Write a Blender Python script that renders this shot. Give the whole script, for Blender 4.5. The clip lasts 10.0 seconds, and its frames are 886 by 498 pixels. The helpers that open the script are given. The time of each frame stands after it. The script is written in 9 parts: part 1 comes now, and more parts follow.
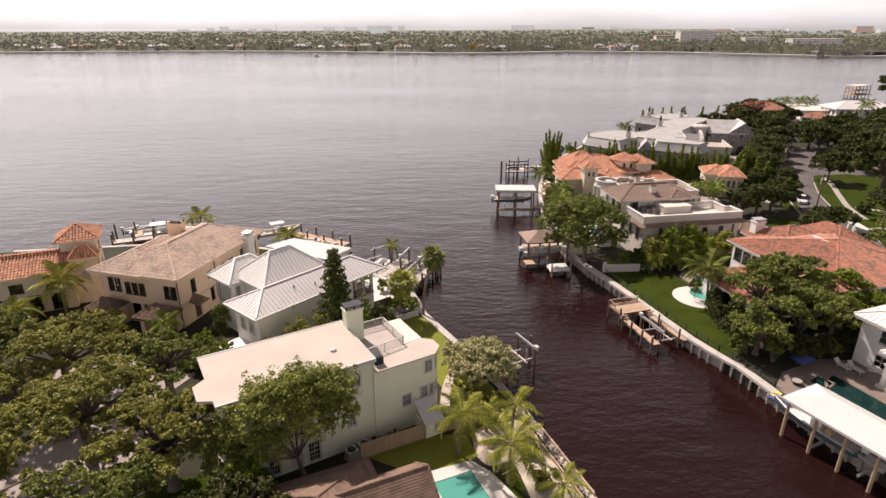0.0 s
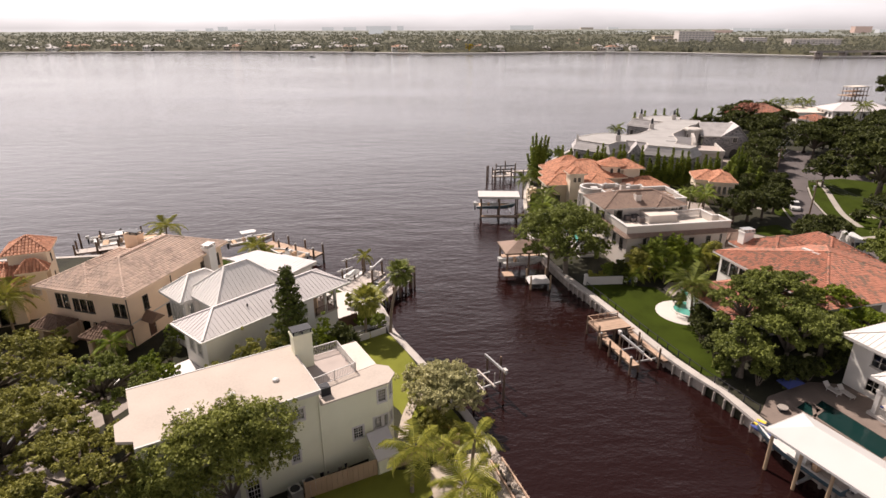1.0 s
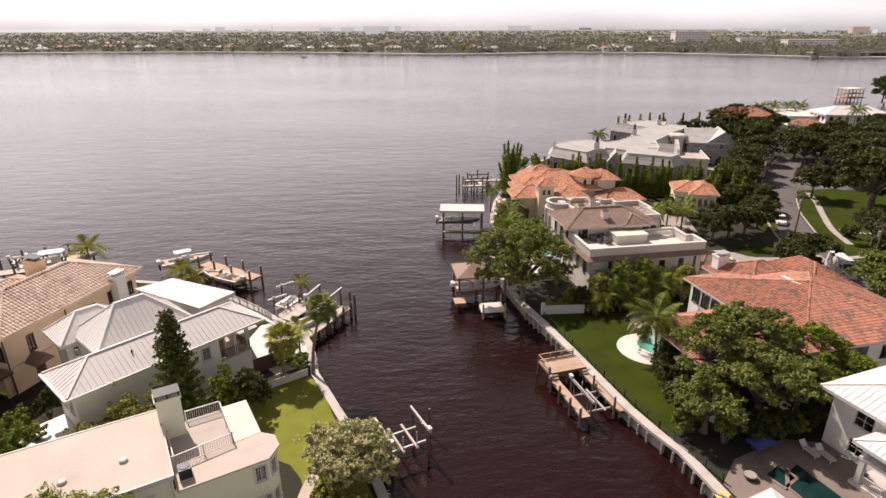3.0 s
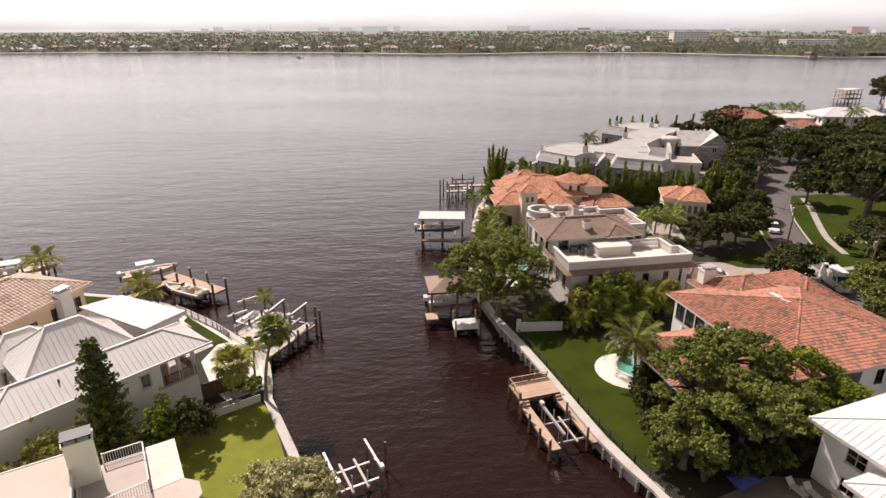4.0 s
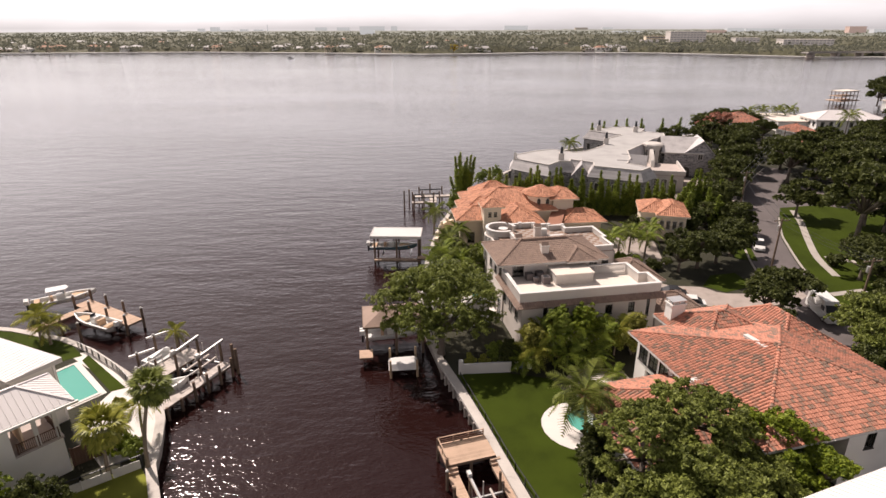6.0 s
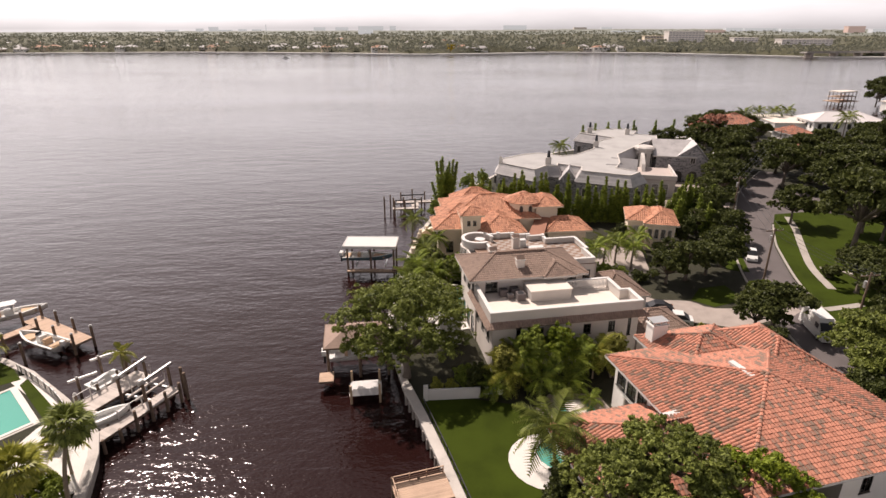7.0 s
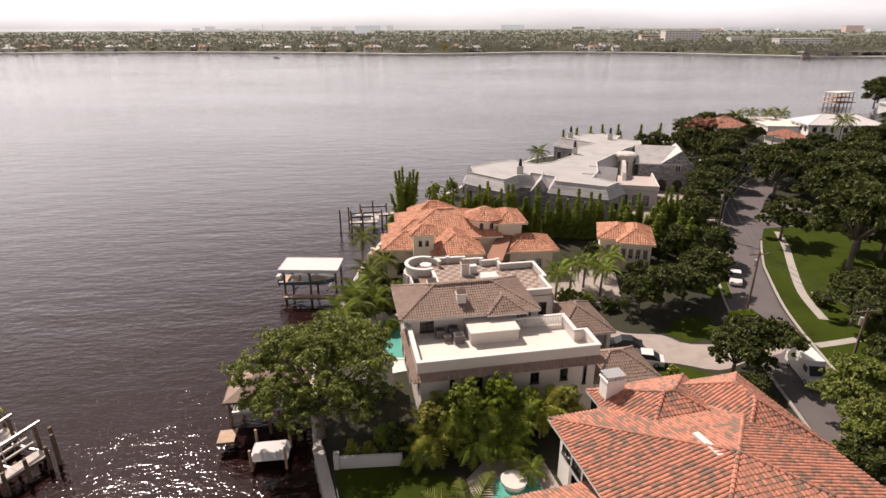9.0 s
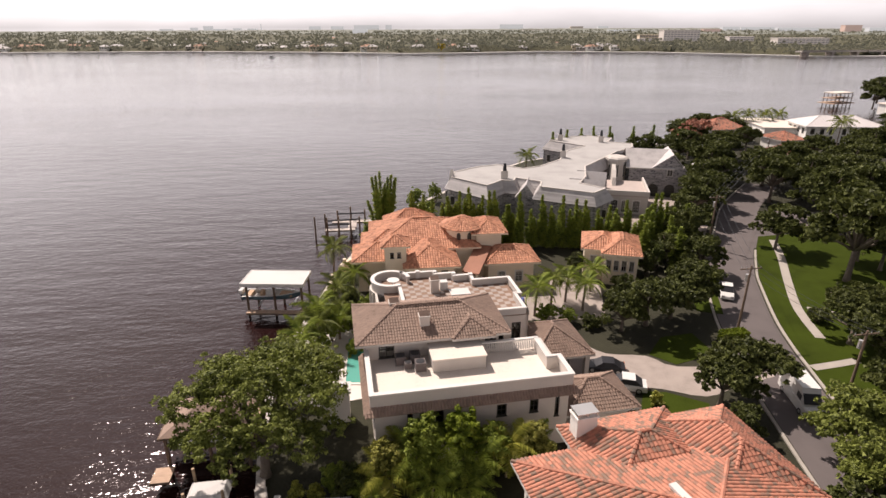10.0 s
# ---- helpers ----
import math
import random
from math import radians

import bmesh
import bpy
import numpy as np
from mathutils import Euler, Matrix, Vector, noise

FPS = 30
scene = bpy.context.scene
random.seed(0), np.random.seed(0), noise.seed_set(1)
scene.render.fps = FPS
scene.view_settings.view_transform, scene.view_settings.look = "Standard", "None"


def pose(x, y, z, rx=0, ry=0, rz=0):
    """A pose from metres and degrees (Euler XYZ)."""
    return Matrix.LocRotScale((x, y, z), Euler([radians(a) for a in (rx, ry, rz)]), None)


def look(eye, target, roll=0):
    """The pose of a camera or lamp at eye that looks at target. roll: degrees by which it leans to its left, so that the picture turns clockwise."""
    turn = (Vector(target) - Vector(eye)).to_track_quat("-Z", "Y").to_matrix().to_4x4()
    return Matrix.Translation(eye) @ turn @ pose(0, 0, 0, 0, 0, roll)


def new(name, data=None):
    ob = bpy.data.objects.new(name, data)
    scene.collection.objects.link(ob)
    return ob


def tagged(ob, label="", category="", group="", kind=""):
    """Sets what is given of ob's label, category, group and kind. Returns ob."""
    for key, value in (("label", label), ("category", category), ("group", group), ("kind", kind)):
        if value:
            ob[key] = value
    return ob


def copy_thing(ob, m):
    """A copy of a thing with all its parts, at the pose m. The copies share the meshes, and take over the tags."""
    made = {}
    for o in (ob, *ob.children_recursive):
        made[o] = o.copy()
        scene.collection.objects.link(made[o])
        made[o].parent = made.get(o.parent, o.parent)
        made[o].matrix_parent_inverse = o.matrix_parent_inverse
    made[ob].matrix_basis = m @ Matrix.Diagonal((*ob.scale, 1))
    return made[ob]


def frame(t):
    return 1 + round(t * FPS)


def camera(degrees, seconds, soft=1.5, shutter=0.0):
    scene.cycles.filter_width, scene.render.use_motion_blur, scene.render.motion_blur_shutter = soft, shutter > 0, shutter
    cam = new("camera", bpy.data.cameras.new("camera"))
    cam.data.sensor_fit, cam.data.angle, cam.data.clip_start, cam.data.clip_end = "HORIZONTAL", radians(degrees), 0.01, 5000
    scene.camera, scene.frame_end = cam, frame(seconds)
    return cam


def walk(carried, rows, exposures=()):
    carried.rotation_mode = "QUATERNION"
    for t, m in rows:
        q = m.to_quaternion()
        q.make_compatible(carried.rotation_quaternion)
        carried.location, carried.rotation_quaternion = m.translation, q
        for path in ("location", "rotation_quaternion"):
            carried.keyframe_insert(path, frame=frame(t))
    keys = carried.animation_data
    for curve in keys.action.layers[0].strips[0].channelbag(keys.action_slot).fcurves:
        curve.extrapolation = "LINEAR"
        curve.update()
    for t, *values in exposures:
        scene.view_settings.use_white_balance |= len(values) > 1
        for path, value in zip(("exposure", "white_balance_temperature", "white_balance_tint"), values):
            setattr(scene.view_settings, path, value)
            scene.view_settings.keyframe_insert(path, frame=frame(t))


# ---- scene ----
cam = camera(75.53, 10.0, soft=1.5)
PATH = [
    (0.0, 0.000, 0.000, 38.000, 0.000, -21.151, 0.000),
    (0.5, 1.993, 2.258, 38.065, -0.028, -21.141, 0.002),
    (1.0, 3.978, 4.536, 38.121, -0.057, -21.132, 0.003),
    (1.5, 5.957, 6.835, 38.169, -0.086, -21.124, 0.005),
    (2.0, 7.929, 9.156, 38.209, -0.115, -21.118, 0.007),
    (2.5, 9.894, 11.497, 38.240, -0.145, -21.114, 0.008),
    (3.0, 11.852, 13.858, 38.263, -0.176, -21.110, 0.010),
    (3.5, 13.803, 16.241, 38.278, -0.207, -21.108, 0.012),
    (4.0, 15.747, 18.644, 38.285, -0.239, -21.108, 0.014),
    (4.5, 17.684, 21.069, 38.283, -0.271, -21.109, 0.017),
    (5.0, 19.614, 23.514, 38.274, -0.304, -21.111, 0.019),
    (5.5, 21.537, 25.980, 38.256, -0.337, -21.114, 0.021),
    (6.0, 23.454, 28.467, 38.229, -0.371, -21.119, 0.024),
    (6.5, 25.363, 30.974, 38.195, -0.406, -21.126, 0.027),
    (7.0, 27.266, 33.503, 38.152, -0.441, -21.134, 0.029),
    (7.5, 29.162, 36.052, 38.101, -0.476, -21.143, 0.032),
    (8.0, 31.050, 38.622, 38.041, -0.512, -21.153, 0.035),
    (8.5, 32.932, 41.213, 37.974, -0.549, -21.165, 0.038),
    (9.0, 34.807, 43.825, 37.898, -0.586, -21.179, 0.042),
    (9.5, 36.675, 46.457, 37.814, -0.623, -21.194, 0.045),
    (10.0, 38.536, 49.111, 37.721, -0.662, -21.210, 0.048),
]
walk(cam, [(t, pose(x, y, z, 90 + pitch, roll, yaw)) for t, x, y, z, yaw, pitch, roll in PATH])
scene.view_settings.exposure = 0.30

# ---- light ----
SUN_AZ, SUN_EL = radians(-37.5), radians(50.5)     # azimuth from +y, negative towards -x
world = bpy.data.worlds.new("sky")
scene.world = world
world.use_nodes = True
wt = world.node_tree
wt.nodes.clear()
w_out = wt.nodes.new("ShaderNodeOutputWorld")
w_bg = wt.nodes.new("ShaderNodeBackground")
w_sky = wt.nodes.new("ShaderNodeTexSky")
w_sky.sky_type, w_sky.sun_disc = "NISHITA", False
w_sky.sun_elevation, w_sky.sun_rotation = SUN_EL, SUN_AZ
w_sky.dust_density, w_sky.air_density, w_sky.ozone_density = 4.0, 0.8, 0.6
w_co = wt.nodes.new("ShaderNodeTexCoord")
w_map = wt.nodes.new("ShaderNodeMapping")
w_map.inputs["Scale"].default_value = (1.0, 1.0, 4.0)
w_noise = wt.nodes.new("ShaderNodeTexNoise")
w_noise.inputs["Scale"].default_value, w_noise.inputs["Detail"].default_value = 3.2, 6.0
wt.links.new(w_co.outputs["Generated"], w_map.inputs["Vector"])
wt.links.new(w_map.outputs["Vector"], w_noise.inputs["Vector"])


def w_math(op, a, b=0.0, c=0.0):
    n = wt.nodes.new("ShaderNodeMath")
    n.operation = op
    for i, v in enumerate((a, b, c)):
        if isinstance(v, (int, float)):
            n.inputs[i].default_value = v
        else:
            wt.links.new(v, n.inputs[i])
    return n.outputs[0]


# a thin bright overcast: clearest towards the sun and along the horizon
w_dot = wt.nodes.new("ShaderNodeVectorMath")
w_dot.operation = "DOT_PRODUCT"
wt.links.new(w_co.outputs["Generated"], w_dot.inputs[0])
w_dot.inputs[1].default_value = (math.sin(SUN_AZ) * math.cos(SUN_EL), math.cos(SUN_AZ) * math.cos(SUN_EL), math.sin(SUN_EL))
w_sep = wt.nodes.new("ShaderNodeSeparateXYZ")
wt.links.new(w_co.outputs["Generated"], w_sep.inputs[0])
toward = w_math("POWER", w_math("MAXIMUM", w_math("MULTIPLY_ADD", w_dot.outputs["Value"], 0.5, 0.5), 0.0), 4.0)
rise = w_math("MAXIMUM", w_math("SUBTRACT", 1.0, w_math("ABSOLUTE", w_sep.outputs["Z"])), 0.0)
low = w_math("POWER", rise, 2.2)
band = wt.nodes.new("ShaderNodeMapRange")
band.interpolation_type = "SMOOTHSTEP"
band.inputs["From Min"].default_value, band.inputs["From Max"].default_value = 0.15, 0.70
band.inputs["To Min"].default_value, band.inputs["To Max"].default_value = 1.92, 0.06
wt.links.new(w_sep.outputs["Z"], band.inputs["Value"])
glare = w_math("MULTIPLY", toward, band.outputs["Result"])
round_ = w_math("MULTIPLY", low, w_math("MULTIPLY_ADD", toward, -0.84, 1.16))
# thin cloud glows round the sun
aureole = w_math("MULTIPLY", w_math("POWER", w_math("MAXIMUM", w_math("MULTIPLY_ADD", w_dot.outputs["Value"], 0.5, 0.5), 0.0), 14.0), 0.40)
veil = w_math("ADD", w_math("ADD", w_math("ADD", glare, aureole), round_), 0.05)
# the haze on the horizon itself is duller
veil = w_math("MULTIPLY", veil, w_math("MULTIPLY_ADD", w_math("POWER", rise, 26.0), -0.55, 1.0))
cloud = w_math("MULTIPLY_ADD", w_noise.outputs["Fac"], 0.9, 0.53)
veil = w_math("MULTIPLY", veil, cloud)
w_tint = wt.nodes.new("ShaderNodeMix")
w_tint.data_type, w_tint.blend_type = "RGBA", "MULTIPLY"
w_tint.inputs["Factor"].default_value = 1.0
w_tint.inputs["A"].default_value = (9.9, 9.06, 9.2, 1)
w_rgb = wt.nodes.new("ShaderNodeCombineColor")
for k in range(3):
    wt.links.new(veil, w_rgb.inputs[k])
wt.links.new(w_rgb.outputs["Color"], w_tint.inputs["B"])
w_mix = wt.nodes.new("ShaderNodeMix")
w_mix.data_type = "RGBA"
w_mix.inputs["Factor"].default_value = 0.82
wt.links.new(w_sky.outputs["Color"], w_mix.inputs["A"])
wt.links.new(w_tint.outputs["Result"], w_mix.inputs["B"])
wt.links.new(w_mix.outputs["Result"], w_bg.inputs["Color"])
w_bg.inputs["Strength"].default_value = 0.10
wt.links.new(w_bg.outputs["Background"], w_out.inputs["Surface"])
sun = new("sun", bpy.data.lights.new("sun", "SUN"))
sun.data.energy, sun.data.angle, sun.data.color = 5.0, radians(1.2), (1.0, 0.865, 0.78)
sun.matrix_world = look((math.sin(SUN_AZ) * math.cos(SUN_EL) * 200, math.cos(SUN_AZ) * math.cos(SUN_EL) * 200, math.sin(SUN_EL) * 200), (0, 0, 0))

# ---- materials ----
def mat(name, base, rough=0.75, metal=0.0, vary=0.25, patch=0.35, fine=9.0, bump=0.25, depth=0.02, pieces=0.0, hue=None, spec=0.4):
    """Principled surface: patches and grain at real size, relief, and a shift from piece to piece."""
    m = bpy.data.materials.new(name)
    m.use_nodes = True
    n, l = m.node_tree.nodes, m.node_tree.links
    b = n["Principled BSDF"]
    b.inputs["Roughness"].default_value, b.inputs["Metallic"].default_value = rough, metal
    b.inputs["Specular IOR Level"].default_value = spec
    co = n.new("ShaderNodeTexCoord")
    big, small = n.new("ShaderNodeTexNoise"), n.new("ShaderNodeTexNoise")
    big.inputs["Scale"].default_value, big.inputs["Detail"].default_value = patch, 4.0
    small.inputs["Scale"].default_value, small.inputs["Detail"].default_value = fine, 3.0
    for t in (big, small):
        l.new(co.outputs["Object"], t.inputs["Vector"])
    add = n.new("ShaderNodeMath")
    add.operation = "MULTIPLY_ADD"
    add.inputs[1].default_value = 0.45
    l.new(small.outputs["Fac"], add.inputs[0])
    l.new(big.outputs["Fac"], add.inputs[2])
    last = add.outputs[0]
    if pieces:
        info, geo = n.new("ShaderNodeObjectInfo"), n.new("ShaderNodeNewGeometry")
        s = n.new("ShaderNodeMath")
        l.new(info.outputs["Random"], s.inputs[0])
        l.new(geo.outputs["Random Per Island"], s.inputs[1])
        fr = n.new("ShaderNodeMath")
        fr.operation = "FRACT"
        l.new(s.outputs[0], fr.inputs[0])
        k = n.new("ShaderNodeMath")
        k.operation = "MULTIPLY_ADD"
        k.inputs[1].default_value = pieces
        l.new(fr.outputs[0], k.inputs[0])
        l.new(last, k.inputs[2])
        off = n.new("ShaderNodeMath")
        off.operation = "SUBTRACT"
        off.inputs[1].default_value = pieces / 2
        l.new(k.outputs[0], off.inputs[0])
        last = off.outputs[0]
    ramp = n.new("ShaderNodeValToRGB")
    e = ramp.color_ramp.elements
    low = hue or tuple(c * (1 - vary) for c in base)
    e[0].position, e[0].color = 0.42, (*low, 1)
    e[1].position, e[1].color = 1.02, (*[min(1, c * (1 + vary * 0.6)) for c in base], 1)
    mid = ramp.color_ramp.elements.new(0.68)
    mid.color = (*base, 1)
    l.new(last, ramp.inputs["Fac"])
    l.new(ramp.outputs["Color"], b.inputs["Base Color"])
    if bump:
        bp = n.new("ShaderNodeBump")
        bp.inputs["Strength"].default_value, bp.inputs["Distance"].default_value = bump, depth
        l.new(small.outputs["Fac"], bp.inputs["Height"])
        l.new(bp.outputs["Normal"], b.inputs["Normal"])
    return m


def leaf_mat(name, dark, light, rough=0.55):
    """Leaves: each its own green, and some light through them."""
    m = mat(name, dark, rough, pieces=0.0, bump=0.0, spec=0.18)
    n, l = m.node_tree.nodes, m.node_tree.links
    b = n["Principled BSDF"]
    geo, co = n.new("ShaderNodeNewGeometry"), n.new("ShaderNodeTexCoord")
    blot = n.new("ShaderNodeTexNoise")
    blot.inputs["Scale"].default_value = 0.45
    l.new(co.outputs["Object"], blot.inputs["Vector"])
    mx = n.new("ShaderNodeMath")
    mx.operation = "MULTIPLY_ADD"
    mx.inputs[1].default_value = 0.55
    l.new(geo.outputs["Random Per Island"], mx.inputs[0])
    l.new(blot.outputs["Fac"], mx.inputs[2])
    ramp = n.new("ShaderNodeValToRGB")
    e = ramp.color_ramp.elements
    e[0].position, e[0].color = 0.35, (*dark, 1)
    e[1].position, e[1].color = 1.0, (*light, 1)
    l.new(mx.outputs[0], ramp.inputs["Fac"])
    l.new(ramp.outputs["Color"], b.inputs["Base Color"])
    tr, ad = n.new("ShaderNodeBsdfTranslucent"), n.new("ShaderNodeMixShader")
    ad.inputs["Fac"].default_value = 0.22
    l.new(ramp.outputs["Color"], tr.inputs["Color"])
    l.new(b.outputs["BSDF"], ad.inputs[1])
    l.new(tr.outputs["BSDF"], ad.inputs[2])
    l.new(ad.outputs["Shader"], n["Material Output"].inputs["Surface"])
    return m


def water_mat(name, base, waves, rough=0.06, strength=0.5):
    """Water: a dark or tinted body under a rippled, mirroring skin. waves: (scale, stretch, share)."""
    m = bpy.data.materials.new(name)
    m.use_nodes = True
    n, l = m.node_tree.nodes, m.node_tree.links
    b = n["Principled BSDF"]
    b.inputs["Base Color"].default_value = (*base, 1)
    b.inputs["Roughness"].default_value, b.inputs["IOR"].default_value = rough, 1.33
    b.inputs["Specular Tint"].default_value = (1.0, 0.90, 0.945, 1)
    b.inputs["Specular IOR Level"].default_value = 0.5
    co = n.new("ShaderNodeTexCoord")
    total = None
    for scale, stretch, share in waves:
        mp, t = n.new("ShaderNodeMapping"), n.new("ShaderNodeTexNoise")
        mp.inputs["Scale"].default_value = (1.0 / stretch, 1.0, 1.0)
        mp.inputs["Rotation"].default_value = (0, 0, radians(-20))
        t.inputs["Scale"].default_value, t.inputs["Detail"].default_value = scale, 2.0
        l.new(co.outputs["Object"], mp.inputs["Vector"])
        l.new(mp.outputs["Vector"], t.inputs["Vector"])
        k = n.new("ShaderNodeMath")
        k.operation = "MULTIPLY_ADD"
        k.inputs[1].default_value = share
        k.inputs[2].default_value = 0.0
        l.new(t.outputs["Fac"], k.inputs[0])
        if total is not None:
            l.new(total, k.inputs[2])
        total = k.outputs[0]
    # wind: rougher and calmer patches
    wind, wm = n.new("ShaderNodeTexNoise"), n.new("ShaderNodeMapping")
    wm.inputs["Scale"].default_value, wm.inputs["Rotation"].default_value = (0.35, 1.0, 1.0), (0, 0, radians(8))
    wind.inputs["Scale"].default_value, wind.inputs["Detail"].default_value = 0.012, 3.0
    l.new(co.outputs["Object"], wm.inputs["Vector"])
    l.new(wm.outputs["Vector"], wind.inputs["Vector"])
    gust = n.new("ShaderNodeMapRange")
    gust.inputs["From Min"].default_value, gust.inputs["From Max"].default_value = 0.36, 0.64
    gust.inputs["To Min"].default_value, gust.inputs["To Max"].default_value = strength * 0.72, strength * 1.15
    l.new(wind.outputs["Fac"], gust.inputs["Value"])
    bp = n.new("ShaderNodeBump")
    bp.inputs["Distance"].default_value = 1.0
    l.new(gust.outputs["Result"], bp.inputs["Strength"])
    l.new(total, bp.inputs["Height"])
    l.new(bp.outputs["Normal"], b.inputs["Normal"])
    return m


def glass_mat():
    m = bpy.data.materials.new("window_glass")
    m.use_nodes = True
    b = m.node_tree.nodes["Principled BSDF"]
    b.inputs["Base Color"].default_value = (0.75, 0.8, 0.82, 1)
    b.inputs["Roughness"].default_value, b.inputs["IOR"].default_value = 0.03, 1.45
    b.inputs["Transmission Weight"].default_value = 1.0
    return m


def rubble_mat(name, light, dark, mortar, size=0.55):
    """Rough-laid stone: each stone its own grey, with pale recessed mortar."""
    m = mat(name, light, 0.9, vary=0.3, patch=0.6, fine=5, bump=0.0)
    n, l = m.node_tree.nodes, m.node_tree.links
    b = n["Principled BSDF"]
    co, mp = n.new("ShaderNodeTexCoord"), n.new("ShaderNodeMapping")
    mp.inputs["Scale"].default_value = (1.0, 1.0, 1.7)
    l.new(co.outputs["Object"], mp.inputs["Vector"])
    cell, edge = n.new("ShaderNodeTexVoronoi"), n.new("ShaderNodeTexVoronoi")
    edge.feature = "DISTANCE_TO_EDGE"
    for v in (cell, edge):
        v.inputs["Scale"].default_value = 1.0 / size
        l.new(mp.outputs["Vector"], v.inputs["Vector"])
    sep, ramp = n.new("ShaderNodeSeparateColor"), n.new("ShaderNodeValToRGB")
    l.new(cell.outputs["Color"], sep.inputs["Color"])
    e = ramp.color_ramp.elements
    e[0].color, e[1].color = (*dark, 1), (*light, 1)
    l.new(sep.outputs["Red"], ramp.inputs["Fac"])
    cutoff = n.new("ShaderNodeMapRange")
    cutoff.inputs["From Min"].default_value, cutoff.inputs["From Max"].default_value = 0.03, 0.09
    l.new(edge.outputs["Distance"], cutoff.inputs["Value"])
    mx = n.new("ShaderNodeMix")
    mx.data_type = "RGBA"
    mx.inputs["A"].default_value = (*mortar, 1)
    l.new(cutoff.outputs["Result"], mx.inputs["Factor"])
    l.new(ramp.outputs["Color"], mx.inputs["B"])
    l.new(mx.outputs["Result"], b.inputs["Base Color"])
    bp = n.new("ShaderNodeBump")
    bp.inputs["Strength"].default_value, bp.inputs["Distance"].default_value = 0.7, 0.06
    l.new(cutoff.outputs["Result"], bp.inputs["Height"])
    l.new(bp.outputs["Normal"], b.inputs["Normal"])
    return m


GLASS = glass_mat()
WATER = water_mat("bay_water", (0.0155, 0.0056, 0.0052), ((0.09, 2.4, 0.35), (0.30, 2.6, 0.42), (1.1, 2.0, 0.23), (3.4, 1.5, 0.10)), 0.085, 0.42)
POOL = water_mat("pool_water", (0.10, 0.34, 0.28), ((0.8, 1.0, 0.1), (2.5, 1.0, 0.03)), 0.04, 0.3)
POOL_DARK = water_mat("dark_pool_water", (0.008, 0.030, 0.028), ((0.8, 1.0, 0.1), (2.5, 1.0, 0.03)), 0.04, 0.3)
GREEN_WALL = mat("pale_green_stucco", (0.77, 0.76, 0.59), 0.85, vary=0.10, fine=25)
WHITE_WALL = mat("white_stucco", (0.76, 0.73, 0.69), 0.85, vary=0.10, fine=25)
BEIGE_WALL = mat("beige_stucco", (0.80, 0.61, 0.44), 0.85, vary=0.12, fine=25)
CREAM_WALL = mat("cream_stucco", (0.74, 0.63, 0.49), 0.85, vary=0.12, fine=25)
GREY_WALL = mat("grey_stucco", (0.60, 0.54, 0.49), 0.85, vary=0.12, fine=25)
STONE_WALL = rubble_mat("grey_rubble_stone", (0.42, 0.395, 0.39), (0.12, 0.115, 0.13), (0.36, 0.34, 0.33))
WHITE = mat("white_paint", (0.60, 0.575, 0.55), 0.5, vary=0.08, fine=20, bump=0.1)
TRIM = mat("cast_stone", (0.52, 0.48, 0.445), 0.8, vary=0.15, fine=20)
FLAT_ROOF = mat("cream_flat_roof", (0.50, 0.43, 0.375), 0.9, vary=0.16, patch=0.25, fine=5)
WHITE_ROOF = mat("white_flat_roof", (0.66, 0.59, 0.525), 0.85, vary=0.14, patch=0.3, fine=4)
TERRACE = mat("grey_terrace_floor", (0.43, 0.365, 0.335), 0.85, vary=0.15, patch=0.6)
METAL_GREY = mat("grey_metal_roof", (0.65, 0.61, 0.60), 0.5, 0.0, vary=0.08, patch=0.2, fine=6, bump=0.05, pieces=0.12)
METAL_WHITE = mat("white_metal_roof", (0.76, 0.73, 0.70), 0.42, 0.1, vary=0.08, patch=0.2, fine=6, bump=0.05, pieces=0.1)
CLAY = mat("red_clay_tile", (0.39, 0.165, 0.108), 0.75, vary=0.40, patch=0.6, fine=6, pieces=0.75, hue=(0.20, 0.130, 0.095))
CLAY_ORANGE = mat("orange_clay_tile", (0.50, 0.240, 0.145), 0.75, vary=0.35, patch=0.6, fine=6, pieces=0.7, hue=(0.36, 0.16, 0.095))
BROWN_TILE = mat("brown_concrete_tile", (0.57, 0.43, 0.35), 0.8, vary=0.30, patch=0.5, fine=6, pieces=0.4)
GREY_TILE = mat("taupe_roof_tile", (0.27, 0.19, 0.150), 0.8, vary=0.25, patch=0.5, fine=6, pieces=0.35)
SHINGLE = mat("brown_asphalt_shingle", (0.20, 0.13, 0.095), 0.9, vary=0.3, patch=0.5, fine=14, pieces=0.5)
SLATE = mat("grey_slate", (0.42, 0.395, 0.39), 0.7, vary=0.25, patch=0.5, fine=5, pieces=0.5)
FRAME = mat("dark_window_frame", (0.05, 0.045, 0.04), 0.45, vary=0.1)
DARK = mat("dark_metal", (0.035, 0.035, 0.04), 0.4, 0.4, vary=0.2)
STEEL = mat("galvanised_metal", (0.55, 0.54, 0.53), 0.35, 0.7, vary=0.15, fine=12)
BROWN_WOOD = mat("dark_brown_wood", (0.10, 0.05, 0.032), 0.6, vary=0.3)
DECK = mat("weathered_deck_boards", (0.47, 0.33, 0.24), 0.8, vary=0.2, patch=0.8, fine=8, pieces=0.45)
PALE_DECK = mat("pale_grey_deck", (0.50, 0.44, 0.40), 0.8, vary=0.2, patch=0.8, fine=8, pieces=0.4)
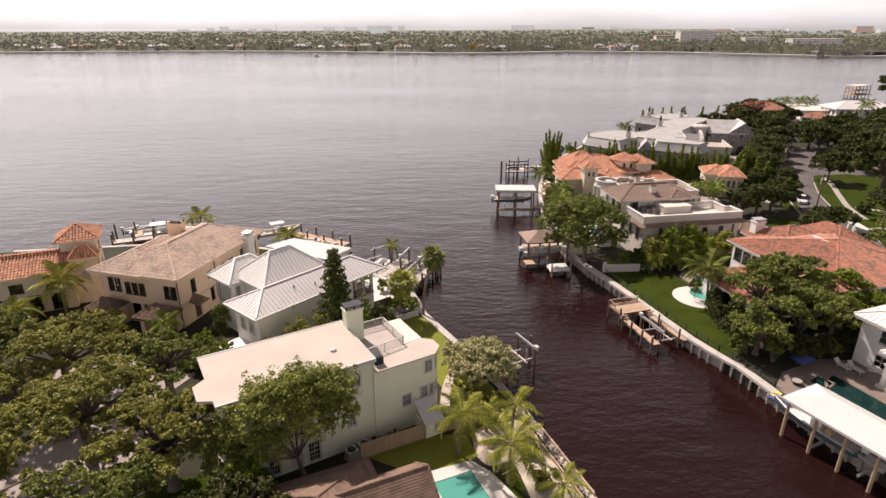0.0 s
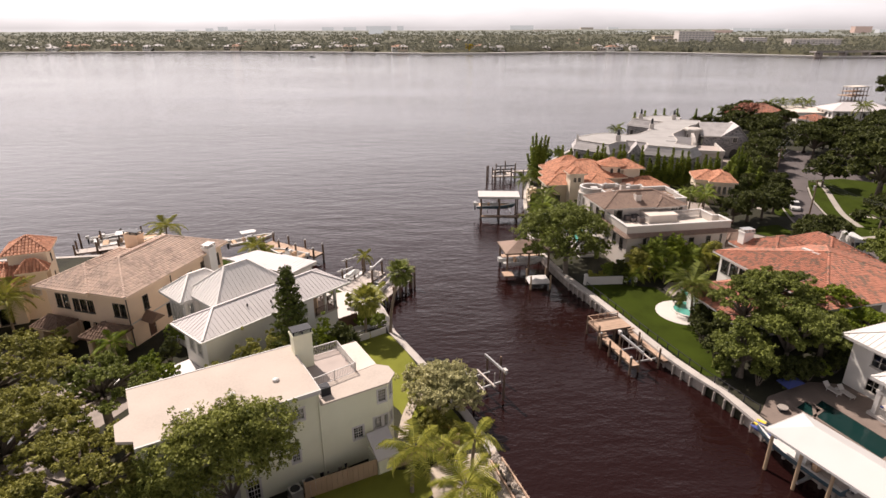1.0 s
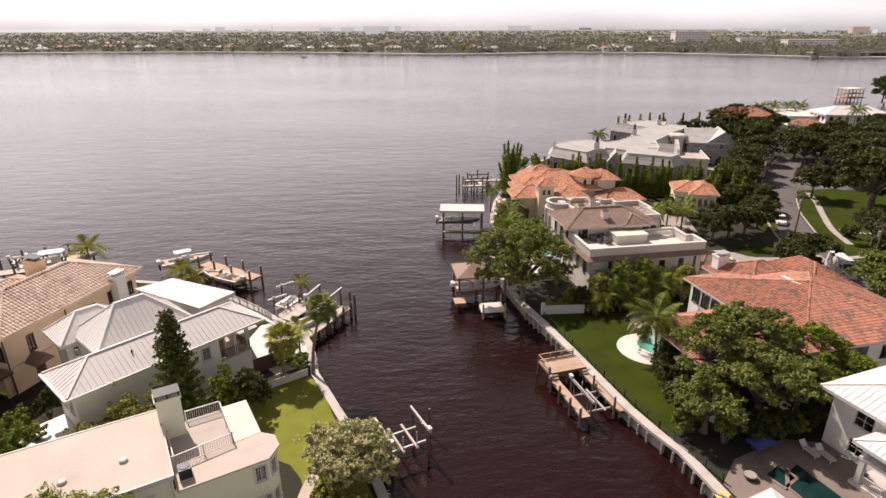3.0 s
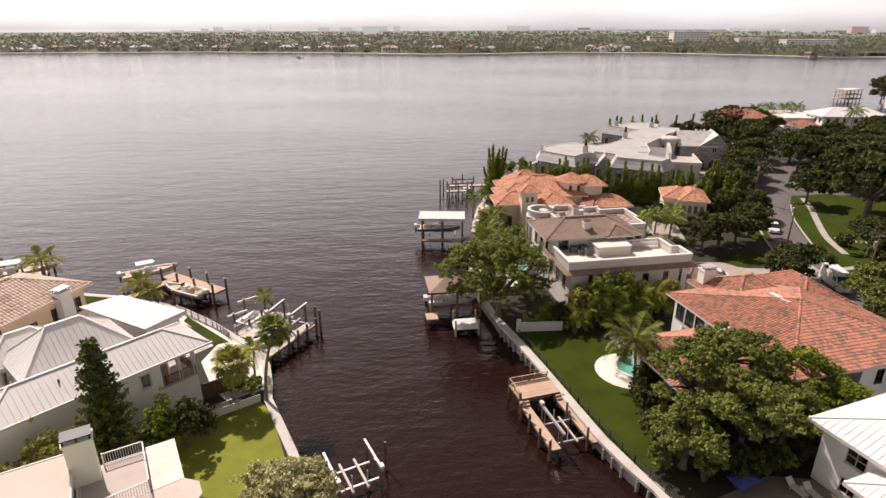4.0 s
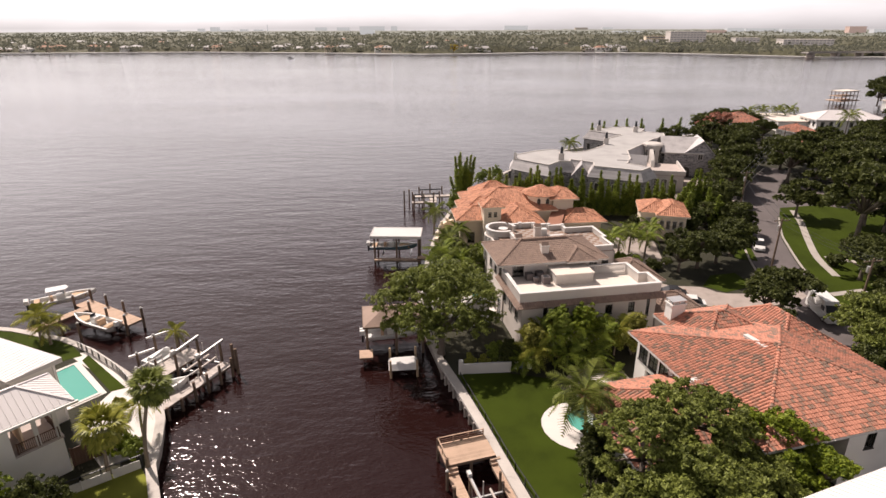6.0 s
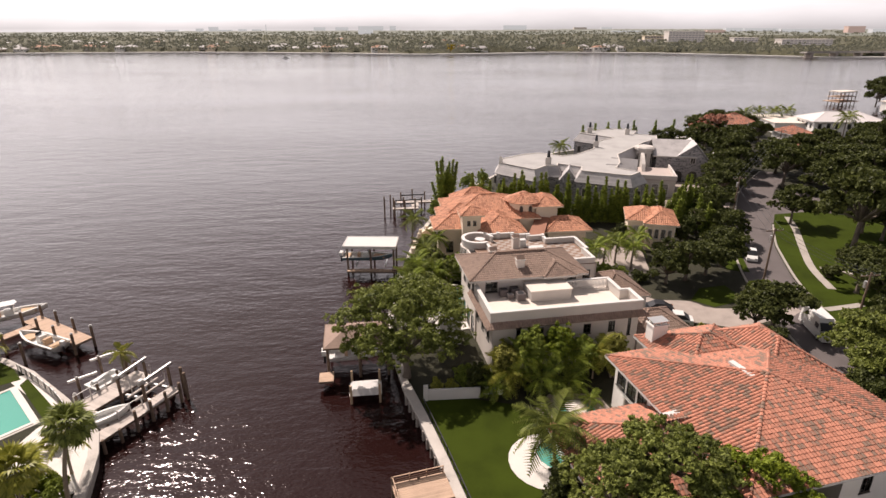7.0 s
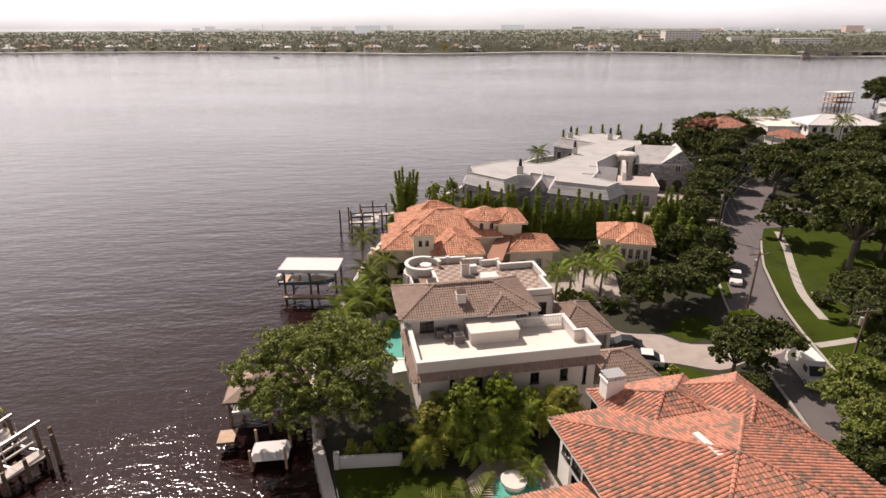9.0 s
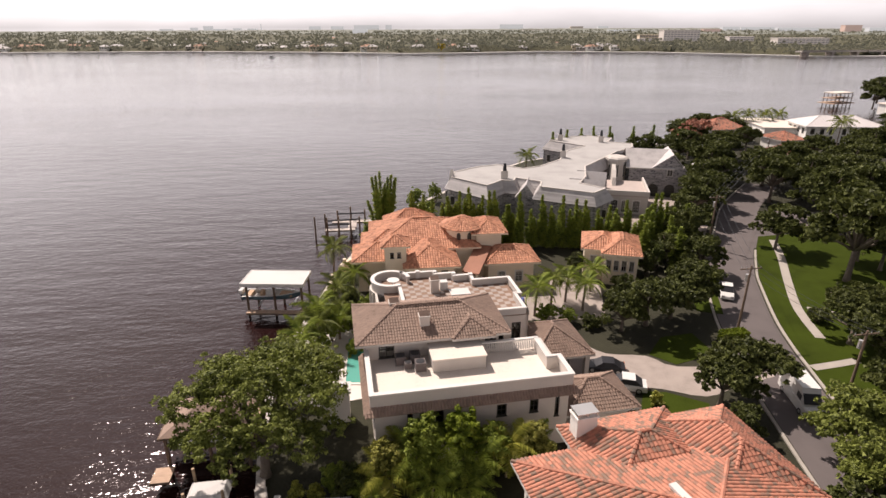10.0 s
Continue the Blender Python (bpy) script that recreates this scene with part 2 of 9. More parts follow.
PILE = mat("weathered_piling", (0.15, 0.105, 0.075), 0.9, vary=0.5, patch=1.5, fine=8)
CONCRETE = mat("seawall_concrete", (0.46, 0.42, 0.385), 0.85, vary=0.3, patch=0.5, fine=7)
STAIN = mat("stained_seawall", (0.33, 0.29, 0.26), 0.9, vary=0.5, patch=0.8, fine=5)
LAWN = mat("lawn_grass", (0.036, 0.051, 0.005), 0.95, vary=0.35, patch=0.3, fine=18, bump=0.6, depth=0.05, spec=0.08)
UNDER = mat("garden_soil", (0.026, 0.025, 0.013), 0.95, vary=0.5, patch=0.35, fine=4, bump=0.6, depth=0.1)
ASPHALT = mat("asphalt", (0.120, 0.102, 0.100), 0.9, vary=0.2, patch=0.25, fine=12)
PAVER = mat("paver_stone", (0.33, 0.28, 0.25), 0.85, vary=0.25, patch=0.6, fine=6)
BROWN_STONE = mat("brown_travertine_paving", (0.205, 0.160, 0.135), 0.85, vary=0.3, patch=0.5, fine=5)
TERRACOTTA = mat("terracotta_sheet", (0.30, 0.135, 0.085), 0.7, vary=0.2, patch=0.5, fine=8)
WALKWAY = mat("concrete_walk", (0.36, 0.325, 0.29), 0.85, vary=0.2, patch=0.5)
SAND = mat("sandy_soil", (0.48, 0.41, 0.34), 0.95, vary=0.35, patch=0.5, fine=6)
POOL_DECK = mat("white_pool_deck", (0.62, 0.58, 0.54), 0.8, vary=0.1, patch=0.5)
FENCE = mat("tan_fence_boards", (0.40, 0.29, 0.19), 0.8, vary=0.2, pieces=0.3)
BARK = mat("grey_bark", (0.16, 0.13, 0.105), 0.95, vary=0.4, patch=1.0, fine=8, bump=0.6, depth=0.03)
PALM_BARK = mat("palm_bark", (0.22, 0.175, 0.135), 0.95, vary=0.3, patch=1.5, fine=12, bump=0.6, depth=0.03)
OAK = leaf_mat("oak_leaves", (0.050, 0.056, 0.010), (0.350, 0.335, 0.080))
OAK_DARK = leaf_mat("dark_oak_leaves", (0.014, 0.020, 0.006), (0.110, 0.124, 0.032))
LIME = leaf_mat("bright_green_leaves", (0.048, 0.080, 0.007), (0.215, 0.260, 0.024))
DUSTY = leaf_mat("grey_green_leaves", (0.170, 0.175, 0.066), (0.560, 0.520, 0.270))
PALM_LEAF = leaf_mat("palm_leaves", (0.100, 0.120, 0.018), (0.380, 0.365, 0.070), 0.4)
FRESH = leaf_mat("fresh_green_leaves", (0.050, 0.068, 0.010), (0.330, 0.345, 0.080))
PINE = leaf_mat("pine_needles", (0.022, 0.038, 0.008), (0.115, 0.135, 0.030))
HEDGE = leaf_mat("hedge_leaves", (0.056, 0.088, 0.013), (0.285, 0.335, 0.056))
HULL_WHITE = mat("white_gelcoat", (0.66, 0.65, 0.63), 0.25, vary=0.05, bump=0.0, spec=0.5)
HULL_BLUE = mat("blue_grey_gelcoat", (0.10, 0.16, 0.20), 0.25, vary=0.08, bump=0.0, spec=0.5)
CUSHION = mat("tan_cushion", (0.50, 0.34, 0.22), 0.8, vary=0.15)
CANVAS = mat("white_canvas", (0.56, 0.54, 0.525), 0.8, vary=0.06, fine=30, bump=0.1)
RUBBER = mat("black_rubber", (0.03, 0.03, 0.03), 0.7, vary=0.2)
BLUE = mat("blue_fabric", (0.06, 0.08, 0.26), 0.8, vary=0.15)
YELLOW = mat("yellow_plastic", (0.75, 0.52, 0.04), 0.5, vary=0.1)
FAR_GREEN = mat("far_tree_canopy", (0.078, 0.075, 0.042), 0.95, vary=0.65, patch=0.03, fine=0.12, bump=0.0)
FAR_WALL = mat("far_pale_wall", (0.55, 0.50, 0.46), 0.9, vary=0.2, pieces=0.5)
FAR_ROOF = mat("far_clay_roof", (0.42, 0.25, 0.18), 0.9, vary=0.3, pieces=0.6)



def haze_glow_mat(name, base, glow):
    """Backdrop surfaces kilometres off; their own emission stands in for veiling haze."""
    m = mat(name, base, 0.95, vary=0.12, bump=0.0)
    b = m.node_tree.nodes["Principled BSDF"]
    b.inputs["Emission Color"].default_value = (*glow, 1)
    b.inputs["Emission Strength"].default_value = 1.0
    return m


LAWN_OLIVE = mat("dry_lawn_grass", (0.185, 0.195, 0.034), 0.95, vary=0.35, patch=0.3, fine=18, bump=0.6, depth=0.05, spec=0.08)
HAZE_WALL = haze_glow_mat("hazy_skyline", (0.24, 0.235, 0.24), (0.36, 0.35, 0.352))

HAZE_BRICK = haze_glow_mat("hazy_brick_wall", (0.42, 0.30, 0.25), (0.16, 0.12, 0.11))
HAZE_WOODS = haze_glow_mat("hazy_woods", (0.075, 0.075, 0.050), (0.150, 0.143, 0.130))
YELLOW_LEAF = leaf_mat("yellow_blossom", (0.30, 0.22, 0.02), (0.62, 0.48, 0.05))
FAR_LEAF = leaf_mat("far_olive_leaves_haze_glow", (0.085, 0.084, 0.046), (0.185, 0.176, 0.098))
# faint emission put on these leaves imitates the haze of distance
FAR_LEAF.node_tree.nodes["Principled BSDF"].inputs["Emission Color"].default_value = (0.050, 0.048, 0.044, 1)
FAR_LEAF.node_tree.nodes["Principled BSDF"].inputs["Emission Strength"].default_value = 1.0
HAZE_CREAM = haze_glow_mat("hazy_cream_wall", (0.50, 0.45, 0.41), (0.12, 0.105, 0.10))
HAZE_PANE = haze_glow_mat("hazy_window", (0.08, 0.08, 0.09), (0.045, 0.043, 0.048))
SHADE_LEAF = leaf_mat("shade_tree_leaves", (0.028, 0.040, 0.007), (0.225, 0.255, 0.056))
MEMBRANE = mat("roof_membrane", (0.36, 0.345, 0.335), 0.85, vary=0.2, patch=0.25, fine=3)
# ---- building blocks ----
class Form:
    """Collects vertices and faces of one part."""

    def __init__(self):
        self.v, self.f = [], []

    def add(self, verts, faces):
        k = len(self.v)
        self.v += [tuple(p) for p in verts]
        self.f += [tuple(i + k for i in f) for f in faces]
        return self

    def box(self, x0, y0, z0, x1, y1, z1):
        p = [(x, y, z) for z in (z0, z1) for y in (y0, y1) for x in (x0, x1)]
        return self.add(p, [(0, 2, 3, 1), (4, 5, 7, 6), (0, 1, 5, 4), (2, 6, 7, 3), (0, 4, 6, 2), (1, 3, 7, 5)])

    def prism(self, poly, z0, z1):
        n = len(poly)
        area = sum(poly[i][0] * poly[(i + 1) % n][1] - poly[(i + 1) % n][0] * poly[i][1] for i in range(n))
        if area < 0:
            poly = poly[::-1]
        v = [(x, y, z0) for x, y in poly] + [(x, y, z1) for x, y in poly]
        f = [tuple(range(n - 1, -1, -1)), tuple(range(n, 2 * n))] + [(i, (i + 1) % n, n + (i + 1) % n, n + i) for i in range(n)]
        return self.add(v, f)

    def tube(self, path, n=8, caps=True):
        """path: rows of (x, y, z, radius)."""
        rings = []
        for i, (x, y, z, r) in enumerate(path):
            a, b = Vector(path[max(i - 1, 0)][:3]), Vector(path[min(i + 1, len(path) - 1)][:3])
            d = (b - a).normalized() if (b - a).length > 1e-6 else Vector((0, 0, 1))
            s = d.cross(Vector((1, 0, 0)) if abs(d.x) < 0.8 else Vector((0, 1, 0))).normalized()
            w = d.cross(s)
            rings.append([tuple(Vector((x, y, z)) + (s * math.cos(q) + w * math.sin(q)) * r) for q in (2 * math.pi * j / n for j in range(n))])
        v = [p for ring in rings for p in ring]
        f = [(i * n + j, i * n + (j + 1) % n, (i + 1) * n + (j + 1) % n, (i + 1) * n + j) for i in range(len(path) - 1) for j in range(n)]
        if caps:
            f += [tuple(range(n - 1, -1, -1)), tuple((len(path) - 1) * n + j for j in range(n))]
        return self.add(v, f)

    def bar(self, a, b, w, h):
        """A straight square bar from a to b."""
        a, b = Vector(a), Vector(b)
        d = (b - a).normalized()
        s = d.cross(Vector((0, 0, 1))) if abs(d.z) < 0.95 else Vector((1, 0, 0))
        s = s.normalized() * w / 2
        u = s.cross(d).normalized() * h / 2
        p = [q + i * s + j * u for q in (a, b) for j in (-1, 1) for i in (-1, 1)]
        return self.add(p, [(0, 1, 3, 2), (4, 6, 7, 5), (0, 4, 5, 1), (2, 3, 7, 6), (0, 2, 6, 4), (1, 5, 7, 3)])

    def welded(self):
        """Joins equal corners and drops the faces between touching pieces."""
        seen, order, swap = {}, [], []
        for p in self.v:
            k = tuple(round(c, 4) for c in p)
            if k not in seen:
                seen[k] = len(order)
                order.append(p)
            swap.append(seen[k])
        count, kept = {}, []
        for f in self.f:
            g = tuple(swap[i] for i in f)
            if len(set(g)) == len(g):
                kept.append(g)
                count[frozenset(g)] = count.get(frozenset(g), 0) + 1
        self.v, self.f = order, [g for g in kept if count[frozenset(g)] == 1]
        return self

    def mesh(self, name, material, smooth=False):
        m = bpy.data.meshes.new(name)
        m.from_pydata(self.v, [], self.f)
        m.materials.append(material)
        if smooth:
            m.polygons.foreach_set("use_smooth", [True] * len(m.polygons))
        m.update()
        return m


def part(name, form, material, parent=None, label="", smooth=False, kind=""):
    """One mesh object under a thing or a part."""
    ob = new(name, form.mesh(name, material, smooth) if isinstance(form, Form) else form)
    ob.parent = parent
    return tagged(ob, label, kind=kind)


def thing(name, x, y, z, turn, label, category, group="", kind=""):
    ob = new(name)
    ob.matrix_basis = pose(x, y, z, 0, 0, turn)
    ob.empty_display_size = 0.3
    return tagged(ob, label, category, group, kind)


def solid(name, form, material, label, category, kind="", smooth=False, group=""):
    return tagged(part(name, form, material, None, smooth=smooth), label, category, group, kind)


def hip(x0, y0, x1, y1, ze, zr, inset=None, ends=True):
    """Faces of a hipped roof, each with its eave first. inset: a flat top instead of a ridge."""
    w, d = x1 - x0, y1 - y0
    if inset:
        a, b, c, e = (x0 + inset, y0 + inset, zr), (x1 - inset, y0 + inset, zr), (x1 - inset, y1 - inset, zr), (x0 + inset, y1 - inset, zr)
        A, B, C, E = (x0, y0, ze), (x1, y0, ze), (x1, y1, ze), (x0, y1, ze)
        return [[A, B, b, a], [B, C, c, b], [C, E, e, c], [E, A, a, e]], [a, b, c, e]
    A, B, C, E = (x0, y0, ze), (x1, y0, ze), (x1, y1, ze), (x0, y1, ze)
    if w >= d:
        k = d / 2 if ends else 0.0
        p, q = (x0 + k, (y0 + y1) / 2, zr), (x1 - k, (y0 + y1) / 2, zr)
        return [[A, B, q, p], [B, C, q], [C, E, p, q], [E, A, p]], None
    k = w / 2 if ends else 0.0
    p, q = ((x0 + x1) / 2, y0 + k, zr), ((x0 + x1) / 2, y1 - k, zr)
    return [[A, B, p], [B, C, q, p], [C, E, q], [E, A, p, q]], None


def plane_of(face):
    """Origin, along the eave, up the slope and the normal of a roof face, with its outline in the plane."""
    o = Vector(face[0])
    u = (Vector(face[1]) - o).normalized()
    n = u.cross(Vector(face[-1]) - o).normalized()
    w = n.cross(u)
    return o, u, w, n, [((Vector(p) - o).dot(u), (Vector(p) - o).dot(w)) for p in face]


def within(poly, x, y, edge=0.0):
    for i in range(len(poly)):
        (ax, ay), (bx, by) = poly[i], poly[(i + 1) % len(poly)]
        dx, dy = bx - ax, by - ay
        if abs(dx) + abs(dy) < 1e-4:
            continue
        if (dx * (y - ay) - dy * (x - ax)) / (math.hypot(dx, dy) + 1e-9) < edge:
            return False
    return True


def cut(poly, a, b):
    """The piece of an outline between x = a and x = b."""
    for lim, sign in ((a, 1), (b, -1)):
        out = []
        for i in range(len(poly)):
            p, q = poly[i], poly[(i + 1) % len(poly)]
            sp, sq = sign * (p[0] - lim), sign * (q[0] - lim)
            if sp >= 0:
                out.append(p)
            if sp * sq < 0:
                k = sp / (sp - sq)
                out.append((lim, p[1] + k * (q[1] - p[1])))
        poly = out
        if len(poly) < 3:
            return []
    return poly


def shell(faces, flat, ze, fascia, material, fascia_mat, parent, name="roof", label=""):
    """The closed body of a roof, with its eave board as a part."""
    f = Form()
    for face in faces:
        f.add(face, [tuple(range(len(face)))])
    if flat:
        f.add(flat, [tuple(range(len(flat)))])
    xs = [p[0] for face in faces for p in face[:2]]
    ys = [p[1] for face in faces for p in face[:2]]
    x0, x1, y0, y1 = min(xs), max(xs), min(ys), max(ys)
    f.add([(x0, y0, ze), (x0, y1, ze), (x1, y1, ze), (x1, y0, ze)], [(0, 1, 2, 3)])
    ob = part(name, f, material, parent, label)
    e = Form()
    t = 0.06
    for a, b, c, d in ((x0 - t, y0 - t, x1 + t, y0), (x0 - t, y1, x1 + t, y1 + t), (x0 - t, y0, x0, y1), (x1, y0, x1 + t, y1)):
        e.box(a, b, ze - fascia, c, d, ze + 0.02)
    part("eave_board", e, fascia_mat, ob)
    return ob




def barrel(pitch, course):
    """One barrel tile, eave end at the origin, running up +y."""
    f = Form()
    arc = [(-0.5, 0.0), (-0.32, 0.16), (0.0, 0.24), (0.32, 0.16), (0.5, 0.0)]
    r = pitch * 0.92
    v = [(x * r, 0.0, 0.045 + z * r) for x, z in arc] + [(x * r * 0.85, course * 1.12, 0.01 + z * r * 0.85) for x, z in arc]
    v += [(x * r * 0.8, 0.0, 0.0) for x in (-0.5, 0.5)]
    f.add(v, [(i, i + 1, i + 6, i + 5) for i in range(4)] + [(9 + 1, 4 + 7, 4, 3, 2, 1, 0)])
    return f


def tiles(faces, material, parent, pitch=0.36, course=0.45, single=None, budget=300, clear=None):
    """Barrel tiles on every face. Those near the point single are parts of their own, the rest one part.
    clear: outlines in plan that stay bare (where another roof stands over this one)."""
    base = barrel(pitch, course)
    bv, bf = np.array(base.v), base.f
    spots = []
    for face in faces:
        o, u, w, n, poly = plane_of(face)
        top = max(p[1] for p in poly)
        lo, hi = min(p[0] for p in poly), max(p[0] for p in poly)
        cols, rows = int((hi - lo) / pitch) + 1, int(top / course) + 1
        for j in range(rows):
            for i in range(cols):
                x, y = lo + (i + 0.5) * pitch, j * course - 0.05
                if within(poly, x, min(y + course * 0.5, top - 0.05), 0.02):
                    p = o + u * x + w * y + n * 0.012
                    spots.append((p, u, w, n))
    if clear:
        spots = [s for s in spots if not any(a < s[0].x < c and b < s[0].y < d for a, b, c, d in clear)]
    if single is not None:
        spots.sort(key=lambda s: (s[0] - Vector(single)).length)
        m = base.mesh("tile", material)
        for p, u, w, n in spots[:budget]:
            ob = new("tile", m)
            ob.parent = parent
            r = Matrix((u, w, n)).transposed().to_4x4()
            ob.matrix_basis = Matrix.Translation(p) @ r @ pose(random.uniform(-0.01, 0.01), 0, 0, random.uniform(-1, 1), 0, random.uniform(-1.2, 1.2))
        spots = spots[budget:]
    if not spots:
        return
    P = np.array([s[0] for s in spots])
    R = np.array([[s[1], s[2], s[3]] for s in spots])
    V = np.einsum("vk,skj->svj", bv, R) + P[:, None, :] + np.random.normal(0, 0.006, (len(spots), 1, 3))
    k = len(bv)
    faces_all = [tuple(i + s * k for i in f) for s in range(len(spots)) for f in bf]
    m = bpy.data.meshes.new("tiles")
    m.from_pydata(V.reshape(-1, 3).tolist(), [], faces_all)
    m.materials.append(material)
    part("tiles", m, material, parent, kind="stuff")


def caps(lines, material, parent, r=0.17):
    """Rounded cap tiles along hips and ridges."""
    f = Form()
    for a, b in lines:
        a, b = Vector(a), Vector(b)
        d = b - a
        n = max(1, int(d.length / 0.42))
        for i in range(n):
            p, q = a + d * (i / n), a + d * ((i + 1.12) / n)
            f.tube([(*(p + Vector((0, 0, 0.04))), r), (*(q + Vector((0, 0, 0.0))), r * 0.8)], 7)
    part("ridge_capping", f, material, parent, kind="stuff")


def hips_of(faces):
    """The hip and ridge lines of a hipped roof."""
    lines = []
    for face in faces:
        lines.append((face[1], face[2]))
    if len(faces) == 4:
        for face in faces:
            if len(face) == 4:
                lines.append((face[3], face[2]))
                break
    return lines


def panels(face, material, parent, width=0.5):
    """Standing-seam panels, each a part with its raised edge."""
    o, u, w, n, poly = plane_of(face)
    lo, hi = min(p[0] for p in poly), max(p[0] for p in poly)
    k = max(1, round((hi - lo) / width))
    step = (hi - lo) / k
    for i in range(k):
        a, b = lo + i * step, lo + (i + 1) * step
        piece = cut(poly, a, b - 0.003)
        if len(piece) < 3:
            continue
        f = Form()
        m = len(piece)
        top = [o + u * x + w * y + n * 0.02 for x, y in piece]
        low = [o + u * x + w * y + n * 0.006 for x, y in piece]
        f.add(low + top, [tuple(range(m, 2 * m))] + [(j, (j + 1) % m, m + (j + 1) % m, m + j) for j in range(m)])
        ys = [y for x, y in piece if abs(x - a) < 0.02]
        if len(ys) > 1 and max(ys) - min(ys) > 0.2:
            f.bar(o + u * (a + 0.03) + w * min(ys) + n * 0.075, o + u * (a + 0.03) + w * max(ys) + n * 0.035, 0.03, 0.035)
        part("panel", f, material, parent)


def wall(parent, a, b, z0, z1, material, holes=(), thick=0.25, frame=None, name="wall"):
    """A wall from a to b in plan, its outside to the right of the way. holes: (along, sill height, width, height, kind)."""
    a, b = Vector((*a, 0)), Vector((*b, 0))
    d = (b - a).normalized()
    length = (b - a).length
    nrm = Vector((d.y, -d.x, 0))
    hs = [(max(0.05, s - w / 2), min(length - 0.05, s + w / 2), z0 + zb, min(z1 - 0.02, z0 + zb + h), k) for s, zb, w, h, k in holes]
    xs = sorted({0.0, length, *[h[0] for h in hs], *[h[1] for h in hs]})
    zs = sorted({z0, z1, *[h[2] for h in hs], *[h[3] for h in hs]})
    f = Form()

    def block(form, s0, s1, q0, q1, out, inn):
        p = [a + d * s + nrm * t + Vector((0, 0, z)) for z in (q0, q1) for t in (out, inn) for s in (s0, s1)]
        form.add(p, [(0, 2, 3, 1), (4, 5, 7, 6), (0, 1, 5, 4), (2, 6, 7, 3), (0, 4, 6, 2), (1, 3, 7, 5)])

    for i in range(len(xs) - 1):
        for j in range(len(zs) - 1):
            cx, cz = (xs[i] + xs[i + 1]) / 2, (zs[j] + zs[j + 1]) / 2
            if not any(h[0] < cx < h[1] and h[2] < cz < h[3] for h in hs):
                block(f, xs[i], xs[i + 1], zs[j], zs[j + 1], 0.0, -thick)
    ob = part(name, f.welded(), material, parent)
    for s0, s1, q0, q1, kind in hs:
        win = Form()
        fm = frame or WHITE
        t = 0.09
        if "door" in kind:
            block(win, s0, s1, q0, q1, -0.10, -0.16)
            door = part("door", win, BROWN_WOOD if "dark" in kind else fm, ob)
            g = Form()
            block(g, s1 - 0.16, s1 - 0.10, q0 + 0.95, q0 + 1.1, -0.04, -0.10)
            part("handle", g, STEEL, door)
            continue
        if "garage" in kind:
            for r in range(4):
                block(win, s0, s1, q0 + (q1 - q0) * r / 4, q0 + (q1 - q0) * (r + 1) / 4 - 0.03, -0.12, -0.18)
            part("garage_door", win, FRAME, ob)
        elif "open" in kind:
            continue
        else:
            for e in ((s0, s0 + t, q0, q1), (s1 - t, s1, q0, q1), (s0 + t, s1 - t, q0, q0 + t), (s0 + t, s1 - t, q1 - t, q1)):
                block(win, *e, 0.02, -0.12)
            mid = (s0 + s1) / 2
            if s1 - s0 > 0.7:
                block(win, mid - 0.03, mid + 0.03, q0 + t, q1 - t, -0.02, -0.10)
            zq = (q0 + q1) / 2
            block(win, s0 + t, mid - 0.03, zq - 0.025, zq + 0.025, -0.02, -0.10)
            block(win, mid + 0.03, s1 - t, zq - 0.025, zq + 0.025, -0.02, -0.10)
            w_ob = part("window", win, fm, ob)
            if fm is WHITE and q1 - q0 > 1.1:
                # glazing bars of the small-paned sashes, and a flat casing round the opening
                bars, casing = Form(), Form()
                for s2 in ((s0 + t + mid) / 2, (mid + s1 - t) / 2):
                    block(bars, s2 - 0.018, s2 + 0.018, q0 + t, q1 - t, -0.03, -0.052)
                for z2 in ((q0 + t + zq) / 2, (zq + q1 - t) / 2):
                    block(bars, s0 + t, s1 - t, z2 - 0.018, z2 + 0.018, -0.032, -0.053)
                for e in ((s0 - 0.09, s0, q0, q1 + 0.09), (s1, s1 + 0.09, q0, q1 + 0.09), (s0, s1, q1, q1 + 0.09)):
                    block(casing, *e, 0.035, -0.02)
                part("glazing", bars, fm, w_ob)
                part("casing", casing, fm, w_ob)
            pane = Form()
            block(pane, s0 + t, s1 - t, q0 + t, q1 - t, -0.055, -0.07)
            part("pane", pane, GLASS, w_ob).visible_shadow = False
            sill = Form()
            block(sill, s0 - 0.06, s1 + 0.06, q0 - 0.09, q0 - 0.002, 0.09, -0.1)
            part("sill", sill, fm, w_ob)
        if "arch" in kind:
            sp = Form()
            w = s1 - s0
            for side in (0, 1):
                pts = [(s0, q1) if side == 0 else (s1, q1)]
                for k in range(7):
                    ang = math.pi / 2 * k / 6
                    x = w / 2 * math.cos(ang)
                    z = q1 - w / 2 + w / 2 * math.sin(ang)
                    pts.append(((s0 + s1) / 2 + (-x if side == 0 else x), z))
                v = [a + d * s + nrm * t2 + Vector((0, 0, z)) for t2 in (0.003, -thick) for s, z in pts]
                n = len(pts)
                sp.add(v, [tuple(range(n)), tuple(range(2 * n - 1, n - 1, -1))] + [(i, n + i, n + (i + 1) % n, (i + 1) % n) for i in range(n)])
            part("arch_head", sp, material, ob)
    return ob


